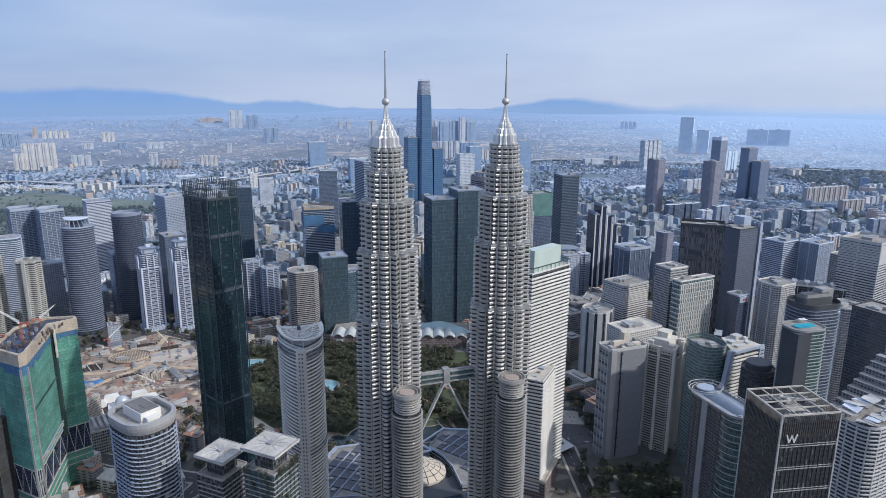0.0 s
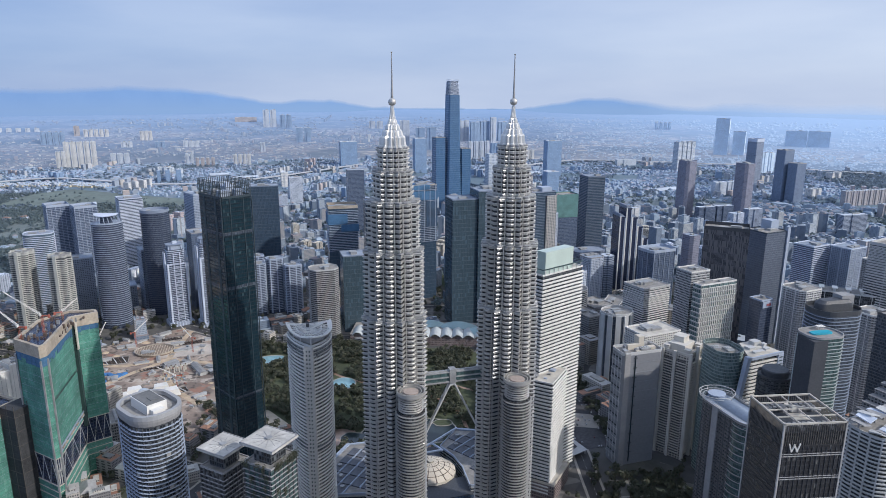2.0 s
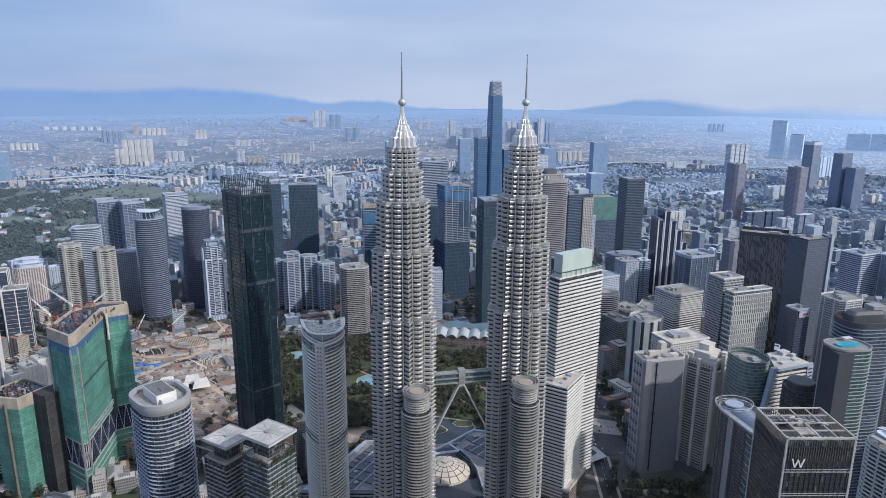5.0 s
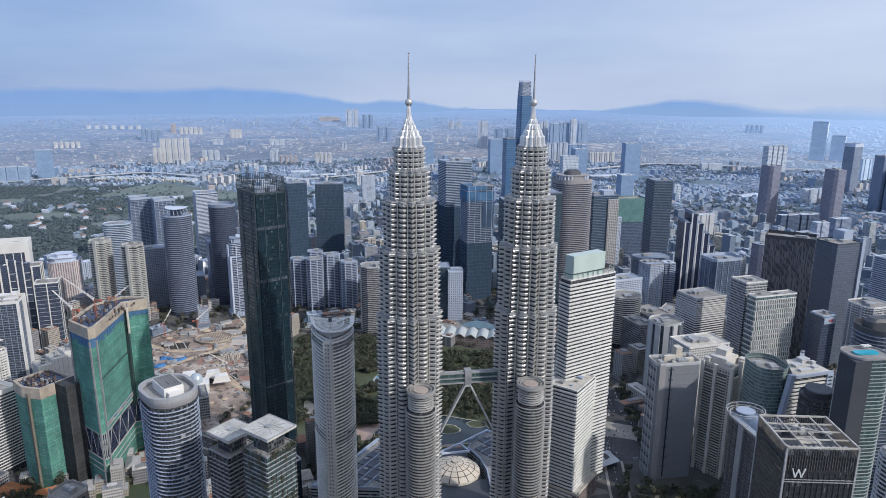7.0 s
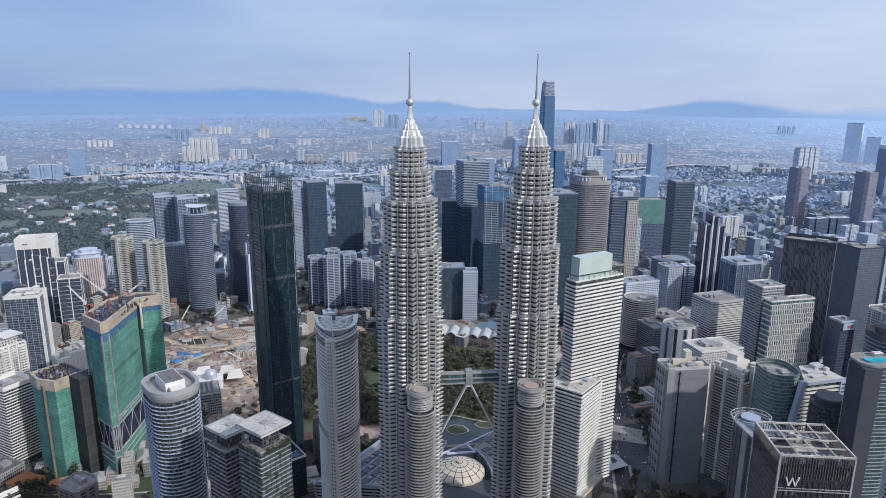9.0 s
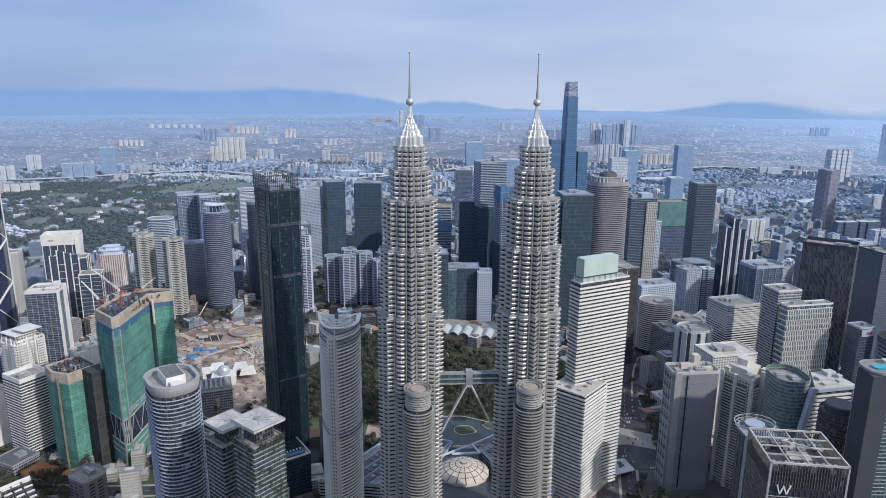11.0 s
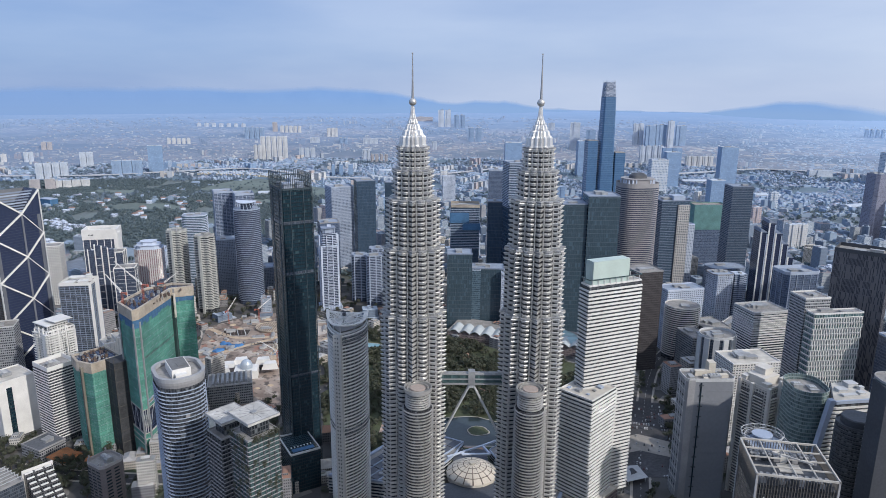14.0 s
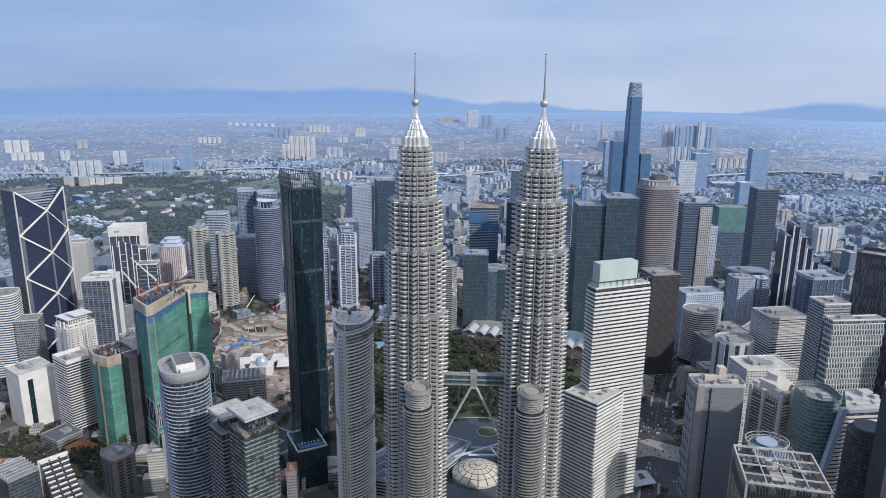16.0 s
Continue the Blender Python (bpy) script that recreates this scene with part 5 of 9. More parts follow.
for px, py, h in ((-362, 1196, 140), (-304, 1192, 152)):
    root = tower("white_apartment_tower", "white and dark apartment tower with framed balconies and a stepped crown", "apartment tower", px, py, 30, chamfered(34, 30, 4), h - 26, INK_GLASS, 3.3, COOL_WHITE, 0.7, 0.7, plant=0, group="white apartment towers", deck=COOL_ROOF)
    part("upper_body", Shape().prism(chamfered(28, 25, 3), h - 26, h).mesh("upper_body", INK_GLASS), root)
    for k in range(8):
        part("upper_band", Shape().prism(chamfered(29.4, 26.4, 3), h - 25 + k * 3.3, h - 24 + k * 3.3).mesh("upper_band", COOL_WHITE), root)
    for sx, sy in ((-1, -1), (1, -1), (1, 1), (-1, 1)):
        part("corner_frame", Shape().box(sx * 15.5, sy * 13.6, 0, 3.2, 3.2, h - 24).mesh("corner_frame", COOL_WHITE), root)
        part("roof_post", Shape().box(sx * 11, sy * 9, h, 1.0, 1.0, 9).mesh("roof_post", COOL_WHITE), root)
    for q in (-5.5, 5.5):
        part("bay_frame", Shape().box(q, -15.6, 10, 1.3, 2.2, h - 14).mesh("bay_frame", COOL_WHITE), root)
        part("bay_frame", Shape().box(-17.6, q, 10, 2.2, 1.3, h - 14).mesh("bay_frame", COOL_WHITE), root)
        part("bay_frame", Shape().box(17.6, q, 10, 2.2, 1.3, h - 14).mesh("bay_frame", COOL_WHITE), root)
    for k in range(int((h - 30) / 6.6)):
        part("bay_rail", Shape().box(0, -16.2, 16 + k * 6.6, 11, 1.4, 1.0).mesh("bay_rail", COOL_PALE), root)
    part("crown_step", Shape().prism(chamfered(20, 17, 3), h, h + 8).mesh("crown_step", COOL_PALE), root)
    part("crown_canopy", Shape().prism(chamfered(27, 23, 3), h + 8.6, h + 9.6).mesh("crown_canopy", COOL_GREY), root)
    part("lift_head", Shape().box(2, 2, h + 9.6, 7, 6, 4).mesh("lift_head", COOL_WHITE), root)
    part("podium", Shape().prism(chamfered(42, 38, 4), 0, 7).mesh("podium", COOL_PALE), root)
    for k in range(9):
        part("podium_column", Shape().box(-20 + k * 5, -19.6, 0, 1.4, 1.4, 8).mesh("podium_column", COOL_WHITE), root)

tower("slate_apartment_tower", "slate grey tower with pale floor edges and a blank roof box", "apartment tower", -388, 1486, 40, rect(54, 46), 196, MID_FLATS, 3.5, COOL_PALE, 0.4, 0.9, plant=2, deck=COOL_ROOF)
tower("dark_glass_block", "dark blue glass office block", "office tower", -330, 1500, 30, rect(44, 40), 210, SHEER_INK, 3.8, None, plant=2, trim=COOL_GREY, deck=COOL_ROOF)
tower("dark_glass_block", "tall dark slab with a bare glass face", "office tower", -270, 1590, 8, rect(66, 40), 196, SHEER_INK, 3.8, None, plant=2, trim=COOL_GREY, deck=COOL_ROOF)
STONE = plain("grey_green_stone", (0.45, 0.46, 0.44), 0.8, 0, 0.6, 0.05, 0.18, 0.06)
for px, py, h, r in ((-590, 1135, 152, 17), (-524, 1122, 148, 17)):
    lobed = [((r + 1.9 * math.cos(8 * a)) * math.cos(a), (r + 1.9 * math.cos(8 * a)) * math.sin(a)) for a in (2 * math.pi * i / 56 for i in range(56))]
    rt = tower("round_cream_tower", "cream scalloped apartment tower banded with wavy balconies", "apartment tower", px, py, 0, lobed, h, DIM_GLASS, 3.3, STONE, 1.0, 1.7, plant=2, trim=STONE, fins=0, parapet=3, group="round cream towers")
    part("stair_shaft", Shape().box(0, -r - 0.8, 0, 5, 4, h + 4).mesh("stair_shaft", STONE), rt)
tower("white_banded_tower", "white tower with bowed balcony bands", "apartment tower", -603, 1222, 20, rounded(48, 34, 12), 166, MID_TEAL, 3.4, COOL_WHITE, 0.9, 1.0, plant=2, deck=COOL_ROOF)
wt = tower("white_top_block", "white hotel block with dark upright window strips", "hotel", -810, 1205, 25, rect(64, 42), 124, INK_GLASS, 3.5, None, plant=2, trim=WHITE, fins=16, fin=WHITE, fin_out=0.9, fin_w=1.2, deck=COOL_ROOF)
part("white_head", Shape().ring(rect(67, 45), rect(60, 38), 112, 133).mesh("white_head", WHITE), wt)
part("white_cheek", Shape().box(31, -22, 0, 8, 3.4, 124).box(33.4, -6, 0, 3, 30, 124).mesh("white_cheek", WHITE), wt)
for i in range(4):
    part("sign_bar", Shape().box(-20 + i * 2.6, -22.8, 121, 1.6, 0.5, 2.2).mesh("sign_bar", DARK), wt)
dt = tower("dark_stripe_tower", "dark tower with white upright edges beside a white block", "apartment tower", -703, 1082, 25, rect(58, 30), 118, INK_GLASS, 3.5, None, plant=3, trim=WHITE, fins=12, fin=WHITE, fin_out=1.0, fin_w=1.0)
for i, (px, w, h) in enumerate(((-24, 10, 124), (-12, 10, 133), (-1, 9, 130), (10, 10, 126), (22, 9, 116))):
    part("dark_bay", Shape().box(px, -17, 0, w, 6, h).mesh("dark_bay", INK_GLASS), dt)
    part("bay_edge", Shape().box(px - w / 2, -19.6, 0, 2.0, 1.8, h + 3).mesh("bay_edge", WHITE), dt)
    for k in range(8 if i % 2 else 0):
        part("bay_balcony", Shape().box(px + 0.8, -20.6, 18 + k * 13, w - 2.5, 1.6, 0.9).mesh("bay_balcony", PALE), dt)
tower("grey_glass_tower", "grey glass apartment block with a white roof frame", "apartment tower", -545, 818, 20, rect(42, 36), 144, SLATE_GLASS, 3.4, COOL_GREY, 0.3, 0.6, plant=3, trim=WHITE, fins=22, fin=COOL_GREY, fin_out=0.6, fin_w=0.6, parapet=4)
part("white_cheek", Shape().box(20.6, -17.6, 0, 3.2, 2.6, 148).box(21.2, 8, 0, 1.6, 14, 146).mesh("white_cheek", WHITE), bpy.data.objects["grey_glass_tower"])
GG = bpy.data.objects["grey_glass_tower"]
for px, py, w, d, z in ((-10, -8, 16, 12, 3), (9, -9, 14, 11, 4.5), (0, 8, 30, 12, 6), (12, 7, 8, 8, 9)):
    part("roof_pavilion", Shape().box(px, py, 144, w * 0.8, d * 0.8, z).box(px, py, 144 + z, w, d, 0.6).mesh("roof_pavilion", WHITE), GG)
wb = tower("white_balcony_tower", "bright white apartment tower with a tiered roof", "apartment tower", -510, 724, -20, rect(32, 34), 112, WHITE_FLATS, 3.4, WHITE, 1.0, 1.3, plant=2, trim=WHITE, fins=14, fin=WHITE, fin_out=1.2, fin_w=1.0)
shelf = Shape().box(0, 0, 0, 10, 5.4, 0.45).box(0, -2.6, 0.45, 10, 0.2, 1.0).mesh("balcony", WHITE)
for i in range(31):
    for px, py, a in ((-11, -18.6, 0), (11, -18.6, 0), (17.4, -11, 90), (17.4, 11, 90), (-17.4, -11, -90)):
        part("balcony", shelf, wb, pose(px, py, 6 + i * 3.4, 0, 0, a))
for px, py in ((-5, -17.6), (5, -17.6), (16.8, -5), (16.8, 5)):
    part("pier", Shape().box(px, py, 0, 1.6, 1.6, 116).mesh("pier", WHITE), wb)
part("roof_box", Shape().box(0, 0, 112, 22, 24, 6).mesh("roof_box", WHITE_FLATS), wb)
part("roof_canopy", Shape().box(-3, -3, 119, 34, 28, 0.8).mesh("roof_canopy", WHITE), wb)
part("roof_canopy", Shape().box(4, 4, 123, 26, 24, 0.8).box(4, 4, 118, 12, 12, 5).mesh("roof_canopy", WHITE), wb)
for px, py in ((-18, -15), (12, -15), (-18, 9), (12, 9)):
    part("canopy_post", Shape().box(px, py, 112, 0.8, 0.8, 7).mesh("canopy_post", WHITE), wb)
wh = thing("white_stepped_hall", "tall blank white hall with stepped roof edges", "hall", pose(-467, 801, 0, 0, 0, 51))
KEEP.append((-467, 801, 34))
for i, (x0, x1, h) in enumerate(((-30, -14, 72), (-14, 2, 77), (2, 16, 82), (16, 32, 88))):
    part("wall_bay", Shape().box((x0 + x1) / 2, 0, 0, x1 - x0 - 0.3, 26 - i * 0.4, h).mesh("wall_bay", WHITE), wh)
    part("roof_step", Shape().box((x0 + x1) / 2, 1, h, x1 - x0 - 2, 22, 0.5).mesh("roof_step", ROOF_PALE), wh)
    part("roof_unit", Shape().box((x0 + x1) / 2, -6, h + 0.5, 5, 4, 1.8).box((x0 + x1) / 2 + 3, 4, h + 0.5, 4, 6, 2.6).mesh("roof_unit", PLANT), wh)
    for k in range(3):
        part("wall_groove", Shape().box(x0 + 3 + k * 5, -13.1 + i * 0.2, 0, 0.4, 0.4, h - 2).mesh("wall_groove", PALE), wh)
ps = tower("blank_white_block", "blank white office block with one dark window strip", "office tower", -520, 652, -24, rect(44, 42), 74, WHITE, 3.6, None, plant=2, deck=ROOF_PALE, trim=WHITE)
part("window_strip", Shape().box(22.2, -9, 0, 0.8, 6, 66).mesh("window_strip", BLACK_GLASS), ps)
tower("banded_office_block", "office block with white floor bands", "office tower", -448, 650, -22, rect(34, 34), 96, DIM_GLASS, 3.5, WHITE, 0.5, 1.2, plant=3, trim=WHITE, parapet=5)
bb = tower("brown_office_block", "small brown eight-sided office block", "office tower", -300, 540, -20, chamfered(28, 26, 4), 50, plain("brown_grey_render", (0.15, 0.135, 0.14), 0.8, 0, 0.6, 0.05, 0.15), 3.5, None, plant=2, trim=BROWN_BAND, parapet=3)
for i in range(12):
    for px, py, a in ((-7.5, -13.1, 0), (0, -13.1, 0), (7.5, -13.1, 0), (14.1, -6, 90), (14.1, 3, 90)):
        part("window", Shape().box(0, 0, 0, 5.2, 0.5, 1.5).mesh("window", BLACK_GLASS), bb, pose(px, py, 5 + i * 3.6, 0, 0, a))
for px, py in ((-13, -9), (-9, -12), (9, -12), (13, -9), (13, 9), (-13, 9)):
    part("roof_post", Shape().box(px, py, 50, 1.2, 1.2, 6).mesh("roof_post", BROWN_BAND), bb)


def braced_tower():
    """A dark slab with white diagonal bracing and a louvred notch in its crown."""
    root = thing("braced_tower", "dark glass skyscraper with white zigzag bracing and a notched crown", "skyscraper", pose(-648, 818, 0, 0, 0, 69))
    w, d, h, v = 68, 42, 268, 7.0
    part("body", Shape().loft([(rect(w * 1.02, d), 0), (rect(w, d), h - 26)]).mesh("body", NAVY_GLASS), root)
    for sx in (-1, 1):
        s = Shape()
        tri = [(sx * w / 2, h - 26), (v, h - 26), (sx * w / 2, h + 6)]
        if sx > 0:
            tri = [tri[1], tri[0], tri[2]]
        s.face([(x, -d / 2, z) for x, z in tri])
        s.face([(x, d / 2, z) for x, z in reversed(tri)])
        for i in range(3):
            (ax, az), (bx, bz) = tri[i], tri[(i + 1) % 3]
            s.face([(bx, -d / 2, bz), (ax, -d / 2, az), (ax, d / 2, az), (bx, d / 2, bz)])
        part("crown_wedge", s.mesh("crown_wedge", NAVY_GLASS), root)
        part("corner_edge", Shape().box(sx * (w / 2 + 0.3), -d / 2, 0, 1.8, 1.8, h + 6.4).mesh("corner_edge", PALE), root)
        part("side_strip", Shape().box(sx * (w / 2 - 3.6), -d / 2 - 0.1, 0, 4.4, 0.6, h - 30).mesh("side_strip", plain("grey_glass_strip", (0.13, 0.14, 0.165), 0.4)), root)
    for i in range(8):
        z = h - 23 + i * 3.7
        k = (z - h + 26) / 32
        x0, x1 = v + (-w / 2 - v) * k, v + (w / 2 - v) * k
        part("crown_louvre", Shape().box((x0 + x1) / 2, -d / 2 + 1.2 + 1.6 * i, z, x1 - x0, 1.8, 1.9).mesh("crown_louvre", COOL_PALE if i % 3 == 0 else COOL_GREY), root)
    part("crown_back", Shape().box(0, d / 2 - 1.4, h - 26, w - 2, 2, 31.6).mesh("crown_back", plain("crown_back_wall", (0.16, 0.17, 0.19), 0.6)), root)
    y = -d / 2 - 0.7
    nodes = [h + 6 - 32 * i for i in range(9)]
    for i, (za, zb) in enumerate(zip(nodes, nodes[1:])):
        for sx in (-1, 1):
            a, b = (sx * w / 2, v) if i % 2 == 0 else (v, sx * w / 2)
            thick = 2.6 if (sx > 0) == (i % 2 == 0) or sx < 0 else 1.2
            part("brace", Shape().beam((a, y, za), (b, y, zb), thick).mesh("brace", WHITE), root)
            a, b = (sx * d / 2, 0) if i % 2 == 0 else (0, sx * d / 2)
            part("brace", Shape().beam((w / 2 + 0.9, a, za), (w / 2 + 0.9, b, zb), 1.6).mesh("brace", WHITE), root)
    part("centre_ridge", Shape().box(v, -d / 2 - 0.3, 0, 2.4, 1.2, h - 26).mesh("centre_ridge", plain("ridge_glass", (0.17, 0.18, 0.21), 0.4)), root)


braced_tower()
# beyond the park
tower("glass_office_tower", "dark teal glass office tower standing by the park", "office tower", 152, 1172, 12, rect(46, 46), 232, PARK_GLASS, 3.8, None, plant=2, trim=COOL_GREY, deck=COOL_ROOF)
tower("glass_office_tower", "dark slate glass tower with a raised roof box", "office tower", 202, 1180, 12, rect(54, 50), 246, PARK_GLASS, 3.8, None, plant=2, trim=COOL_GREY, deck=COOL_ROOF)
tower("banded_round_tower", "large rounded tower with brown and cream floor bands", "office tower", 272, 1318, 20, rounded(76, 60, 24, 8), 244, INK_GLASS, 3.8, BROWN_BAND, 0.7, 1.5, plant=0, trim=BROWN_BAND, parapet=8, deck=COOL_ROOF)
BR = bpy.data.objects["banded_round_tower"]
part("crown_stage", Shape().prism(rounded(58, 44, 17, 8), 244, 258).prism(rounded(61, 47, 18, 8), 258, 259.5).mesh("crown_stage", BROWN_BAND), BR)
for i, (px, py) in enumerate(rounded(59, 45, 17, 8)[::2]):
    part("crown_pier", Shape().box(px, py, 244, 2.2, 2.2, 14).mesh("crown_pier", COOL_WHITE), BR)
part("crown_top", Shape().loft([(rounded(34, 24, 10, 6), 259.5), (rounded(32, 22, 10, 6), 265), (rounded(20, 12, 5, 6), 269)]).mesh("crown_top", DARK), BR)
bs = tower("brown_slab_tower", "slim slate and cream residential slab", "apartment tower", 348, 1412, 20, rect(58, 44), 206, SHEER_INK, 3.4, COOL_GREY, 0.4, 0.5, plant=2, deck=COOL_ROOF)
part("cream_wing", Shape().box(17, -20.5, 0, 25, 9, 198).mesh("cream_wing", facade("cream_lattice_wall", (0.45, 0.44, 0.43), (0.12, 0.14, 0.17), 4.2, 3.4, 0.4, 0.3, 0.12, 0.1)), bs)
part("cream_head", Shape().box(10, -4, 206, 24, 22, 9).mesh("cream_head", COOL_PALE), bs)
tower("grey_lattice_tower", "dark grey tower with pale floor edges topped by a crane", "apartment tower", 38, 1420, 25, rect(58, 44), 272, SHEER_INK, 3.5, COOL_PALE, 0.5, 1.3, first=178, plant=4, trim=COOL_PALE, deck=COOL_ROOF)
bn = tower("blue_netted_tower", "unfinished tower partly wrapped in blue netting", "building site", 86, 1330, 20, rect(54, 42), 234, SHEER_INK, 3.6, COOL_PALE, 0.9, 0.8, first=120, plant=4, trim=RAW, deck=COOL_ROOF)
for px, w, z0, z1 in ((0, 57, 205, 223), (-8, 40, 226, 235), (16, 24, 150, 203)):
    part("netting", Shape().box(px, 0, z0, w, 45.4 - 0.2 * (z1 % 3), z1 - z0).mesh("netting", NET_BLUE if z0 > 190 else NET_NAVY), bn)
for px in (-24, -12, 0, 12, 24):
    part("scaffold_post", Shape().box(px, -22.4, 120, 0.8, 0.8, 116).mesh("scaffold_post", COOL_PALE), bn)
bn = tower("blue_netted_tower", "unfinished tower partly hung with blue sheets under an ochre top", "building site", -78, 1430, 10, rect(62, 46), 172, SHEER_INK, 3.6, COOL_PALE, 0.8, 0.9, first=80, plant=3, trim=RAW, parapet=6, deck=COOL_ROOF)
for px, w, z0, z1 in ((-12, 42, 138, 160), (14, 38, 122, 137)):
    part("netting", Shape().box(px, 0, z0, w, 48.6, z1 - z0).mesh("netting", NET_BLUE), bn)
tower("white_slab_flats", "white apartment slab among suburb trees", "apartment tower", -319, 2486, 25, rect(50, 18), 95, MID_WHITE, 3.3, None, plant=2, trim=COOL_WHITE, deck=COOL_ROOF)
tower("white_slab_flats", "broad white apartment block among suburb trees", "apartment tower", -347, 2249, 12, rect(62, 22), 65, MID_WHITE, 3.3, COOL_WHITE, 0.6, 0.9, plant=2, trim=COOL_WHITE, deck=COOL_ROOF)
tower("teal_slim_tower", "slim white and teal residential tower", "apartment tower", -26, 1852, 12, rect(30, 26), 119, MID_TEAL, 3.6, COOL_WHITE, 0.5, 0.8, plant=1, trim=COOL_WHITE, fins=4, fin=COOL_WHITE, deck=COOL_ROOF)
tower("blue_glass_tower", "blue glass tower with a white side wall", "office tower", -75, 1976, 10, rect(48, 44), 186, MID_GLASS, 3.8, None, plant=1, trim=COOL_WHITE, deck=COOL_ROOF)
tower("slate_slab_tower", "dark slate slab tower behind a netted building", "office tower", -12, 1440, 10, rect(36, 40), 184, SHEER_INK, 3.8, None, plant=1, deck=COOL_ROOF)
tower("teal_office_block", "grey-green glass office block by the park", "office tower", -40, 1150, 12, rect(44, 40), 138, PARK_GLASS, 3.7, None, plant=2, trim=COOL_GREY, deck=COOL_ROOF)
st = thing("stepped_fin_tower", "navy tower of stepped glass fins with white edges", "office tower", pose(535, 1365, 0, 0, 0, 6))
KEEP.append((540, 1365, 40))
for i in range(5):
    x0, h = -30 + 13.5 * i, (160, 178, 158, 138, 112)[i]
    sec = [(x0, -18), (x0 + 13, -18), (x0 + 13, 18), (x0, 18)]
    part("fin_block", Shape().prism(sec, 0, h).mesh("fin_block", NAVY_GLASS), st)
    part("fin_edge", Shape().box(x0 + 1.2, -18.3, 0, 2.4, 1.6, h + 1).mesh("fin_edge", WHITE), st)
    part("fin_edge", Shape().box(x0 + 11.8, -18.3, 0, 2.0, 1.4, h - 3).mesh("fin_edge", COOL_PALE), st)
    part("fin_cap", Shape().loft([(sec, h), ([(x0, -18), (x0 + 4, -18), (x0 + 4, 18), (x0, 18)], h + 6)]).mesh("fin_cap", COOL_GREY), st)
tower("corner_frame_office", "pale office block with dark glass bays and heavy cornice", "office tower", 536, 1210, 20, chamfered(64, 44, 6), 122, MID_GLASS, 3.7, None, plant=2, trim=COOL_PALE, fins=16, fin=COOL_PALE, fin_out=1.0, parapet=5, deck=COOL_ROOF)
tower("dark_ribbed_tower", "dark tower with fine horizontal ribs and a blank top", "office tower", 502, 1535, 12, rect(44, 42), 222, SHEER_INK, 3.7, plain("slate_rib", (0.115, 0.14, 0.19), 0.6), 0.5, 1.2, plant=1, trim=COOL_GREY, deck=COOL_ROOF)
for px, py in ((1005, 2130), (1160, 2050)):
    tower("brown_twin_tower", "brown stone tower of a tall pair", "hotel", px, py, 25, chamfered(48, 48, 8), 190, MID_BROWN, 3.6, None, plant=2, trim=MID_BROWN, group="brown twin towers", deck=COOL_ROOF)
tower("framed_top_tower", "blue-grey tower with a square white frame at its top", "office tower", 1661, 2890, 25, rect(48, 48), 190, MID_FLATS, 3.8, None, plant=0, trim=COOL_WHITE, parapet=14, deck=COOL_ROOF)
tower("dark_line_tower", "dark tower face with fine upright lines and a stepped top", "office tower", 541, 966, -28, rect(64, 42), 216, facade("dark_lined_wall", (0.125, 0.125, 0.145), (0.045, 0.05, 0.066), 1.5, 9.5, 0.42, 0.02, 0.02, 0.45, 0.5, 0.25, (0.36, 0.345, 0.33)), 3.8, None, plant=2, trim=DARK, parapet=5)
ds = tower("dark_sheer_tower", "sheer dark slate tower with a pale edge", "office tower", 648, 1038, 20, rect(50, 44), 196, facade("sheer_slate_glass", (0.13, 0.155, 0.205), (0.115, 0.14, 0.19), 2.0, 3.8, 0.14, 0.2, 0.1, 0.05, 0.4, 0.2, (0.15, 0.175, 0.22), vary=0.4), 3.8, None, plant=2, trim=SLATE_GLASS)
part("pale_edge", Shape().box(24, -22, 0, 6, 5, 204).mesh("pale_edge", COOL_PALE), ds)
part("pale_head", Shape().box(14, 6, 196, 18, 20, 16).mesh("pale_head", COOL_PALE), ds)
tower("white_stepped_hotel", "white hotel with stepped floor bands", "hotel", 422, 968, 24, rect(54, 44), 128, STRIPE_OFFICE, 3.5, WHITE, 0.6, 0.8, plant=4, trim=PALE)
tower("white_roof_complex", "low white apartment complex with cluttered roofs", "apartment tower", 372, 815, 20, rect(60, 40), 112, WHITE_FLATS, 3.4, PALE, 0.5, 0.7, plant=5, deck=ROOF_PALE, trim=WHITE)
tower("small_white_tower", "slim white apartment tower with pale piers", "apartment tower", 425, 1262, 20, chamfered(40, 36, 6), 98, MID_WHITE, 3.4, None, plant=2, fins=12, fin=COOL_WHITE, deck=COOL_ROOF)


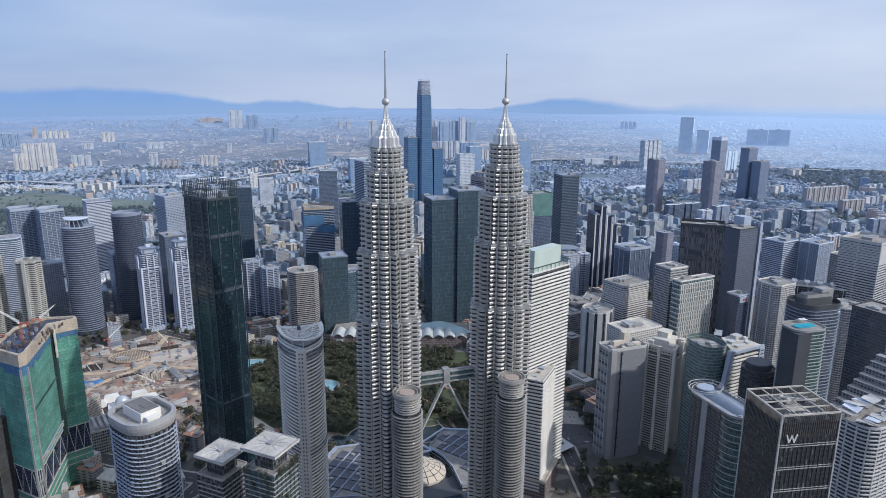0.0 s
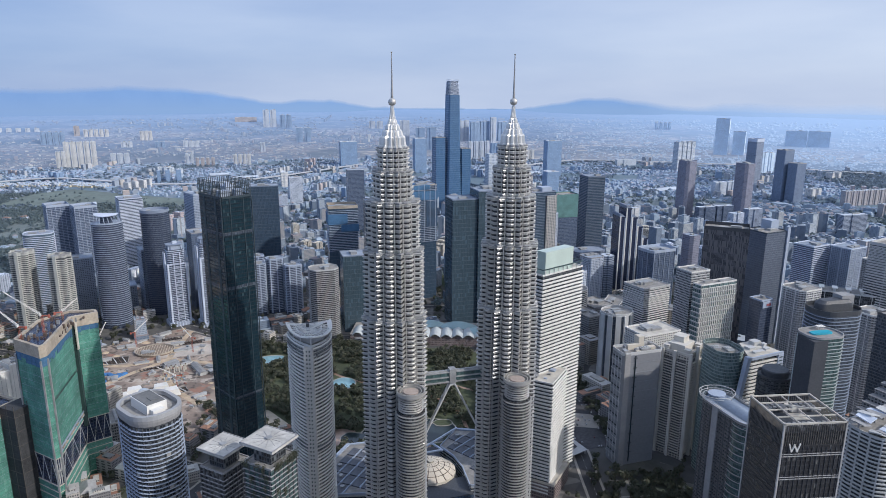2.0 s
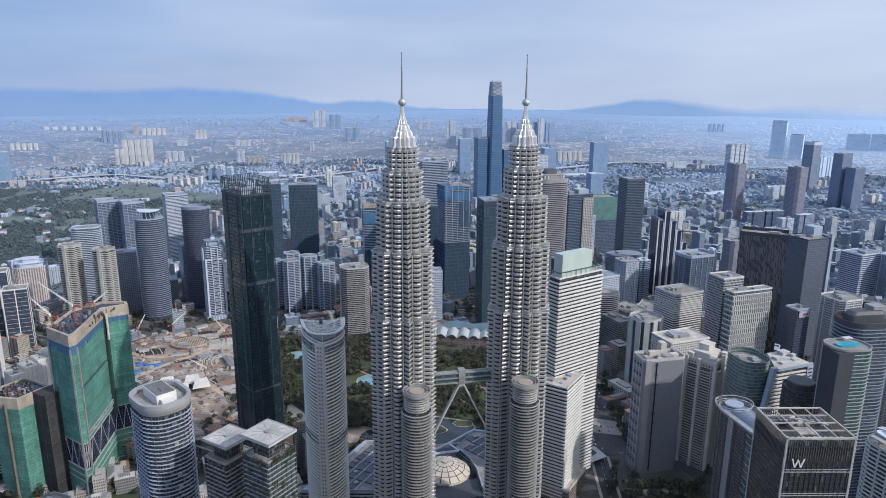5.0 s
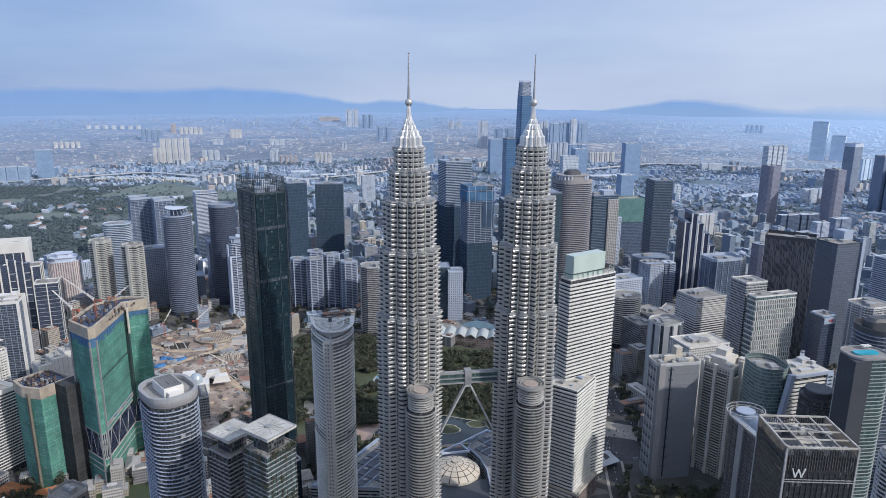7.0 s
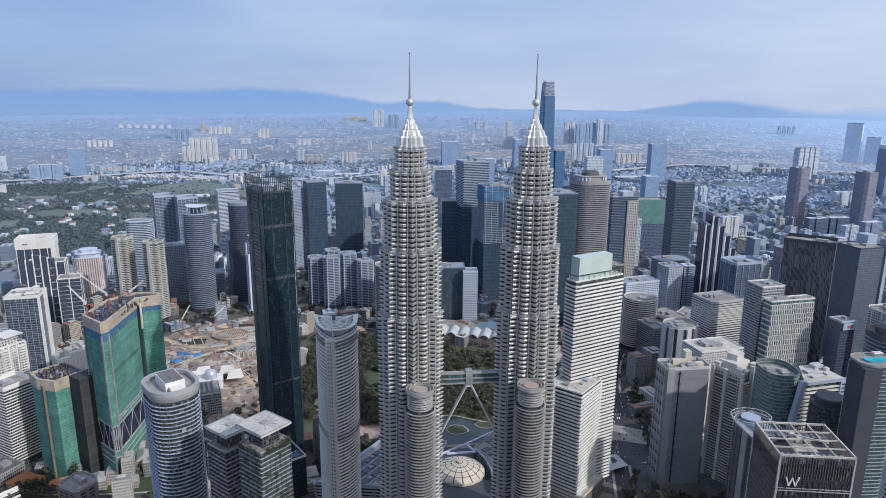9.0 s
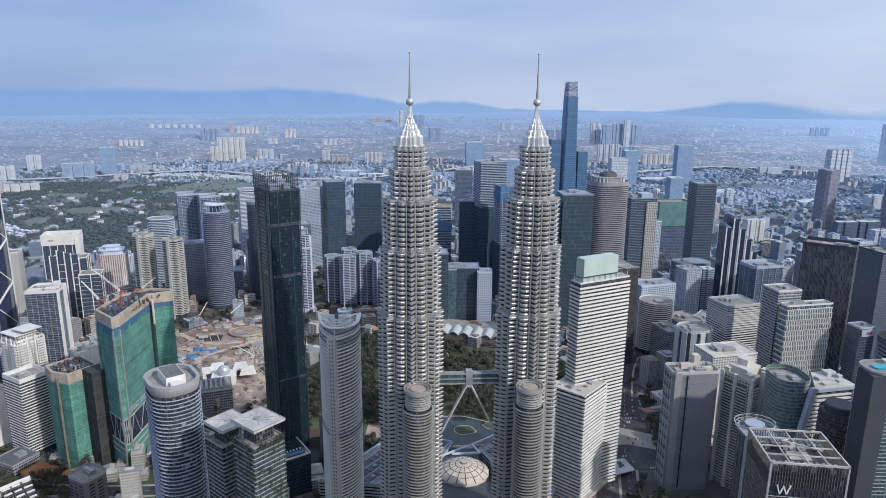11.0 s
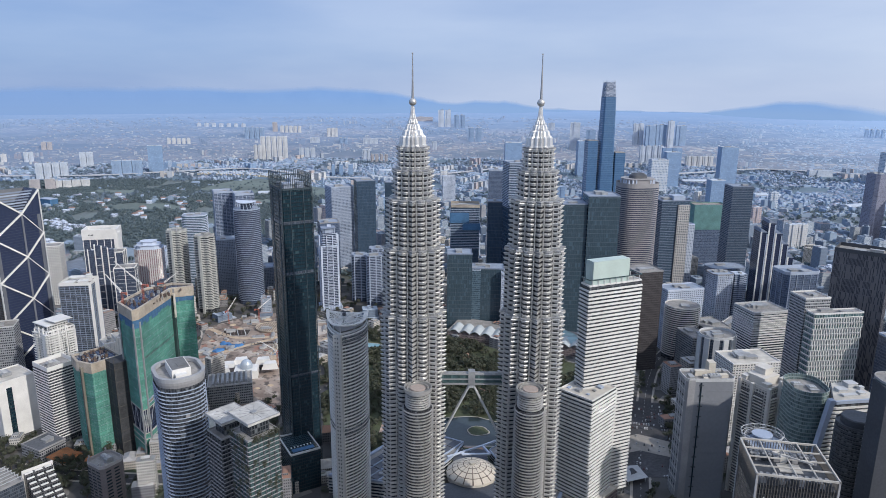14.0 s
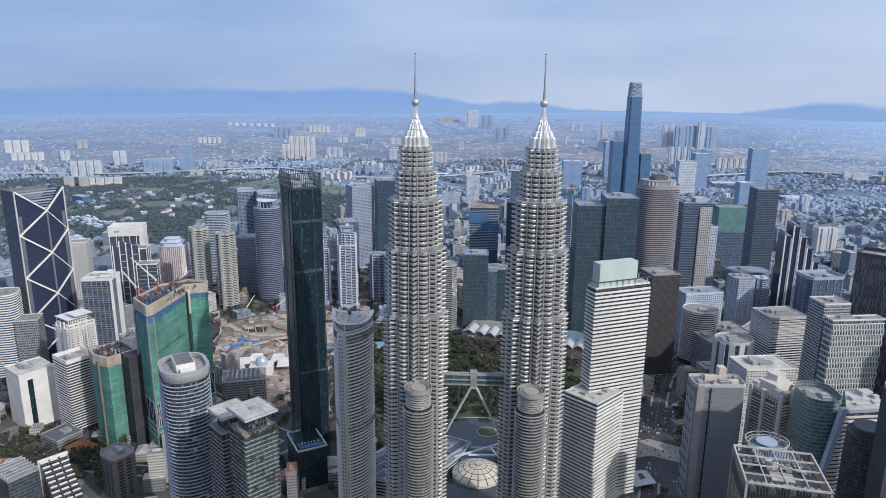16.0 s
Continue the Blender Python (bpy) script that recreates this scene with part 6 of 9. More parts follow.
def lattice_top_tower():
    root = thing("lattice_top_tower", "very tall blue glass skyscraper with a white lattice crown", "skyscraper", pose(247, 2350, 0, 0, 0, 18))
    part("body", Shape().loft([(chamfered(54, 52, 5), 0), (chamfered(47, 46, 5), 200), (chamfered(40, 39, 4), 394)]).mesh("body", TALL_BLUE), root)
    part("crown_core", Shape().loft([(chamfered(38, 37, 4), 394), (chamfered(32, 31, 4), 440)]).mesh("crown_core", MID_STRIPE), root)
    a, b = chamfered(40, 39, 4), chamfered(33.5, 32.5, 4)
    for i in range(8):
        p, q = Vector((*a[i], 394)), Vector((*a[(i + 1) % 8], 394))
        s, t = Vector((*b[i], 445)), Vector((*b[(i + 1) % 8], 445))
        for k in range(4):
            f, g = k / 4, (k + 1) / 4
            l0, l1, r0, r1 = p.lerp(s, f), p.lerp(s, g), q.lerp(t, f), q.lerp(t, g)
            part("lattice", Shape().beam(l0, r1, 1.0).beam(r0, l1, 1.0).beam(l1, r1, 1.0).mesh("lattice", COOL_WHITE), root)
    for px, py, hh in ((-48, -10, 250), (44, 12, 210)):
        tower("tall_neighbour_block", "blue-grey glass block beside a far taller tower", "office tower", 247 + px, 2350 + py, 18, rect(34, 40), hh, TALL_BLUE, 3.8, None, plant=1)


lattice_top_tower()
# more towers near the right-hand streets
tower("brown_office_tower", "plain dark brown office tower", "office tower", 266, 1030, 24, rect(44, 40), 158, facade("dark_brown_curtain_wall", (0.085, 0.078, 0.08), (0.06, 0.056, 0.06), 1.8, 3.7, 0.3, 0.12, 0.08, 0.0, 0.5, 0.25, vary=0.3), 3.7, None, plant=2, trim=GREY)
tower("white_hotel_block", "broad white hotel with rows of square windows", "hotel", 338, 1130, 24, rect(66, 34), 104, MID_WHITE, 3.5, None, plant=3, trim=COOL_WHITE, deck=COOL_ROOF)
tower("round_banded_block", "round white-banded hotel block standing before a taller wing", "hotel", 336, 1082, 0, ellipse(27, 24, 30), 88, DIM_GLASS, 3.5, WHITE, 0.8, 1.5, plant=1, trim=WHITE)
tower("flat_grey_block", "squat grey block with a flat roof", "office block", 380, 1090, 24, rect(44, 50), 58, GREY_OFFICE, 3.6, None, plant=3)
tower("flat_grey_block", "grey office block beside a round white hotel", "office block", 345, 1015, 24, rect(30, 44), 66, GREY_OFFICE, 3.6, None, plant=2)
tower("low_slab_block", "long low pale office slab", "office block", 420, 1110, -30, rect(30, 76), 52, STRIPE_OFFICE, 3.6, None, plant=3, trim=PALE)
tower("balcony_tower", "dark apartment tower with white balcony corners", "apartment tower", 596, 848, 20, chamfered(42, 38, 6), 156, GREY_FLATS, 3.3, PALE, 0.6, 0.7, plant=3, trim=WHITE, fins=10, fin=WHITE)
sl = tower("roof_terrace_slab", "long dark slab tower with white roof pavilions", "apartment tower", 690, 868, -32, rect(104, 28), 140, DIM_GLASS, 3.4, None, plant=0, trim=PALE, fins=18, fin=PALE)
for i in range(6):
    part("roof_pavilion", Shape().box(-42 + i * 17, 0, 140.2, 3, 14, 4).box(-42 + i * 17, 0, 144.2, 7, 16, 0.6).mesh("roof_pavilion", WHITE), sl)
tower("balcony_tower", "white and grey apartment tower with a tiered roof", "apartment tower", 640, 764, 20, chamfered(40, 36, 6), 148, GREY_FLATS, 3.3, PALE, 0.6, 0.7, plant=3, trim=WHITE, fins=10, fin=WHITE)
hx = tower("badge_tower", "tall pale office tower with a dark badge near its top", "office tower", 735, 850, 28, rect(62, 54), 214, STRIPE_OFFICE, 3.8, PALE, 0.3, 0.8, plant=2, trim=PALE, parapet=4, fins=8, fin=PALE)
part("badge", Shape().loft([([(p[0], p[1]) for p in ellipse(7, 7, 6)], 0), (ellipse(6, 6, 6), 0.6)]).mesh("badge", DARK), hx, pose(0, -27.4, 200, 90, 0, 0))
part("badge_panel", Shape().box(0, -27.0, 186, 60, 0.8, 27).mesh("badge_panel", PALE), hx)
tower("office_slab", "blue-grey office slab with white corner piers", "office tower", 822, 1172, 24, rect(48, 40), 138, MID_STRIPE, 3.7, COOL_WHITE, 0.4, 0.9, plant=2, trim=COOL_WHITE, deck=COOL_ROOF)
tower("office_slab", "pale office tower with white upright edges", "office tower", 880, 1150, 24, rect(50, 40), 138, MID_FLATS, 3.7, None, plant=2, trim=COOL_WHITE, fins=10, fin=COOL_WHITE, deck=COOL_ROOF)
tower("office_slab", "grey residential tower with rows of small windows", "apartment tower", 872, 1052, 24, rect(46, 40), 138, GREY_FLATS, 3.4, None, plant=2, trim=WHITE)
tower("dark_edge_tower", "dark blue glass tower with a flat top", "office tower", 606, 668, 20, rect(40, 44), 176, SLATE_GLASS, 3.8, None, plant=2, trim=DARK)
wr = tower("white_angular_tower", "white apartment tower under jagged white roof planes", "apartment tower", 396, 432, 20, rounded(46, 36, 12), 176, DIM_GLASS, 3.3, PALE, 1.0, 1.2, plant=0, trim=PALE, deck=ROOF, fins=18, fin=PALE, fin_out=0.9, fin_w=1.0)
rng = random.Random(19)
for i in range(14):
    lx, ly = -20 + (i % 7) * 6.4 + rng.uniform(-1, 1), (-9 if i < 7 else 7) + rng.uniform(-2, 2)
    w, d, z = rng.uniform(6, 10), rng.uniform(9, 14), 178 + (4.5 if i > 6 else 0) + rng.uniform(0, 3)
    top = [(lx - w / 2, ly - d / 2, z + rng.uniform(-1.5, 2.5)), (lx + w / 2, ly - d / 2 + rng.uniform(-2, 2), z + rng.uniform(-1.5, 2.5))]
    top += [(lx + w / 2 + rng.uniform(-3, 1), ly + d / 2, z), (lx - w / 2, ly + d / 2 + rng.uniform(-3, 1), z + 0.4)]
    s = Shape()
    s.face(top[:3])
    s.face([top[0], top[2], top[3]])
    s.face([(x, y, q - 0.8) for x, y, q in reversed(top)])
    for k in range(4):
        p, q = top[k], top[(k + 1) % 4]
        s.face([(p[0], p[1], p[2] - 0.8), (q[0], q[1], q[2] - 0.8), q, p])
    part("roof_plane", s.mesh("roof_plane", (PALE, GREY, COOL_WHITE)[i % 3]), wr)
    part("roof_prop", Shape().box(lx, ly, 176, 1.0, 1.0, z - 177.4).mesh("roof_prop", GREY), wr)
stp = thing("stepped_apartments", "grey stepped apartment block with terraces and a roof pool", "apartment tower", pose(508, 556, 0, 0, 0, 20))
KEEP.append((508, 556, 50))
for i in range(10):
    part("terrace_block", Shape().box(-32 + i * 7, 0, 0, 7, 44 - 1.6 * i, 108 + 5.6 * i).mesh("terrace_block", GREY_FLATS), stp)
    part("terrace_rim", Shape().box(-32 + i * 7, 0, 108 + 5.6 * i, 7.3, 44.6 - 1.6 * i, 1.0).mesh("terrace_rim", GREY), stp)
part("terrace_pool", Shape().box(-32, -6, 109.0, 5, 12, 0.5).mesh("terrace_pool", POOL), stp)
vt = tower("rail_top_tower", "long grey residential tower with a railed curved roof deck", "apartment tower", 321, 508, 12, rounded(29, 64, 13, 8), 154, BRONZE, 3.3, DARK, 0.5, 0.6, plant=0, trim=GREY, deck=COOL_ROOF, fins=26, fin=DARK, fin_out=0.5)
part("glass_bow", Shape().prism([(x, y - 20) for x, y in ellipse(15.4, 15, 28)], 0, 152).mesh("glass_bow", TEAL_GLASS), vt)
for i in range(24):
    part("bow_band", Shape().ring([(x, y - 20) for x, y in ellipse(15.9, 15.5, 28)], [(x, y - 20) for x, y in ellipse(15.2, 14.8, 28)], 8 + i * 6.2, 8.6 + i * 6.2).mesh("bow_band", GREY), vt)
part("stair_wall", Shape().box(-13.6, 6, 0, 4, 7, 156).mesh("stair_wall", GREY), vt)
barrel = Shape()
arc = [(-7.5 + 15 * k / 8, 154.4 + 3.4 * math.sin(math.pi * k / 8)) for k in range(9)]
for (a, za), (b, zb) in zip(arc, arc[1:]):
    barrel.face([(a, -26, za), (b, -26, zb), (b, 24, zb), (a, 24, za)])
barrel.face([(a, -26, z) for a, z in arc][::-1])
barrel.face([(a, 24, z) for a, z in arc])
part("barrel_roof", barrel.mesh("barrel_roof", plain("slate_blue_roof_sheet", (0.20, 0.25, 0.33), 0.7, 0, 0.5, 0.08, 0.2), True), vt)
for q in (0, 1):
    part("roof_rail", Shape().ring([(x, y + 24) for x, y in ellipse(15.5 + q, 13 + q, 32)], [(x, y + 24) for x, y in ellipse(15.0 + q, 12.5 + q, 32)], 157 + q * 2.4, 157.4 + q * 2.4).mesh("roof_rail", PALE), vt)
    part("roof_rail", Shape().ring(grown(rounded(29, 64, 13, 8), 1.0), grown(rounded(29, 64, 13, 8), 0.6), 156 + q * 1.6, 156.3 + q * 1.6).mesh("roof_rail", PALE), vt)
for i in range(12):
    a = radians(30 * i)
    part("rail_post", Shape().beam((14.5 * math.cos(a), 24 + 12 * math.sin(a), 154), (16.3 * math.cos(a), 24 + 13.8 * math.sin(a), 160), 0.4).mesh("rail_post", PALE), vt)
part("roof_dish", Shape().prism([(x, y + 24) for x, y in ellipse(8, 7, 24)], 157.6, 158.6).mesh("roof_dish", COOL_PALE), vt)
tower("teal_roof_block", "pale block with a teal sheet roof", "office block", 352, 535, 20, rect(30, 34), 62, WHITE_FLATS, 3.4, None, plant=0, deck=TEAL_GLASS, trim=PALE)
gn = tower("green_netted_block", "block wrapped in green netting on a building site", "building site", 470, 1690, 12, rect(76, 44), 152, MID_GLASS, 3.6, None, plant=2, trim=RAW)
# green shifted to grey teal, imitating haze at this distance
part("netting", Shape().prism(rect(78, 46), 96, 156, top=False, bottom=False).mesh("netting", plain("haze_greyed_green_netting", (0.12, 0.25, 0.25), 0.85, 0, 0.4, 0.05, 0.25)), gn)
rs = tower("red_sign_tower", "slim dark tower with a white cap and a red sign", "office tower", 543, 855, 20, rect(22, 20), 138, INK_GLASS, 3.7, None, plant=1, trim=COOL_PALE, parapet=2)
part("sign_box", Shape().box(0, -10.8, 128, 18, 1.0, 9).mesh("sign_box", COOL_PALE), rs)
part("red_sign", Shape().box(2, -11.5, 130.5, 8, 0.5, 3.4).mesh("red_sign", plain("red_sign_paint", (0.30, 0.09, 0.11), 0.6)), rs)
tower("white_square_block", "white office block with square windows", "office tower", 385, 1490, 20, rect(44, 30), 142, MID_WHITE, 3.6, None, plant=1, trim=COOL_WHITE, deck=COOL_ROOF)
tower("brown_column_tower", "slim brown stone office tower", "office tower", 640, 1290, 24, chamfered(30, 30, 6), 132, MID_BROWN, 3.6, None, plant=1, trim=MID_BROWN, deck=COOL_ROOF)
tower("drum_low_block", "low rounded grey hall", "office block", 470, 1440, 20, rounded(80, 50, 20), 66, MID_FLATS, 3.7, COOL_GREY, 0.5, 1.0, plant=2, deck=COOL_ROOF)
tower("white_box_tower", "plain white box tower", "office tower", 790, 1420, 20, rect(34, 30), 128, MID_WHITE, 3.6, None, plant=1, trim=COOL_WHITE, deck=COOL_ROOF)
# beyond the park and the site, left
for i, (px, py) in enumerate(((-262, 1250), (-226, 1232), (-196, 1250), (-160, 1236), (-238, 1290))):
    tower("park_apartment_block", "blue-grey apartment block in a group by the trees", "apartment tower", px, py, 20 + 5 * (i % 2), chamfered(30, 26, 5), 96 + 5 * (i % 3), INK_GLASS, 3.3, COOL_PALE, 0.6, 1.1, plant=3, trim=COOL_PALE, fins=8, fin=COOL_PALE, fin_out=0.9, fin_w=2.2, group="park apartment blocks", deck=COOL_ROOF)
tower("grey_banded_hotel", "grey rounded hotel with close floor bands", "hotel", -90, 1108, 15, chamfered(48, 40, 9), 124, DIM_GLASS, 3.4, GREY, 0.6, 1.4, plant=3, trim=PALE)
tower("slim_grey_block", "slim grey block by the park edge", "office tower", -18, 1158, 12, rect(30, 26), 106, MID_TEAL, 3.6, None, plant=1, trim=COOL_PALE, deck=COOL_ROOF)
tower("barrel_roof_block", "dark glass hotel with a barrel roof", "hotel", 8, 1172, 8, rect(58, 36), 108, PARK_GLASS, 3.5, None, plant=2, trim=COOL_GREY, deck=COOL_ROOF)
tower("white_park_tower", "white slim tower beside a dark hotel", "hotel", 48, 1160, 8, rect(26, 28), 104, MID_WHITE, 3.4, None, plant=1, trim=COOL_WHITE, deck=COOL_ROOF)
tower("dark_back_tower", "dark grey tower behind a white apartment tower", "office tower", -345, 1300, 30, rect(40, 40), 150, MID_GLASS, 3.7, None, plant=1, deck=COOL_ROOF)
tower("grey_back_slab", "grey banded slab behind a rounded tower", "apartment tower", -440, 1290, 30, rect(34, 44), 120, MID_FLATS, 3.4, None, plant=2, trim=COOL_PALE, deck=COOL_ROOF)
tower("pale_flat_block", "pale low block by a round tower", "office block", -500, 1290, 25, rect(56, 44), 46, MID_FLATS, 3.6, None, plant=2, trim=COOL_PALE, deck=COOL_ROOF)
tower("boxy_grey_block", "grey office box with a plain top", "office block", -545, 1240, 25, rect(40, 36), 116, MID_FLATS, 3.7, None, plant=1, trim=COOL_PALE, deck=COOL_ROOF)
ph = tower("pink_hotel_block", "white and pink hotel with a stepped roof", "hotel", -735, 1250, 25, chamfered(56, 46, 9), 84, facade("pink_strip_wall", (0.62, 0.60, 0.60), (0.30, 0.20, 0.21), 4.2, 3.5, 0.5, 0.08, 0.04, 0.2), 3.5, None, plant=0, trim=COOL_WHITE, deck=COOL_ROOF)
part("roof_step", Shape().prism(chamfered(44, 36, 8), 84, 91).prism(chamfered(48, 40, 8), 91, 92).prism(chamfered(30, 24, 6), 92, 98).prism(chamfered(33, 27, 6), 98, 99).mesh("roof_step", COOL_WHITE), ph)
tower("dark_slim_tower", "dark slim tower with white edges", "apartment tower", -614, 1012, 25, rect(34, 28), 112, INK_GLASS, 3.5, PALE, 0.5, 0.4, every=2, plant=2, trim=WHITE, fins=7, fin=WHITE, fin_w=1.4)
tower("white_slim_tower", "slim white tower behind a braced skyscraper", "apartment tower", -840, 1100, 25, rect(34, 30), 118, WHITE_FLATS, 3.4, None, plant=1, trim=WHITE)
tower("blue_stripe_block", "curved block with blue and white floor stripes", "office tower", -665, 752, 30, rounded(50, 44, 14), 130, BLUE_GLASS, 3.6, WHITE, 0.6, 1.5, plant=1, trim=WHITE)
tower("grey_step_block", "grey block with a stepped side", "office tower", -628, 762, 30, rect(30, 30), 92, GREY_OFFICE, 3.5, None, plant=1, trim=PALE)
tower("white_low_block", "low white block with a flat roof", "office block", -590, 720, -10, rect(50, 36), 34, WHITE_FLATS, 3.5, None, plant=2, trim=WHITE)
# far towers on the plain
# far walls take distance haze into their colours: pale, bluish, weak contrast
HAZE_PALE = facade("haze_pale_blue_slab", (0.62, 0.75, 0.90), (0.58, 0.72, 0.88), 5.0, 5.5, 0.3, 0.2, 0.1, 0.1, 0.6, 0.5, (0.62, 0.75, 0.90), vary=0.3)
FAR_WHITE = facade("far_hazed_white_flats", (0.58, 0.63, 0.70), (0.26, 0.34, 0.46), 6.0, 6.5, 0.4, 0.3, 0.15, 0.2, bright=(0.45, 0.52, 0.62))
FAR_BLUE = facade("far_hazed_blue_glass", (0.25, 0.36, 0.53), (0.205, 0.315, 0.485), 6.0, 6.5, 0.3, 0.2, 0.1, 0.1, 0.6, 0.3, (0.32, 0.41, 0.53), vary=0.4)
FAR_CREAM = facade("far_hazed_cream_flats", (0.74, 0.73, 0.72), (0.42, 0.46, 0.53), 6.0, 6.5, 0.4, 0.3, 0.15, 0.2, bright=(0.5, 0.52, 0.55))
FAR_PINK = facade("far_hazed_pink_flats", (0.55, 0.46, 0.46), (0.28, 0.31, 0.40), 6.0, 6.5, 0.4, 0.3, 0.15, 0.2, bright=(0.5, 0.46, 0.46))
FAR_ROOF = plain("far_hazed_pale_roof", (0.50, 0.56, 0.65), 0.9, 0, 0.2, 0.03, 0.15)
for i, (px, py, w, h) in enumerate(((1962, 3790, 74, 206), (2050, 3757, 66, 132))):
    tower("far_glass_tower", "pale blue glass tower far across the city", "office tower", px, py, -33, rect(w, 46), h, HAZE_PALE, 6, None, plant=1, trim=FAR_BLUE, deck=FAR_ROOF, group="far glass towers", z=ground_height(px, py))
# slate glass paled and blued to imitate haze
PALE_SLATE = facade("haze_tinted_slate_glass", (0.199, 0.255, 0.358), (0.162, 0.214, 0.314), 3.0, 3.8, 0.2, 0.2, 0.1, 0.1, 0.5, 0.25, (0.228, 0.286, 0.381), vary=0.5)
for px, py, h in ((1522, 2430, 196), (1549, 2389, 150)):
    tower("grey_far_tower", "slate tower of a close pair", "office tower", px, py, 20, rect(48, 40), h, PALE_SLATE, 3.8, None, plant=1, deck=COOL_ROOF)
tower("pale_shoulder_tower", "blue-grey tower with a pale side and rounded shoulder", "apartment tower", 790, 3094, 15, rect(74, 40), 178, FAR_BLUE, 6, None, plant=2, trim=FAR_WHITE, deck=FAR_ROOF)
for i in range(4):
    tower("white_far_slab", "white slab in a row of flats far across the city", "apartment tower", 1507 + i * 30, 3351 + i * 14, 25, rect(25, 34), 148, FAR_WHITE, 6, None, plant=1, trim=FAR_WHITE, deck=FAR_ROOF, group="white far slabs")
# farthest rows: thicker haze painted into walls and windows alike
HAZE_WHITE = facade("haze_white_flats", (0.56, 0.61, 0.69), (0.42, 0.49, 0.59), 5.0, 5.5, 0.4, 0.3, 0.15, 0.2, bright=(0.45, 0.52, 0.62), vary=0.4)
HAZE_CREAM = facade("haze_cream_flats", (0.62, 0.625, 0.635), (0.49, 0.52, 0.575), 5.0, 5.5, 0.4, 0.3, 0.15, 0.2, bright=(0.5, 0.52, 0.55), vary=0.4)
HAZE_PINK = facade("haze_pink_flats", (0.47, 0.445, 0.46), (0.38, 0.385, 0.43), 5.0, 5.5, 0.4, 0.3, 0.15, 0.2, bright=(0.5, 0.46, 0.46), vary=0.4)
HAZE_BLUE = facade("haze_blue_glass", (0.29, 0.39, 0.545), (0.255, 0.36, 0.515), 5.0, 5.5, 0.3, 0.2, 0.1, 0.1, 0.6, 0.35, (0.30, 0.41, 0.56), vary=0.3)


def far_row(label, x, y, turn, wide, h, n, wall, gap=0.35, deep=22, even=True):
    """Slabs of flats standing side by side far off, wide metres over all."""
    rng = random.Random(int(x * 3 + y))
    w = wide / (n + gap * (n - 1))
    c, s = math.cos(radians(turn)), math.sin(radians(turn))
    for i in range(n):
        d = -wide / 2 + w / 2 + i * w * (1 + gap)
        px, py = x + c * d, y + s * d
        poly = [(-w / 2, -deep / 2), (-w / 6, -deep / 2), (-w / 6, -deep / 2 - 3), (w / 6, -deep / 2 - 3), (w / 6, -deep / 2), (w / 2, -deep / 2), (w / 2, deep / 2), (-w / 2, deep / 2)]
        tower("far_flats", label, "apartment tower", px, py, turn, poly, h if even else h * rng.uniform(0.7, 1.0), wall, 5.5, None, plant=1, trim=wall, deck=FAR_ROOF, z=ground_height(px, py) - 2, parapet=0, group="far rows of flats")


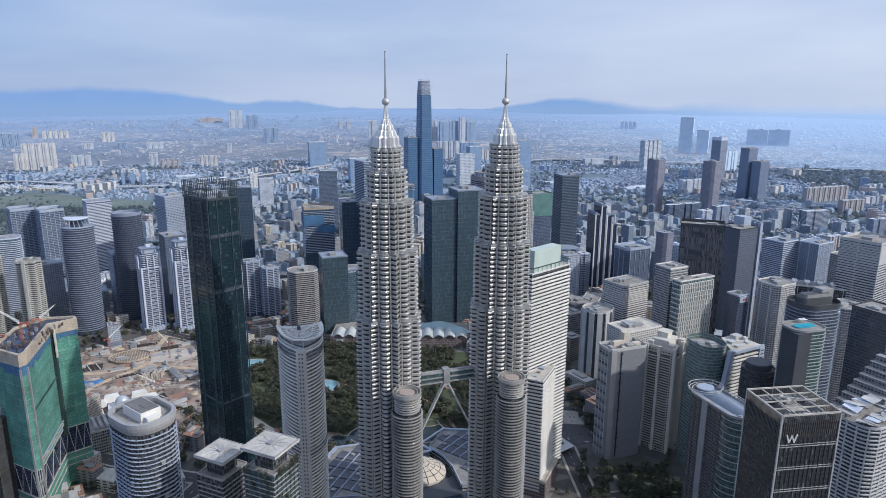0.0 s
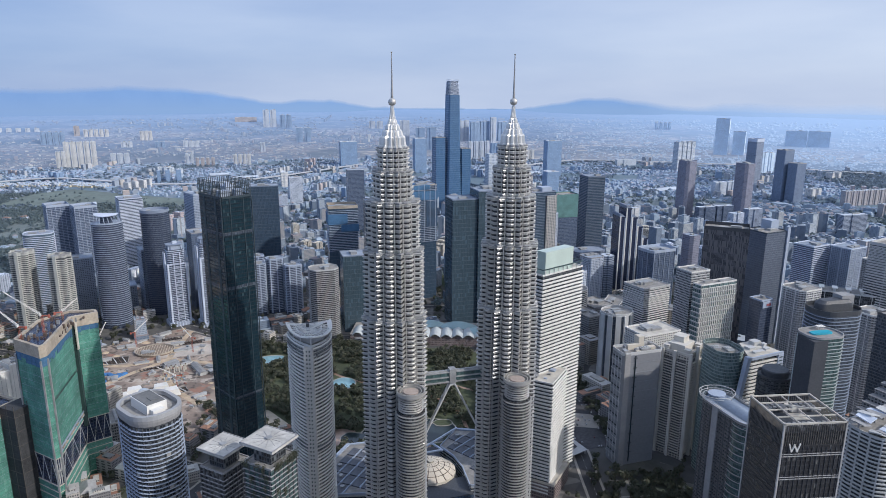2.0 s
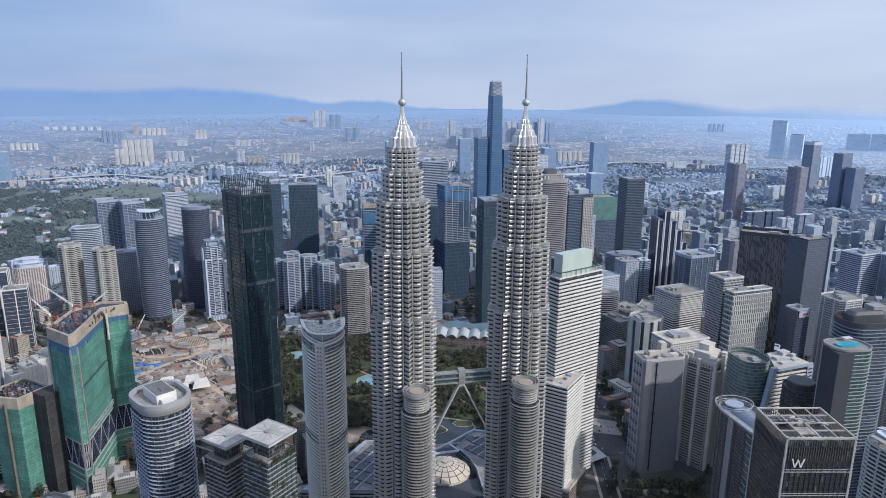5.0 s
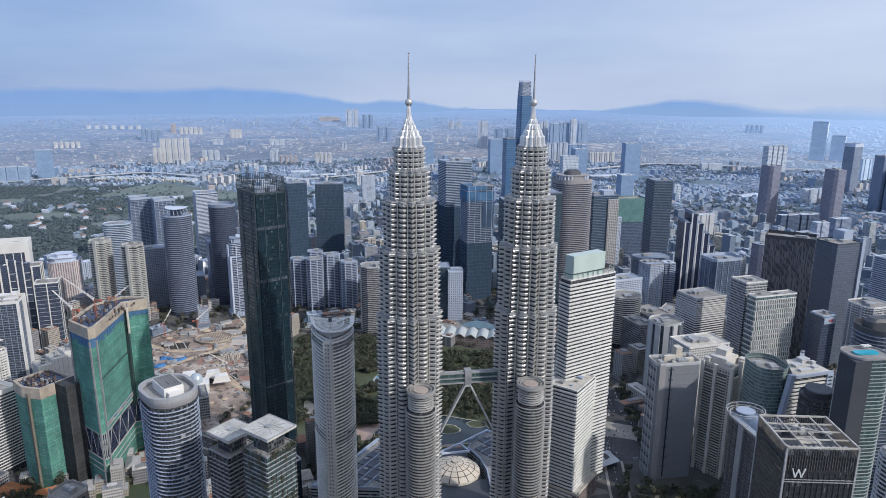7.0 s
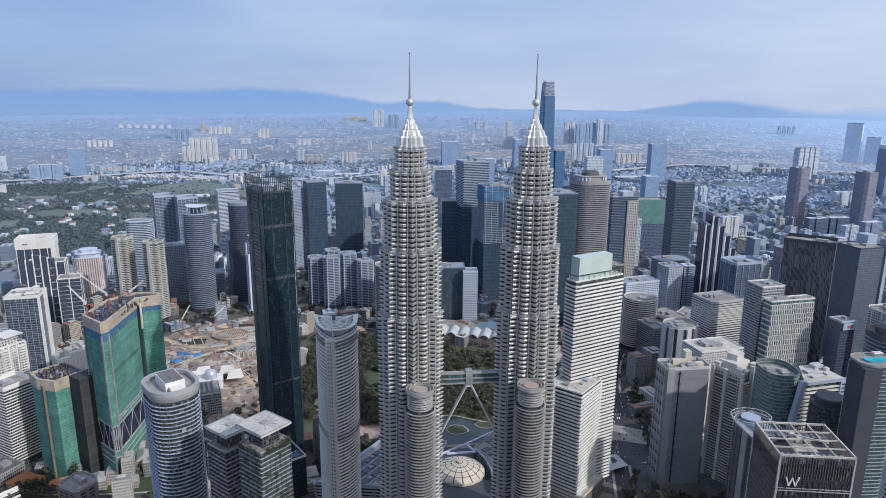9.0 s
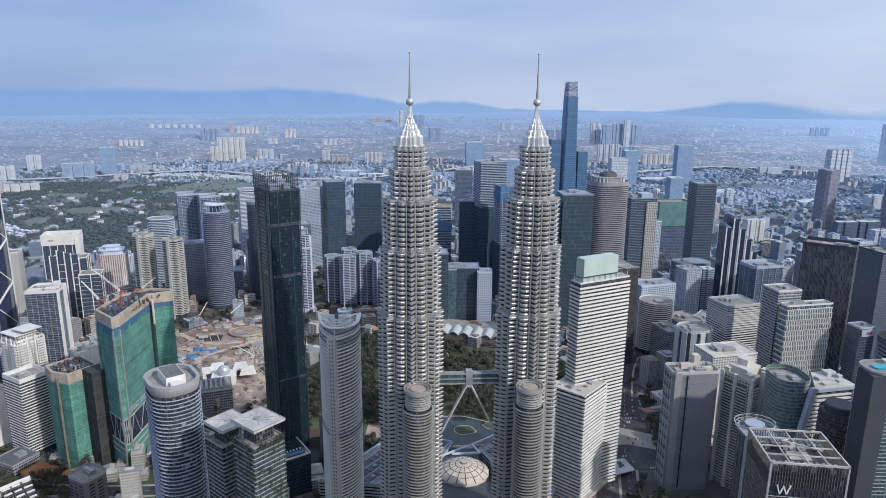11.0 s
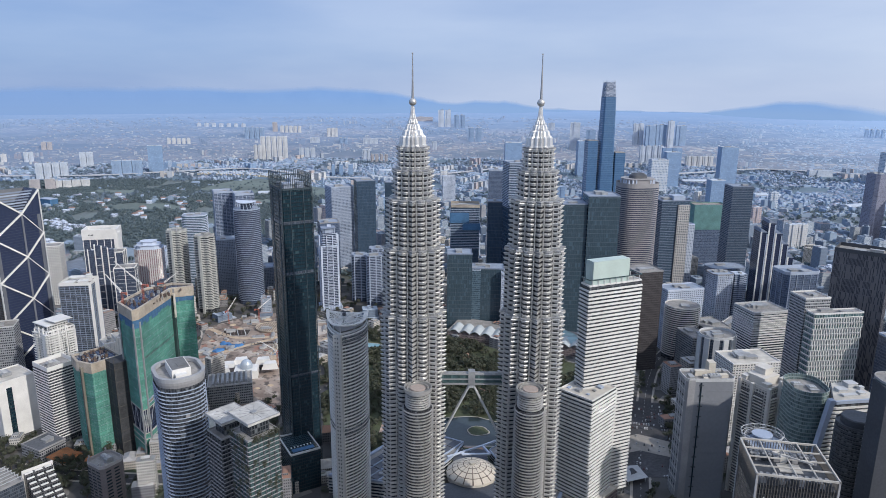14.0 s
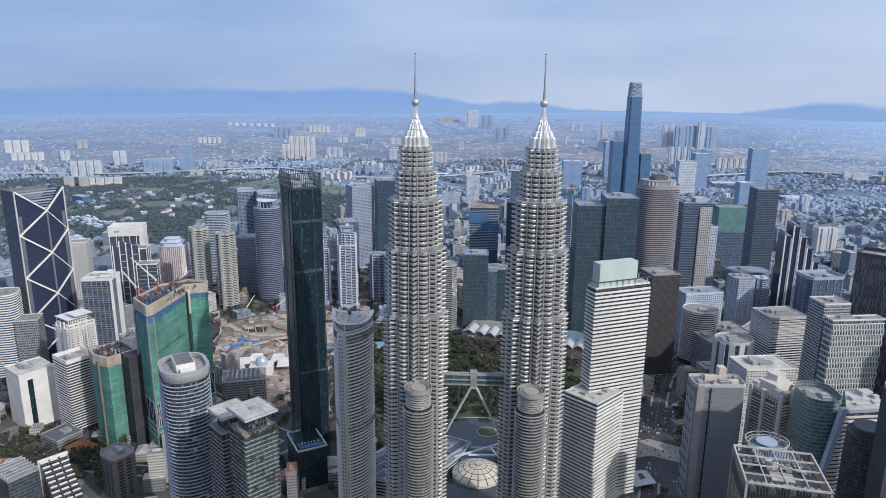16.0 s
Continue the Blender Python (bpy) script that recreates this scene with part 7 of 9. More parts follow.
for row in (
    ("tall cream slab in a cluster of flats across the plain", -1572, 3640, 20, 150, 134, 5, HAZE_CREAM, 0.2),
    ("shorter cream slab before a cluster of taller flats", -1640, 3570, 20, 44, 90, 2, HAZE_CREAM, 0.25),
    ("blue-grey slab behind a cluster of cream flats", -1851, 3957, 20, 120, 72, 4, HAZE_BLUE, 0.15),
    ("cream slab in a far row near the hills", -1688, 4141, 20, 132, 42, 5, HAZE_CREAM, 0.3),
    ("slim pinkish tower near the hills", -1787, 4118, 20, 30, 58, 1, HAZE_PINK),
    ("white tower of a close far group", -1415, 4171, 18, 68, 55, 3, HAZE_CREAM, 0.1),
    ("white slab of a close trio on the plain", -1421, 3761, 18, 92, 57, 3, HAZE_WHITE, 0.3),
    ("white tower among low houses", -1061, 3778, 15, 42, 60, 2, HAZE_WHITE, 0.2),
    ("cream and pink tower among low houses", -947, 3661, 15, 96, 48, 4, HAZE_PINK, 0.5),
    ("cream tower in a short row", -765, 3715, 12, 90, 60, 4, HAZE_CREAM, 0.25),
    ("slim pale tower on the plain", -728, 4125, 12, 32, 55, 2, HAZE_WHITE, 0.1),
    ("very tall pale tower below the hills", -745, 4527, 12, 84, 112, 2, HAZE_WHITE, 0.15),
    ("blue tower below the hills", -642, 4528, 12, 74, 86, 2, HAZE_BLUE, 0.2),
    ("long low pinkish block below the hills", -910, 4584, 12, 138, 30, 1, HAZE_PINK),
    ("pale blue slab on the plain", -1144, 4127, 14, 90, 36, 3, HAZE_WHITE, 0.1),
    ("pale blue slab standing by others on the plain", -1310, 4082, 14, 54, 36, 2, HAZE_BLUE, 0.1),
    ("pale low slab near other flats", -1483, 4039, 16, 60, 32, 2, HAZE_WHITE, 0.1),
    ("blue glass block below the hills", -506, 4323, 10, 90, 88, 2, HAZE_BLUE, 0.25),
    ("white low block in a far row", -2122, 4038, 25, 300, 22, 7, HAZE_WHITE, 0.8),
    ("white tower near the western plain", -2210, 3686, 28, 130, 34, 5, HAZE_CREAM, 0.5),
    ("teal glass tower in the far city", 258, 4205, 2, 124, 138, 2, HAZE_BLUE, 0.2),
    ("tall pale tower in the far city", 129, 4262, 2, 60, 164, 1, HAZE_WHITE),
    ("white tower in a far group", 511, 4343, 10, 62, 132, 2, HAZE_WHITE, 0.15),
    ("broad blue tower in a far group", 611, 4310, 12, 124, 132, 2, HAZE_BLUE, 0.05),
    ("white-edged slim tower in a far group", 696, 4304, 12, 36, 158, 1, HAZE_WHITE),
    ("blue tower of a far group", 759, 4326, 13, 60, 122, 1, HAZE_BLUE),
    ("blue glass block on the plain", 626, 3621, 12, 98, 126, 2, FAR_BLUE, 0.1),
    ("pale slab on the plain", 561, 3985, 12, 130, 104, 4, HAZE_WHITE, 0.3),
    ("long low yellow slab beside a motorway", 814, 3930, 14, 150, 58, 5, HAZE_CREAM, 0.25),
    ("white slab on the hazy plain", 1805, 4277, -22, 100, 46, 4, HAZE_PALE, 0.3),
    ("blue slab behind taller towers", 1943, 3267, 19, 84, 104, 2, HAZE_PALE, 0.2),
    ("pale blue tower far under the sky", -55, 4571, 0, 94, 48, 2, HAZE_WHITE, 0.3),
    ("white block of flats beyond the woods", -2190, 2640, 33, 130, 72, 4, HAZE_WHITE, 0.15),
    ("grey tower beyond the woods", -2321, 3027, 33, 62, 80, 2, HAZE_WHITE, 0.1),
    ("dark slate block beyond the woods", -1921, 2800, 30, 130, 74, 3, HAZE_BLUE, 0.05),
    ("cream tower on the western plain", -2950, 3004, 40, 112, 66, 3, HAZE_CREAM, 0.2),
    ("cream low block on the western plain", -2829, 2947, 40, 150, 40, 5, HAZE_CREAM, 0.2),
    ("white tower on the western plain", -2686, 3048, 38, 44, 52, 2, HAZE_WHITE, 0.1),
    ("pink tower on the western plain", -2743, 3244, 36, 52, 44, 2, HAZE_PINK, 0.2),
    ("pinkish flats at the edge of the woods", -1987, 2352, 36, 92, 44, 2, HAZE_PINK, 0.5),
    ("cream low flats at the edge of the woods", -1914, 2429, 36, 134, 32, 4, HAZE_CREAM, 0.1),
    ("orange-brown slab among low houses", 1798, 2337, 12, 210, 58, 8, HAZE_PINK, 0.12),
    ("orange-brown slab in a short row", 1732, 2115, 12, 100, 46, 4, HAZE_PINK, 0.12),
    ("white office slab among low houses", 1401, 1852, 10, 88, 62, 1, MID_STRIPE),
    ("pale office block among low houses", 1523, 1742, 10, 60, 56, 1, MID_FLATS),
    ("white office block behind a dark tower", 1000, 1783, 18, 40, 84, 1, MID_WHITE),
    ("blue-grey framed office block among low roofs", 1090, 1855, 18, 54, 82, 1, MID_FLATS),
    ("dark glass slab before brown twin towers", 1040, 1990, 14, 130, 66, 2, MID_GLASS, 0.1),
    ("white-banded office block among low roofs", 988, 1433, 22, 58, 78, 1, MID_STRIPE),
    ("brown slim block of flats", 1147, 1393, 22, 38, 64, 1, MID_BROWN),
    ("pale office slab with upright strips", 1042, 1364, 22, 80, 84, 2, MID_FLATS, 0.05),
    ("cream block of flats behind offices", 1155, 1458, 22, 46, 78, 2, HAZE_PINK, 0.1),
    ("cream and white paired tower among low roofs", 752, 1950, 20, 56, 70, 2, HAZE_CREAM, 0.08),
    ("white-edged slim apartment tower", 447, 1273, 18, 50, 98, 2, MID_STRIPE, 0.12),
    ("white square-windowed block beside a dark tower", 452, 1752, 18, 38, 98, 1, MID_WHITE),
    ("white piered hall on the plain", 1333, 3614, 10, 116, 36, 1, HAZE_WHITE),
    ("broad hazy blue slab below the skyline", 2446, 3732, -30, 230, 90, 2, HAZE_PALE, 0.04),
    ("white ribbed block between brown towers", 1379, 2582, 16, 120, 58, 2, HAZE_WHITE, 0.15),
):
    far_row(*row)
tower("lone_far_tower", "lone pale slab tower on the plain", "apartment tower", -1860, 2935, 30, rect(66, 34), 132, FAR_BLUE, 6, None, plant=1, trim=FAR_WHITE, deck=FAR_ROOF)
for px, py, w, h in ((300, 2960, 60, 120), (480, 2860, 70, 140), (560, 3100, 60, 150), (180, 3350, 60, 170), (640, 2500, 50, 110), (20, 3000, 80, 110), (-190, 3650, 90, 130)):
    tower("far_office_block", "pale blue office block on the far plain", "office tower", px, py, 15, rect(w, 40), h, FAR_BLUE if w != 70 else FAR_WHITE, 6, None, plant=1, trim=FAR_WHITE, deck=FAR_ROOF, group="far office blocks")


# low buildings by the left-hand street
low = thing("stepped_white_house", "white stepped terrace building with planted balconies", "apartment block", pose(-352, 516, 0, 0, 0, -30))
KEEP.append((-352, 516, 34))
for i in range(9):
    z = 40 - i * 3.6
    # step walls coloured dark for the shadows between the white edges
    part("terrace_step", Shape().box(-18.5 + i * 4.6, 0, 0, 4.6, 26, z).mesh("terrace_step", BALCONY_WALL), low)
    for k in range(3):
        part("terrace_edge", Shape().box(-17.4 + i * 4.6, -9 + 9 * k, z - 2.4, 2.2, 7.4 - 0.6 * ((i + k) % 3), 3.4).mesh("terrace_edge", WHITE), low)
part("party_wall", Shape().box(-21, 0, 0, 1.2, 29, 43).mesh("party_wall", WHITE), low)
fr = tower("steel_frame_block", "dark glass block under an open steel roof frame", "office block", -392, 500, -20, rect(36, 30), 38, SLATE_GLASS, 3.6, None, plant=2, trim=GREY)
for i in range(6):
    part("roof_frame_bar", Shape().box(-16 + i * 6.4, 0, 42, 0.6, 30, 0.6).box(-16 + i * 6.4, -14, 38, 0.6, 0.6, 4).box(-16 + i * 6.4, 14, 38, 0.6, 0.6, 4).mesh("roof_frame_bar", PALE), fr)
TILE = plain("orange_roof_tiles", (0.42, 0.17, 0.07), 0.85, 0, 0.9, 0.12, 0.25)
for x, y, w, d, a in ((-347, 590, 22, 12, 25), (-366, 606, 26, 12, 30), (-408, 604, 30, 24, -15)):
    hs = thing("tiled_house", "old house with an orange tiled roof", "house", pose(x, y, 0, 0, 0, a), "tiled houses")
    KEEP.append((x, y, 14))
    part("wall", Shape().box(0, 0, 0, w, d, 5).mesh("wall", CREAM), hs)
    part("roof", Shape().loft([(rect(w + 2, d + 2), 5), ([(-w * 0.3, -0.2), (w * 0.3, -0.2), (w * 0.3, 0.2), (-w * 0.3, 0.2)], 9.5)]).mesh("roof", TILE), hs)
tower("flat_hall", "low dark flat-roofed hall", "office block", -442, 611, -15, rect(34, 32), 14, GREY_OFFICE, 4, None, plant=2, trim=GREY, deck=plain("slate_flat_roof", (0.12, 0.13, 0.15), 0.85, 0, 0.4, 0.06, 0.25))


# ---- crowds of low houses, flats and trees ----
def crowd(name, label, category, verts, quads, mi, mats):
    """One object out of many small pieces, each piece with its own corners."""
    me = bpy.data.meshes.new(name)
    me.vertices.add(len(verts))
    me.vertices.foreach_set("co", np.asarray(verts, dtype=np.float32).ravel())
    q = np.asarray(quads, dtype=np.int32)
    me.loops.add(q.size)
    me.loops.foreach_set("vertex_index", q.ravel())
    me.polygons.add(len(q))
    me.polygons.foreach_set("loop_start", np.arange(0, q.size, q.shape[1], dtype=np.int32))
    for m in mats:
        me.materials.append(m)
    me.polygons.foreach_set("material_index", np.asarray(mi, dtype=np.int32))
    me.polygons.foreach_set("use_smooth", [False] * len(q))
    me.update(calc_edges=True)
    return tagged(new(name, me), label, category, kind="stuff")


def inside(x, y, poly):
    hit = False
    for i in range(len(poly)):
        (ax, ay), (bx, by) = poly[i - 1], poly[i]
        if (ay > y) != (by > y) and x < (bx - ax) * (y - ay) / (by - ay) + ax:
            hit = not hit
    return hit


PARK = [(-228, 1080), (-196, 860), (-140, 735), (-75, 690), (160, 690), (215, 790), (185, 1010), (120, 1035), (-30, 1070), (-60, 1085)]
SITE = [(-480, 1035), (-440, 1100), (-350, 1165), (-260, 1090), (-228, 980), (-206, 820), (-215, 742), (-262, 745), (-330, 850), (-400, 855)]
TWINS = [(-75, 470), (170, 480), (190, 560), (160, 700), (-70, 700)]
WOODS = [(-2400, 2450), (-1850, 2700), (-1200, 2780), (-760, 2560), (-620, 1900), (-700, 1640), (-920, 1480), (-1500, 1480), (-2400, 1700)]
GOLF = [
    [(-1380, 2470), (-1200, 2440), (-1010, 2480), (-850, 2440), (-700, 2450), (-750, 2590), (-905, 2660), (-1059, 2745), (-1280, 2860), (-1370, 2740)],
    [(-1500, 2050), (-1330, 2010), (-1180, 2090), (-1290, 2170), (-1430, 2140)],
    [(-1120, 2200), (-960, 2230), (-900, 2320), (-1040, 2330)],
    [(-1040, 1880), (-900, 1930), (-860, 2040), (-970, 2010)],
    [(-1750, 2300), (-1560, 2330), (-1600, 2420), (-1760, 2400)],
]
EASTWOOD = [(2000, 2950), (2100, 2700), (2270, 2600), (2900, 2900), (2850, 3050), (2400, 3260), (2150, 3200)]
GROVE = [(-500, 1085), (-440, 1112), (-345, 1178), (-258, 1098), (-226, 1130), (-205, 1205), (-290, 1240), (-500, 1190)]
LOT = [(225, 700), (300, 720), (305, 900), (235, 900)]
ROADS = [
    [(236, 470), (238, 560), (246, 680), (262, 850), (296, 1040), (372, 1180), (470, 1300), (620, 1400)],
    [(-120, 478), (-20, 470), (90, 474), (200, 500), (238, 560)],
    [(-760, 560), (-560, 580), (-400, 575), (-240, 600), (-190, 650), (-165, 740), (-190, 820), (-160, 900)],
    [(-760, 1130), (-560, 1050), (-480, 1000), (-420, 830), (-240, 720), (-170, 690)],
    [(340, 570), (430, 720), (520, 770), (640, 920), (800, 1000)],
    [(236, 600), (340, 590), (470, 480), (600, 440)],
    [(-340, 1170), (-240, 1110), (-160, 1110), (-40, 1100), (150, 1090), (300, 1060), (480, 1010)],
    [(-900, 1400), (-700, 1330), (-420, 1350), (-200, 1330), (60, 1260), (300, 1230), (620, 1130), (900, 1080)],
]


def off_road(x, y, d):
    for line in ROADS:
        for a, b in zip(line, line[1:]):
            a, b = Vector(a), Vector(b)
            t = max(0.0, min(1.0, (Vector((x, y)) - a).dot(b - a) / (b - a).length_squared))
            if (Vector((x, y)) - a - (b - a) * t).length < d:
                return False
    return True


def free(x, y, r, road=9):
    if any((x - a) ** 2 + (y - b) ** 2 < (r + c) ** 2 for a, b, c in KEEP):
        return False
    if math.hypot(x - HUB[0], y - HUB[1]) < 2000:
        if any(inside(x, y, p) for p in (PARK, SITE, TWINS, LOT, GROVE)):
            return False
        return off_road(x, y, r + road)
    return True


def spread(rng, r0, r1, a0, a1):
    r = math.sqrt(rng.uniform(r0 * r0, r1 * r1))
    a = radians(rng.uniform(a0, a1))
    return HUB[0] + r * math.sin(a), HUB[1] + r * math.cos(a)


def houses(name, label, r0, r1, count, size, tall, seed, walls, roofs, gable):
    rng, vs, qs, mi, taken = random.Random(seed), [], [], [], {}
    for _ in range(count):
        x, y = spread(rng, r0, r1, -60, 50)
        k = (int(x / size[1]), int(y / size[1]))
        w, d = rng.uniform(*size), rng.uniform(*size)
        if rng.random() < 0.18:
            w, d = w * 2.6, d * 0.8
        if taken.get(k, 0) > 1 or not free(x, y, max(w, d) * 0.5):
            continue
        taken[k] = taken.get(k, 0) + 1
        if noise.noise((x * 0.004, y * 0.004, seed)) < -0.28:
            continue
        if any(inside(x, y, g) for g in GOLF):
            continue
        if inside(x, y, WOODS) and (rng.random() > 0.3 or noise.noise((x * 0.004, y * 0.004, 4)) < 0.1):
            continue
        if x < 0 and 1300 < y < 3000 and rng.random() < 0.42:  # leafier western suburbs
            continue
        h = rng.uniform(*tall) * (1 if rng.random() < 0.85 else rng.uniform(1.5, 3.2))
        a = radians(25 + 40 * round(noise.noise((x * 0.0015, y * 0.0015, 2.0)) * 2) + rng.choice((0, 90)))
        z, c, s, n = ground_height(x, y), math.cos(a), math.sin(a), len(vs)
        p = [(x + c * px - s * py, y + s * px + c * py) for px, py in rect(w, d)]
        vs += [(*q, z - 1) for q in p] + [(*q, z + h) for q in p]
        qs += [(n, n + 1, n + 5, n + 4), (n + 1, n + 2, n + 6, n + 5), (n + 2, n + 3, n + 7, n + 6), (n + 3, n, n + 4, n + 7)]
        mi += [0, 0, 0, 0]
        if rng.random() < gable and h < 16:
            e = min(w, d) * 0.28
            m = [(x + c * q, y + s * q, z + h + e) for q in (-w * 0.28, w * 0.28)]
            vs += m
            qs += [(n + 4, n + 5, n + 9, n + 8), (n + 6, n + 7, n + 8, n + 9), (n + 5, n + 6, n + 9, n + 9), (n + 7, n + 4, n + 8, n + 8)]
            mi += [1, 1, 1, 1]
        else:
            i = [(x + (q[0] - x) * 0.5, y + (q[1] - y) * 0.5) for q in p]
            vs += [(*q, z + h + 2.2) for q in i] + [(*q, z + h) for q in i]
            qs += [(n + 4, n + 5, n + 6, n + 7), (n + 8, n + 9, n + 10, n + 11), (n + 12, n + 13, n + 9, n + 8), (n + 13, n + 14, n + 10, n + 9), (n + 14, n + 15, n + 11, n + 10), (n + 15, n + 12, n + 8, n + 11)]
            mi += [1, 1, 0, 0, 0, 0]
    tri = [k for k, q in enumerate(qs) if q[2] == q[3]]
    for k in tri:
        a, b, c, _ = qs[k]
        vs.append(tuple((vs[b][i] + vs[c][i]) / 2 for i in range(3)))
        qs[k] = (a, b, len(vs) - 1, c)
    crowd(name, label, "houses", vs, qs, mi, [walls, roofs])


NEAR_WALL = island_mix("near_house_walls", [(0.50, 0.48, 0.45), (0.36, 0.36, 0.37), (0.58, 0.56, 0.53), (0.27, 0.27, 0.29), (0.44, 0.40, 0.35)], 0.8, 0.3, (0.06, 0.065, 0.075))
NEAR_ROOF = island_mix("near_house_roofs", [(0.45, 0.44, 0.42), (0.30, 0.15, 0.10), (0.26, 0.27, 0.28), (0.58, 0.57, 0.55), (0.35, 0.19, 0.13), (0.40, 0.40, 0.41)], 0.85, 0.35)
# tones blued and drawn together: haze over the suburb painted into houses
MID_WALL = island_mix("haze_tinted_suburb_walls", [(0.311, 0.394, 0.503), (0.27, 0.351, 0.459), (0.368, 0.454, 0.559), (0.247, 0.324, 0.427)], 0.85, 0.1, (0.234, 0.308, 0.408))
MID_ROOF = island_mix("haze_tinted_suburb_roofs", [(0.251, 0.329, 0.427), (0.279, 0.27, 0.302), (0.216, 0.286, 0.384), (0.352, 0.437, 0.541), (0.297, 0.27, 0.29), (0.207, 0.275, 0.37), (0.257, 0.281, 0.326)], 0.9, 0.12)
FAR_WALLS = island_mix("haze_tinted_plain_walls", [(0.313, 0.405, 0.536), (0.28, 0.372, 0.504), (0.374, 0.455, 0.568), (0.266, 0.355, 0.491)], 0.9, 0.05)
FAR_ROOFS = island_mix("haze_tinted_plain_roofs", [(0.243, 0.327, 0.459), (0.313, 0.316, 0.388), (0.234, 0.322, 0.452), (0.374, 0.466, 0.601), (0.327, 0.327, 0.388), (0.229, 0.316, 0.445), (0.286, 0.311, 0.4)], 0.9, 0.05)


def flats(prototypes, count, r0, r1, seed, lo, hi):
    """Free-standing slabs of flats, in loose clusters."""
    rng, done = random.Random(seed), 0
    while done < count:
        x, y = spread(rng, r0, r1, -58, 48)
        n, turn, tall = rng.randint(1, 4), rng.choice((20, 65, -30)), rng.uniform(lo, hi)
        kind = rng.choice(prototypes)
        for i in range(n):
            px, py = x + i * rng.uniform(34, 44) * math.cos(radians(turn)), y + i * 38 * math.sin(radians(turn))
            if free(px, py, 18) and not inside(px, py, WOODS):
                s = rng.uniform(0.8, 1.25) * (0.5 if r0 > 4000 else 1)
                copy_thing(kind, pose(px, py, ground_height(px, py) - 0.5, 0, 0, turn + 90) @ Matrix.Diagonal((s, s, tall / 60 * (0.5 if r0 > 4000 else 1), 1)))
                KEEP.append((px, py, 14))
                done += 1


def flat_block(wall, deck, label, where):
    root = thing("apartment_block", label, "apartment block", pose(*where, 0, 0, 0, 20), "apartment blocks")
    s = Shape().prism([(-15, -8), (-3, -8), (-3, -10), (3, -10), (3, -8), (15, -8), (15, 8), (-15, 8)], 0, 60)
    part("body", s.mesh("body", wall), root)
    part("roof_house", Shape().box(3, 1, 60, 12, 7, 2.6).box(-9, -2, 60, 5, 5, 1.8).mesh("roof_house", deck), root)
    KEEP.append((*where, 18))
    return root


near_kinds = [flat_block(MID_FLATS, COOL_PALE, "grey slab of flats among low houses", (930, 1600)), flat_block(MID_WHITE, COOL_WHITE, "white slab of flats among low houses", (-90, 1650)), flat_block(CREAM_FLATS, CREAM, "cream slab of flats among low houses", (1010, 1480))]
mid_kinds = [flat_block(FAR_WHITE, FAR_ROOF, "white slab of flats across the suburb", (860, 2600)), flat_block(FAR_BLUE, FAR_ROOF, "blue-grey slab of flats across the suburb", (100, 2550)), flat_block(FAR_CREAM, FAR_ROOF, "cream slab of flats across the suburb", (-420, 2900)), flat_block(FAR_PINK, FAR_ROOF, "pinkish slab of flats across the suburb", (720, 2250))]
flats(near_kinds, 60, 1150, 1950, 11, 26, 64)
flats(mid_kinds, 62, 1900, 3300, 12, 24, 56)
flats(mid_kinds, 30, 3300, 3950, 13, 20, 46)


def distant_flats(name, label, r0, r1, count, size, tall, seed, walls):
    """Clusters of small pale blocks far across the plain, too many to count."""
    rng, vs, qs, mi = random.Random(seed), [], [], []
    for _ in range(count):
        x, y = spread(rng, r0, r1, -60, 50)
        if noise.noise((x * 0.0022, y * 0.0022, seed)) < 0.02:
            continue
        a, h = radians(rng.choice((20, 65, -30))), rng.uniform(*tall)
        for i in range(rng.randint(1, 5)):
            px, py = x + i * size[1] * 1.3 * math.cos(a), y + i * size[1] * 1.3 * math.sin(a)
            if not free(px, py, 8) or inside(px, py, WOODS):
                continue
            w, d, z, n = rng.uniform(*size), rng.uniform(*size) * 0.7, ground_height(px, py), len(vs)
            c, s = math.cos(a), math.sin(a)
            p = [(px + c * u - s * v, py + s * u + c * v) for u, v in rect(w, d)]
            vs += [(*q, z - 1) for q in p] + [(*q, z + h) for q in p]
            qs += [(n, n + 1, n + 5, n + 4), (n + 1, n + 2, n + 6, n + 5), (n + 2, n + 3, n + 7, n + 6), (n + 3, n, n + 4, n + 7), (n + 4, n + 5, n + 6, n + 7)]
            mi += [0, 0, 0, 0, 0]
    crowd(name, label, "apartment blocks", vs, qs, mi, [walls])


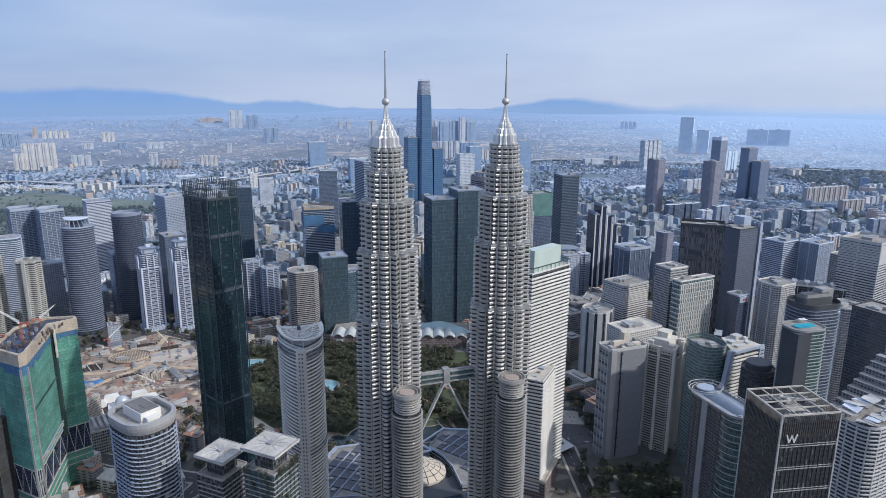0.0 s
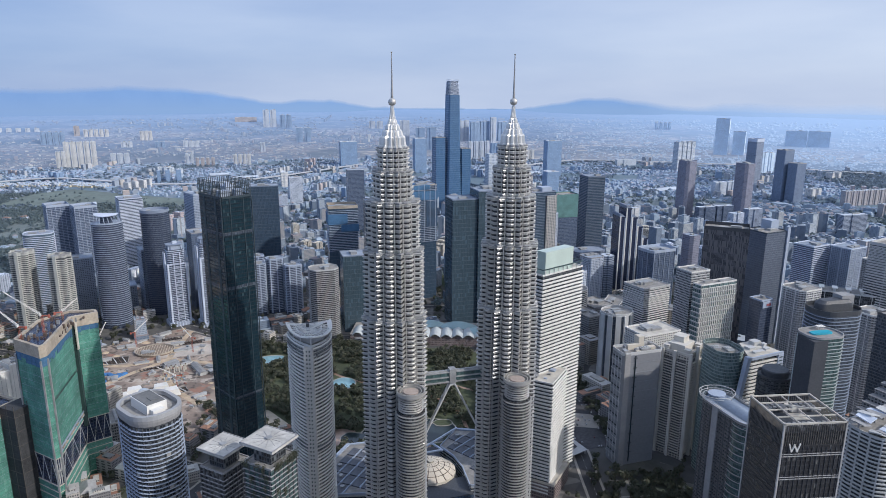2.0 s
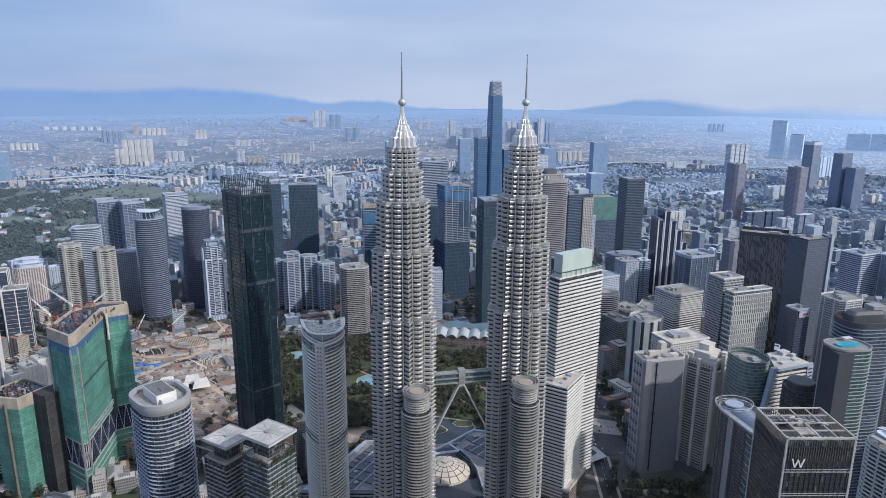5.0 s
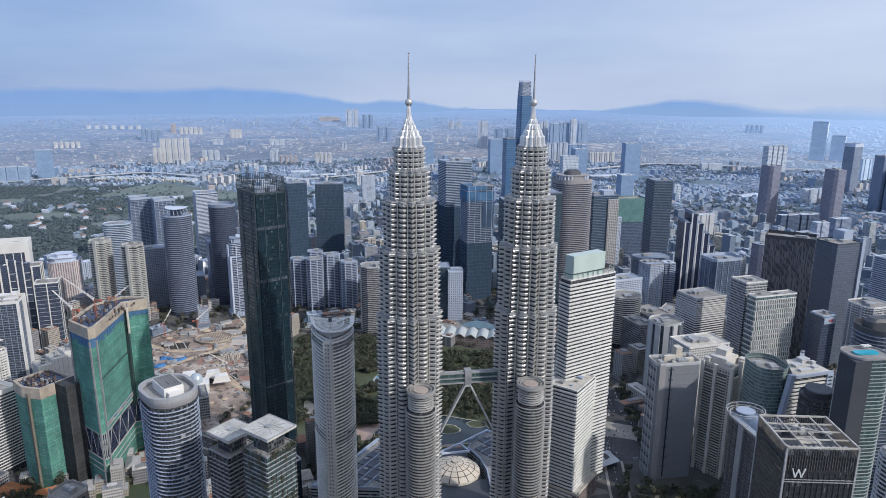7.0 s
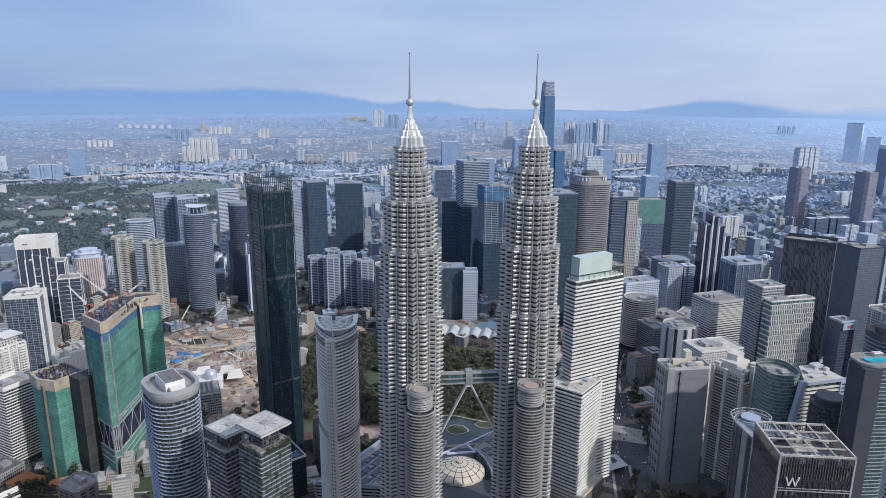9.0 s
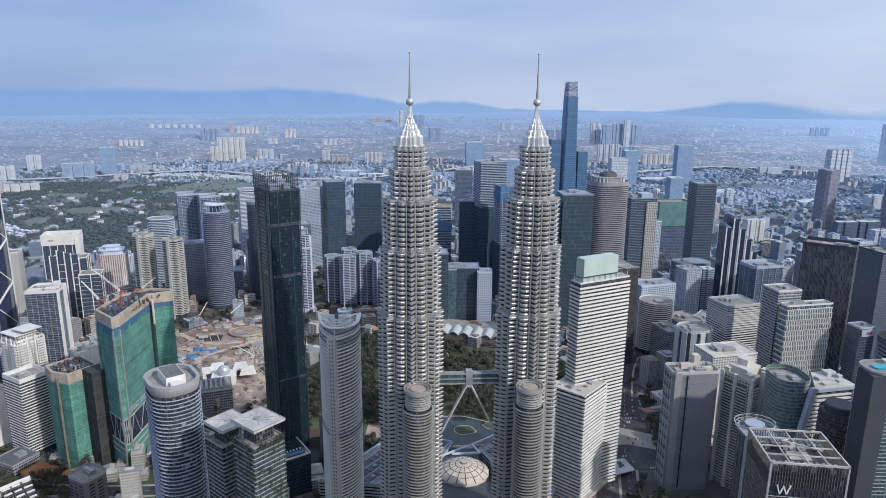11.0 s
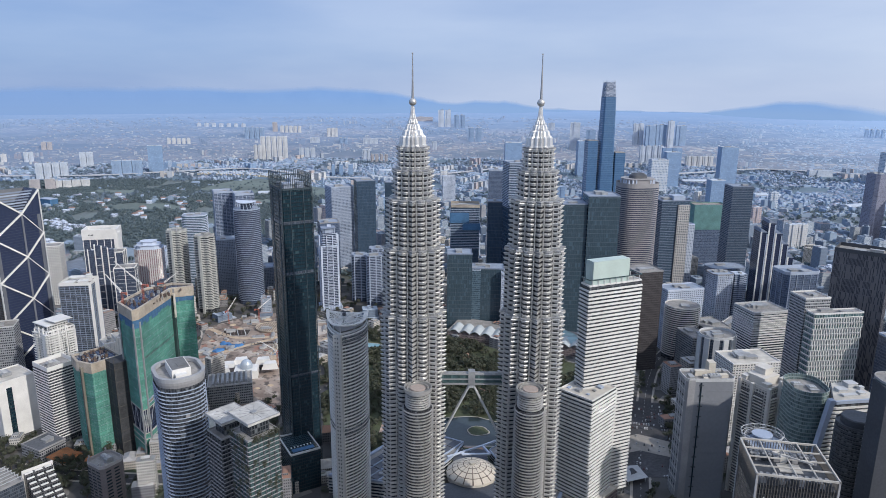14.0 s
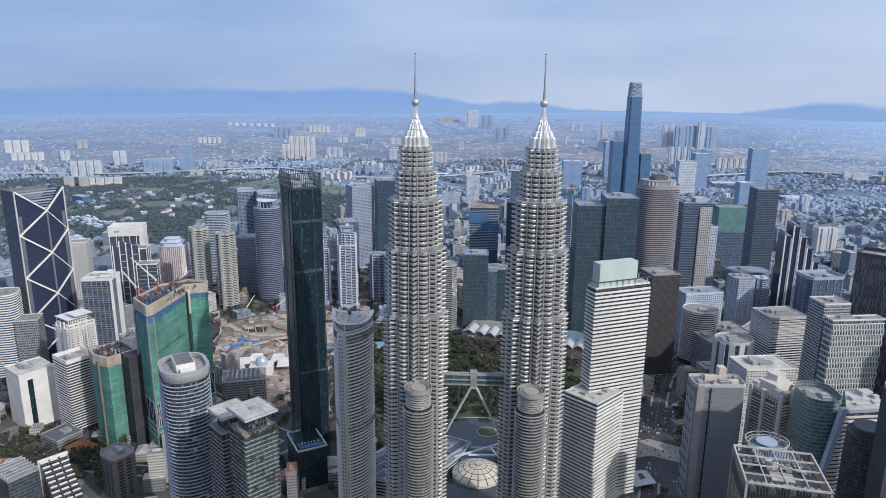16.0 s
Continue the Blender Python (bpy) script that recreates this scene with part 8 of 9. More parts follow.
def midrise(name, label, r0, r1, count, seed, walls, roofs):
    """Office and apartment blocks of middling height with a lower wing and a roof house, too many to count."""
    rng, vs, qs, mi, done = random.Random(seed), [], [], [], 0

    def block(x, y, w, d, z0, z1, a, dx=0.0, dy=0.0):
        c, s, n = math.cos(a), math.sin(a), len(vs)
        p = [(x + c * (px + dx) - s * (py + dy), y + s * (px + dx) + c * (py + dy)) for px, py in rect(w, d)]
        vs.extend([(*q, z0) for q in p] + [(*q, z1) for q in p] + [(*q, z1 + 0.02) for q in p])
        qs.extend([(n, n + 1, n + 5, n + 4), (n + 1, n + 2, n + 6, n + 5), (n + 2, n + 3, n + 7, n + 6), (n + 3, n, n + 4, n + 7), (n + 8, n + 9, n + 10, n + 11)])
        mi.extend([0, 0, 0, 0, 1])

    while done < count:
        x, y = spread(rng, r0, r1, -52, 44)
        w, d, h = rng.uniform(16, 34), rng.uniform(14, 26), rng.choice((14, 18, 24, 32, 42, 56)) * rng.uniform(0.85, 1.2)
        done += 1
        if not free(x, y, max(w, d) * 0.62) or inside(x, y, WOODS) or (x < -100 and rng.random() < 0.5):
            continue
        KEEP.append((x, y, max(w, d) * 0.55))
        a = radians(22 + 90 * rng.randrange(2) + rng.choice((0, 0, 35)))
        block(x, y, w, d, 0, h, a)
        if rng.random() < 0.6:
            block(x, y, w * rng.uniform(1.1, 1.5), d * rng.uniform(1.1, 1.6), 0, h * rng.uniform(0.15, 0.4), a, rng.uniform(-5, 5), rng.uniform(-5, 5))
        for _ in range(rng.randint(1, 3)):
            block(x, y, w * rng.uniform(0.15, 0.4), d * rng.uniform(0.2, 0.4), h, h + rng.uniform(1.5, 5), a, rng.uniform(-0.25, 0.25) * w, rng.uniform(-0.25, 0.25) * d)
        if rng.random() < 0.5:
            block(x, y, w * 0.18, d + 1.2, 0, h + 1.5, a, rng.choice((-0.5, 0.5, 0)) * w, 0)
    crowd(name, label, "office blocks", vs, qs, mi, [walls, roofs])


# midrise tones carry the same haze blue in their base colours
MIDRISE_WALL = island_mix("haze_tinted_midrise_walls", [(0.36, 0.416, 0.494), (0.18, 0.23, 0.307), (0.45, 0.51, 0.582), (0.27, 0.323, 0.4), (0.324, 0.323, 0.343), (0.135, 0.181, 0.25), (0.396, 0.421, 0.447)], 0.8, 0.1, (0.122, 0.162, 0.224))
MIDRISE_ROOF = island_mix("haze_tinted_midrise_roofs", [(0.306, 0.363, 0.437), (0.414, 0.465, 0.53), (0.225, 0.27, 0.333), (0.27, 0.235, 0.244), (0.36, 0.421, 0.499)], 0.9, 0.15)
midrise("midrise_blocks", "crowded mid-rise offices and flats with cluttered roofs", 1100, 2350, 1500, 91, MIDRISE_WALL, MIDRISE_ROOF)
FLAT_CROWD = island_mix("far_flat_walls", [(0.46, 0.49, 0.54), (0.54, 0.55, 0.57), (0.36, 0.41, 0.48), (0.50, 0.42, 0.40), (0.32, 0.37, 0.45), (0.54, 0.50, 0.46)], 0.9, 0.1, (0.30, 0.34, 0.41))
# distance haze painted into tiny walls: bluish glow, stronger upwards and rightwards
HORIZON = Nodes("haze_glow_walls")
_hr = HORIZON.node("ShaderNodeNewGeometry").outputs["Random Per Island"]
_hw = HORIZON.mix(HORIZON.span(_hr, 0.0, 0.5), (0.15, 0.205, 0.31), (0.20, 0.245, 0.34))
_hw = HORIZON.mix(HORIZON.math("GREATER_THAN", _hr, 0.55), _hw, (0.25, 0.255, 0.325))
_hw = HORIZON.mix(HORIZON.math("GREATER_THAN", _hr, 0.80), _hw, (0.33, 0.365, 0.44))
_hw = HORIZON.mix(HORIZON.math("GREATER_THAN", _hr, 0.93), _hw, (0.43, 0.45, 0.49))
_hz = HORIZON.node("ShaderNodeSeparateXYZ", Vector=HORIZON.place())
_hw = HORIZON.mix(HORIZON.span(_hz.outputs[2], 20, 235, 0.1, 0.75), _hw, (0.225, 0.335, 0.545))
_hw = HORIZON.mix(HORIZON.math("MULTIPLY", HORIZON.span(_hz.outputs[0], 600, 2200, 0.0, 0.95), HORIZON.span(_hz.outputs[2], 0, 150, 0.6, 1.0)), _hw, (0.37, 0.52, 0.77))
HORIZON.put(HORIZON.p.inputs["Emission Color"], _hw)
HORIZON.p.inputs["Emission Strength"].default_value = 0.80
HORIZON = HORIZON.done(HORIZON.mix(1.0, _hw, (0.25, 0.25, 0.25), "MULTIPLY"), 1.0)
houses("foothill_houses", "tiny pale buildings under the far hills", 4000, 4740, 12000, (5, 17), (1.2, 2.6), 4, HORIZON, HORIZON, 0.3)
houses("street_houses", "close-packed shops and houses with flat and tiled roofs", 560, 1500, 3800, (9, 26), (7, 22), 1, NEAR_WALL, NEAR_ROOF, 0.4)
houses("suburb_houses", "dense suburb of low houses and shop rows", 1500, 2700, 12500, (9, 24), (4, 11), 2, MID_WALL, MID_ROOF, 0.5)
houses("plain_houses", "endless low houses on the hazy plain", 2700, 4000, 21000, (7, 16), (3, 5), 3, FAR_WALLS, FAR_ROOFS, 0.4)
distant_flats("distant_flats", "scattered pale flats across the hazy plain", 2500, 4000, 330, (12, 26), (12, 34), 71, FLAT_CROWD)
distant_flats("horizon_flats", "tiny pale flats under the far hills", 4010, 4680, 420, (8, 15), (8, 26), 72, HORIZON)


def leaf_crowd(name, label, spots, leaf, mats, seed, each):
    """Tree crowns out of loose leaf sprays."""
    rng = np.random.default_rng(seed)
    spots = np.asarray(spots, dtype=np.float64)
    n = len(spots)
    u = rng.normal(size=(n, each, 3))
    u /= np.linalg.norm(u, axis=2, keepdims=True)
    lump = 1 + 0.35 * np.sin(u[..., :1] * 4 + rng.uniform(0, 6, (n, 1, 1))) * np.cos(u[..., 1:2] * 5)
    rad = rng.uniform(0.55, 1.0, (n, each, 1)) * lump
    c = spots[:, None, :3] + u * rad * spots[:, None, 3:4] * np.array([1, 1, 0.72])
    a = rng.normal(size=(n, each, 3)) + np.array([0, 0, 0.0])
    a -= u * (a * u).sum(2, keepdims=True) * 0.8
    a /= np.linalg.norm(a, axis=2, keepdims=True)
    b = np.cross(u, a)
    k = spots[:, None, 3:4] * leaf * rng.uniform(0.6, 1.3, (n, each, 1))
    vs = np.stack([c - a * k, c + b * k * 0.8, c + a * k, c - b * k * 0.8], 2).reshape(-1, 3)
    qs = np.arange(len(vs)).reshape(-1, 4)
    crowd(name, label, "trees", vs, qs, np.zeros(len(qs)), mats)


VILLA_ROOF = plain("red_villa_tiles", (0.28, 0.20, 0.18), 0.85, 0, 0.4, 0.05, 0.2, 0.3)


def villa(x, y, turn, white):
    root = thing("villa", "white flat-roofed villa among trees" if white else "villa with a red tiled roof among trees", "house", pose(x, y, 0, 0, 0, turn), "villas by the woods")
    KEEP.append((x, y, 11))
    part("wall", Shape().box(0, 0, 0, 17, 11, 9).box(3, -7, 0, 8, 5, 6).mesh("wall", MID_WHITE if white else COOL_WHITE), root)
    if white:
        part("roof", Shape().box(0, 0, 9, 17.6, 11.6, 0.8).box(-4, 1, 9.8, 5, 5, 2).mesh("roof", COOL_WHITE), root)
    else:
        part("roof", Shape().loft([(rect(18.4, 12.4), 9), ([(-5, -0.3), (5, -0.3), (5, 0.3), (-5, 0.3)], 13)]).mesh("roof", VILLA_ROOF), root)
    return root


rng = random.Random(33)
kinds = [villa(-1382, 1755, -12, True), villa(-1210, 1900, 20, False)]
for i in range(44):
    x, y = -1468 + (i % 11) * 17.4 + rng.uniform(-6, 6), 1795 - (i % 11) * 6 - (i // 11) * 24 + rng.uniform(-8, 8)
    if rng.random() < 0.68:
        copy_thing(kinds[0], pose(x, y, 0, 0, 0, -18 + rng.uniform(-25, 25)) @ Matrix.Diagonal((rng.uniform(0.7, 1.1), 0.9, rng.uniform(0.8, 1.3), 1)))
        KEEP.append((x, y, 8))
for i in range(60):
    x, y = rng.uniform(-1900, -720), rng.uniform(1490, 2300)
    if inside(x, y, WOODS) and free(x, y, 12):
        copy_thing(kinds[i % 3 > 0], pose(x, y, 0, 0, 0, rng.uniform(0, 180)) @ Matrix.Diagonal((1.2, 1.2, 1, 1)))
        KEEP.append((x, y, 13))
blue_hall = thing("blue_clad_hall", "low hall clad in blue sheets beyond the woods", "hall", pose(-1674, 2026, 0, 0, 0, -15))
part("wall", Shape().box(0, 0, 0, 62, 30, 26).mesh("wall", NET_BLUE), blue_hall)
part("roof", Shape().box(0, 0, 26, 63, 31, 1.2).mesh("roof", COOL_PALE), blue_hall)
rng = random.Random(21)
# leaf greens blued and lightened to imitate haze with distance
MID_LEAF = leaves("haze_tinted_suburb_leaves", [(0.165, 0.217, 0.247), (0.18, 0.233, 0.253), (0.15, 0.201, 0.236), (0.195, 0.244, 0.247)])
FAR_LEAF = leaves("haze_tinted_plain_leaves", [(0.215, 0.275, 0.335), (0.23, 0.29, 0.35), (0.205, 0.265, 0.33)])
spots = []
while len(spots) < 17000:
    x, y = rng.uniform(-2400, -600), rng.uniform(1480, 2780)
    if inside(x, y, WOODS) and noise.noise((x * 0.006, y * 0.006, 1)) > -0.3 and free(x, y, 3) and (rng.random() < 0.04 or not any(inside(x, y, g) for g in GOLF)):
        r = rng.uniform(3.2, 7.0)
        spots.append((x, y, 4.5 - r * 0.3 + 2.5 * noise.noise((x * 0.01, y * 0.01, 4)), r))
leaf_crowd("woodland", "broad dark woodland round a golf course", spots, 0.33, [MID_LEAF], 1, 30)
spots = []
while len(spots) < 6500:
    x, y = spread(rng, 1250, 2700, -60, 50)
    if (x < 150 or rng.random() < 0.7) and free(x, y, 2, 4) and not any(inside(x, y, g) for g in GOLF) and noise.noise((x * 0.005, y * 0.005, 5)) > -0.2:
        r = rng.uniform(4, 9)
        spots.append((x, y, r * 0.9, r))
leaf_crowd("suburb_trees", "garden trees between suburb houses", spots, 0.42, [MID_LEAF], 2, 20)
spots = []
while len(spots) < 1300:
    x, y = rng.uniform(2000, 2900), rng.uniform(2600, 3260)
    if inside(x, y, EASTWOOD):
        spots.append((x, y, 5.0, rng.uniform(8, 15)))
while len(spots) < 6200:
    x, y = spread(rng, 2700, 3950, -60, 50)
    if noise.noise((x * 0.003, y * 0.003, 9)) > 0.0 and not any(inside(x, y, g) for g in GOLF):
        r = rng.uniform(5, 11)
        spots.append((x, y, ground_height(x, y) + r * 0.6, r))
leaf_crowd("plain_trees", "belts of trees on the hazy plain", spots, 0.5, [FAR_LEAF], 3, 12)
spots = []
while len(spots) < 2600:
    x, y = spread(rng, 420, 1400, -60, 50)
    if free(x, y, 2, 3):
        r = rng.uniform(3, 6.5)
        spots.append((x, y, r * 1.0 + 1, r))
leaf_crowd("street_trees", "street and garden trees between city blocks", spots, 0.34, [LEAF], 4, 40)


# a row of pale yellow terraces by the golf course, and a few wide halls
YELLOW = plain("pale_yellow_render", (0.62, 0.55, 0.42), 0.85, 0, 0.3, 0.03, 0.12, 0.1)
terrace = thing("terrace_house", "pale yellow terraced house beside a golf course", "house", pose(-1640, 2960, 0, 0, 0, -18), "yellow terraces")
part("wall", Shape().box(0, 0, 0, 12, 9, 8).mesh("wall", YELLOW), terrace)
part("roof", Shape().loft([(rect(12.6, 10), 8), ([(-6, -0.3), (6, -0.3), (6, 0.3), (-6, 0.3)], 11)]).mesh("roof", FAR_ROOF), terrace)
rng = random.Random(61)
for i in range(128):
    t, k = (i % 32) / 31, i // 32
    copy_thing(terrace, pose(-1625 + 470 * t + rng.uniform(-6, 6), 2915 - 70 * t + 55 * math.sin(2.6 * t) + 24 * k + rng.uniform(-8, 8), 0, 0, 0, -18 + rng.uniform(-8, 8)))
for x, y, w, d, a in ((-640, 3150, 120, 40, 20), (-560, 3320, 150, 50, 25), (-780, 3260, 90, 50, 20), (700, 3250, 140, 40, 10), (900, 2900, 120, 60, 15), (1180, 2700, 130, 50, 30), (500, 3350, 110, 45, 10), (-1050, 2450, 60, 30, 25)):
    hall = thing("warehouse", "wide low warehouse with a white sheet roof", "warehouse", pose(x, y, 0, 0, 0, a), "warehouses")
    part("wall", Shape().box(0, 0, 0, w, d, 9).mesh("wall", FAR_WHITE), hall)
    part("roof", Shape().loft([(rect(w + 2, d + 2), 9), ([(-w / 2, -1), (w / 2, -1), (w / 2, 1), (-w / 2, 1)], 14)]).mesh("roof", FAR_ROOF), hall)


# ---- roads, park, site ----
def strip(name, line, width, z, mat, label, thick=0.25, kind="structure", category="road"):
    s, n = Shape(), len(line)
    pts = [Vector(p) for p in line]
    side = []
    for i in range(n):
        d = (pts[min(i + 1, n - 1)] - pts[max(i - 1, 0)]).normalized()
        side.append(Vector((-d.y, d.x)) * width / 2)
    for i in range(n - 1):
        p = [(*(pts[i] - side[i]),), (*(pts[i + 1] - side[i + 1]),), (*(pts[i + 1] + side[i + 1]),), (*(pts[i] + side[i]),)]
        s.prism([(q[0], q[1]) for q in p], z - thick, z)
    return tagged(new(name, s.mesh(name, mat)), label, category, kind=kind)


def smooth_line(line, n=6):
    out = []
    for i in range(len(line) - 1):
        p = [Vector(line[max(0, min(len(line) - 1, i + k))]) for k in (-1, 0, 1, 2)]
        for j in range(n):
            t = j / n
            q = 0.5 * (2 * p[1] + (p[2] - p[0]) * t + (2 * p[0] - 5 * p[1] + 4 * p[2] - p[3]) * t * t + (3 * p[1] - p[0] - 3 * p[2] + p[3]) * t ** 3)
            out.append((q.x, q.y))
    return out + [line[-1]]


MARK = plain("white_road_paint", (0.62, 0.62, 0.60), 0.8, 0, 0.8, 0.1, 0.2)
for i, line in enumerate(ROADS):
    line = smooth_line(line)
    strip("pavement", line, 23, 0.14 + 0.006 * i, PAVING, "pale paved footway beside a city street", category="pavement")
    strip("road", line, 17, 0.24 + 0.006 * i, ASPHALT, "dark asphalt city street")
    marks = Shape()
    for a, b in zip(line, line[1:]):
        a, b = Vector(a), Vector(b)
        d = (b - a).length
        t = degs = math.degrees(math.atan2(b.y - a.y, b.x - a.x))
        for k in range(int(d / 9)):
            p = a + (b - a) * ((k + 0.5) * 9 / d)
            marks.box(p.x, p.y, 0.29 + 0.006 * i, 4, 0.4, 0.03, degs)
    tagged(new("lane_marks", marks.mesh("lane_marks", MARK)), "broken white lane marks on asphalt", "road marks", kind="stuff")
HIGH = [(-2500, 2560), (-2050, 2700), (-1760, 2930), (-1501, 3125), (-1274, 3057), (-1006, 2930), (-736, 2950), (-550, 3097), (-365, 3312), (-120, 3640)]
HIGH2 = [(300, 3160), (490, 3333), (839, 3588), (1100, 3760), (1440, 3690), (1680, 3600), (1950, 3460), (2400, 3100)]
RAIL = [(760, 1760), (733, 1681), (724, 1605), (706, 1543), (669, 1463), (610, 1420), (520, 1400)]
RAMP = [(380, 1760), (425, 1728), (466, 1670), (462, 1570), (441, 1472), (420, 1400), (380, 1330)]
FAR_CONC = plain("far_pale_concrete", (0.46, 0.47, 0.50), 0.85, 0, 0.2, 0.02, 0.12)
for line, z, wide in ((HIGH, 12, 26), (HIGH2, 16, 26), (RAIL, 12, 14), (RAMP, 7, 15)):
    line = smooth_line(line, 8)
    strip("viaduct", line, wide, z, FAR_CONC, "long pale elevated motorway" if wide == 26 else "curving elevated track between city blocks", 2.4)
    me = Shape().box(0, 0, 0, 3, 8, z - 2.4).mesh("viaduct_pier", FAR_CONC)
    for p in line[::4]:
        tagged(part("viaduct_pier", me, None, Matrix.Translation((*p, 0))), "pale concrete pier under a motorway", "pier", kind="structure")


def plot(name, poly, z0, z1, mat, label, category):
    return tagged(new(name, Shape().prism(poly, z0, z1).mesh(name, mat)), label, category, kind="structure")


plot("park_ground", PARK, -0.2, 0.18, GRASS, "mown park lawn between trees", "lawn")
plot("plaza_ground", TWINS, -0.2, 0.16, PAVING, "paved forecourt round the twin towers", "paving")
plot("site_ground", SITE[::-1], -0.2, 0.35, EARTH, "bare brown earth of a large building site", "building site")
plot("car_park_ground", LOT, -0.2, 0.30, plain("worn_car_park_surface", (0.075, 0.075, 0.082), 0.9, 0, 0.3, 0.02, 0.4), "tarmac car park", "car park")
# floor lifted near the crowns' tone, flattening contrast as haze would
plot("woodland_floor", WOODS[::-1], -0.3, 0.1, plain("woodland_floor", (0.16, 0.195, 0.20), 0.95, 0, 0.1, 0.008, 0.25), "dark grassy ground under broad woodland", "woodland floor")
TURF = plain("golf_turf", (0.155, 0.195, 0.185), 0.9, 0, 0.05, 0.006, 0.2)
for fair in GOLF:
    plot("golf_grass", fair, -0.3, 0.2, TURF, "open golf course turf between woods", "lawn")


def blob(cx, cy, rx, ry, seed, n=28):
    return [(cx + rx * math.cos(t) * (1 + 0.2 * noise.noise((math.cos(t) * 1.5, math.sin(t) * 1.5, seed))), cy + ry * math.sin(t) * (1 + 0.2 * noise.noise((math.cos(t) * 1.5 + 5, math.sin(t) * 1.5, seed)))) for t in (2 * math.pi * i / n for i in range(n))]


PALE_POOL = plain("pale_turquoise_pool", (0.25, 0.43, 0.50), 0.15, 0, 0.4, 0.06, 0.2)
PONDS = [blob(48, 768, 60, 36, 1.0), blob(-26, 757, 14, 13, 2.0), blob(-47, 915, 17, 19, 3.0), blob(-166, 1012, 24, 14, 5.0)]
for i, p in enumerate(PONDS):
    plot("pond_edge", [(x, y) for x, y in grown(p, 2.0)], 0.0, 0.32 + 0.004 * i, PAVING, "pale stone rim of a park pond", "pond edge")
    plot("pond_water", p, 0.0, 0.42 + 0.004 * i, PALE_POOL if i > 1 else WATER, "still water of a park pond", "water")
PLAZA = plain("pinkish_paving", (0.44, 0.33, 0.28), 0.9, 0, 0.5, 0.06, 0.25)
plot("park_plaza", [(-68, 733), (-33, 742), (-20, 756), (-24, 775), (-46, 782), (-72, 770)], 0.0, 0.30, PLAZA, "reddish paved plaza beside a park pond", "plaza")
# sunlit ground painted pale; outline fitted to the camera's view
plot("site_road", [(-145, 811), (-117, 760), (-103, 760), (-109, 796), (-141, 836), (-151, 841)], 0.0, 0.31, plain("sunlit_pale_track", (0.52, 0.46, 0.38), 0.95, 0, 0.3, 0.04, 0.25), "pale track beside the park trees, sunlight in its colour", "road")
KEEP.extend([(-34, 757, 17), (-56, 754, 20), (40, 724, 20), (72, 724, 20), (-140, 822, 13), (-126, 806, 12), (-114, 790, 13), (-110, 772, 12)])
plot("pond_island_edge", blob(53, 770, 14, 12, 4.0), 0, 0.9, PAVING, "stone rim of a round island", "island")
plot("pond_island", blob(53, 770, 12.4, 10.4, 4.0), 0, 1.2, GRASS, "grassy island in a park pond", "island")
plot("pond_island_edge", blob(89, 786, 14, 9, 6.0), 0, 0.9, PAVING, "stone rim of a planted island", "island")
plot("pond_island", blob(89, 786, 12.6, 7.6, 6.0), 0, 1.2, GRASS, "planted island in a park pond", "island")
for i, line in enumerate(([(-150, 1020), (-110, 930), (-95, 850), (-60, 770), (-10, 735), (70, 730)], [(120, 740), (110, 820), (60, 880), (-40, 930), (-120, 1010)], [(-20, 1060), (30, 960), (110, 900), (170, 860)])):
    strip("park_path", smooth_line(line), 5, 0.26 + 0.01 * i, plain("red_paved_path", (0.40, 0.27, 0.21), 0.9, 0, 0.5, 0.06, 0.2), "reddish paved park path", category="path")


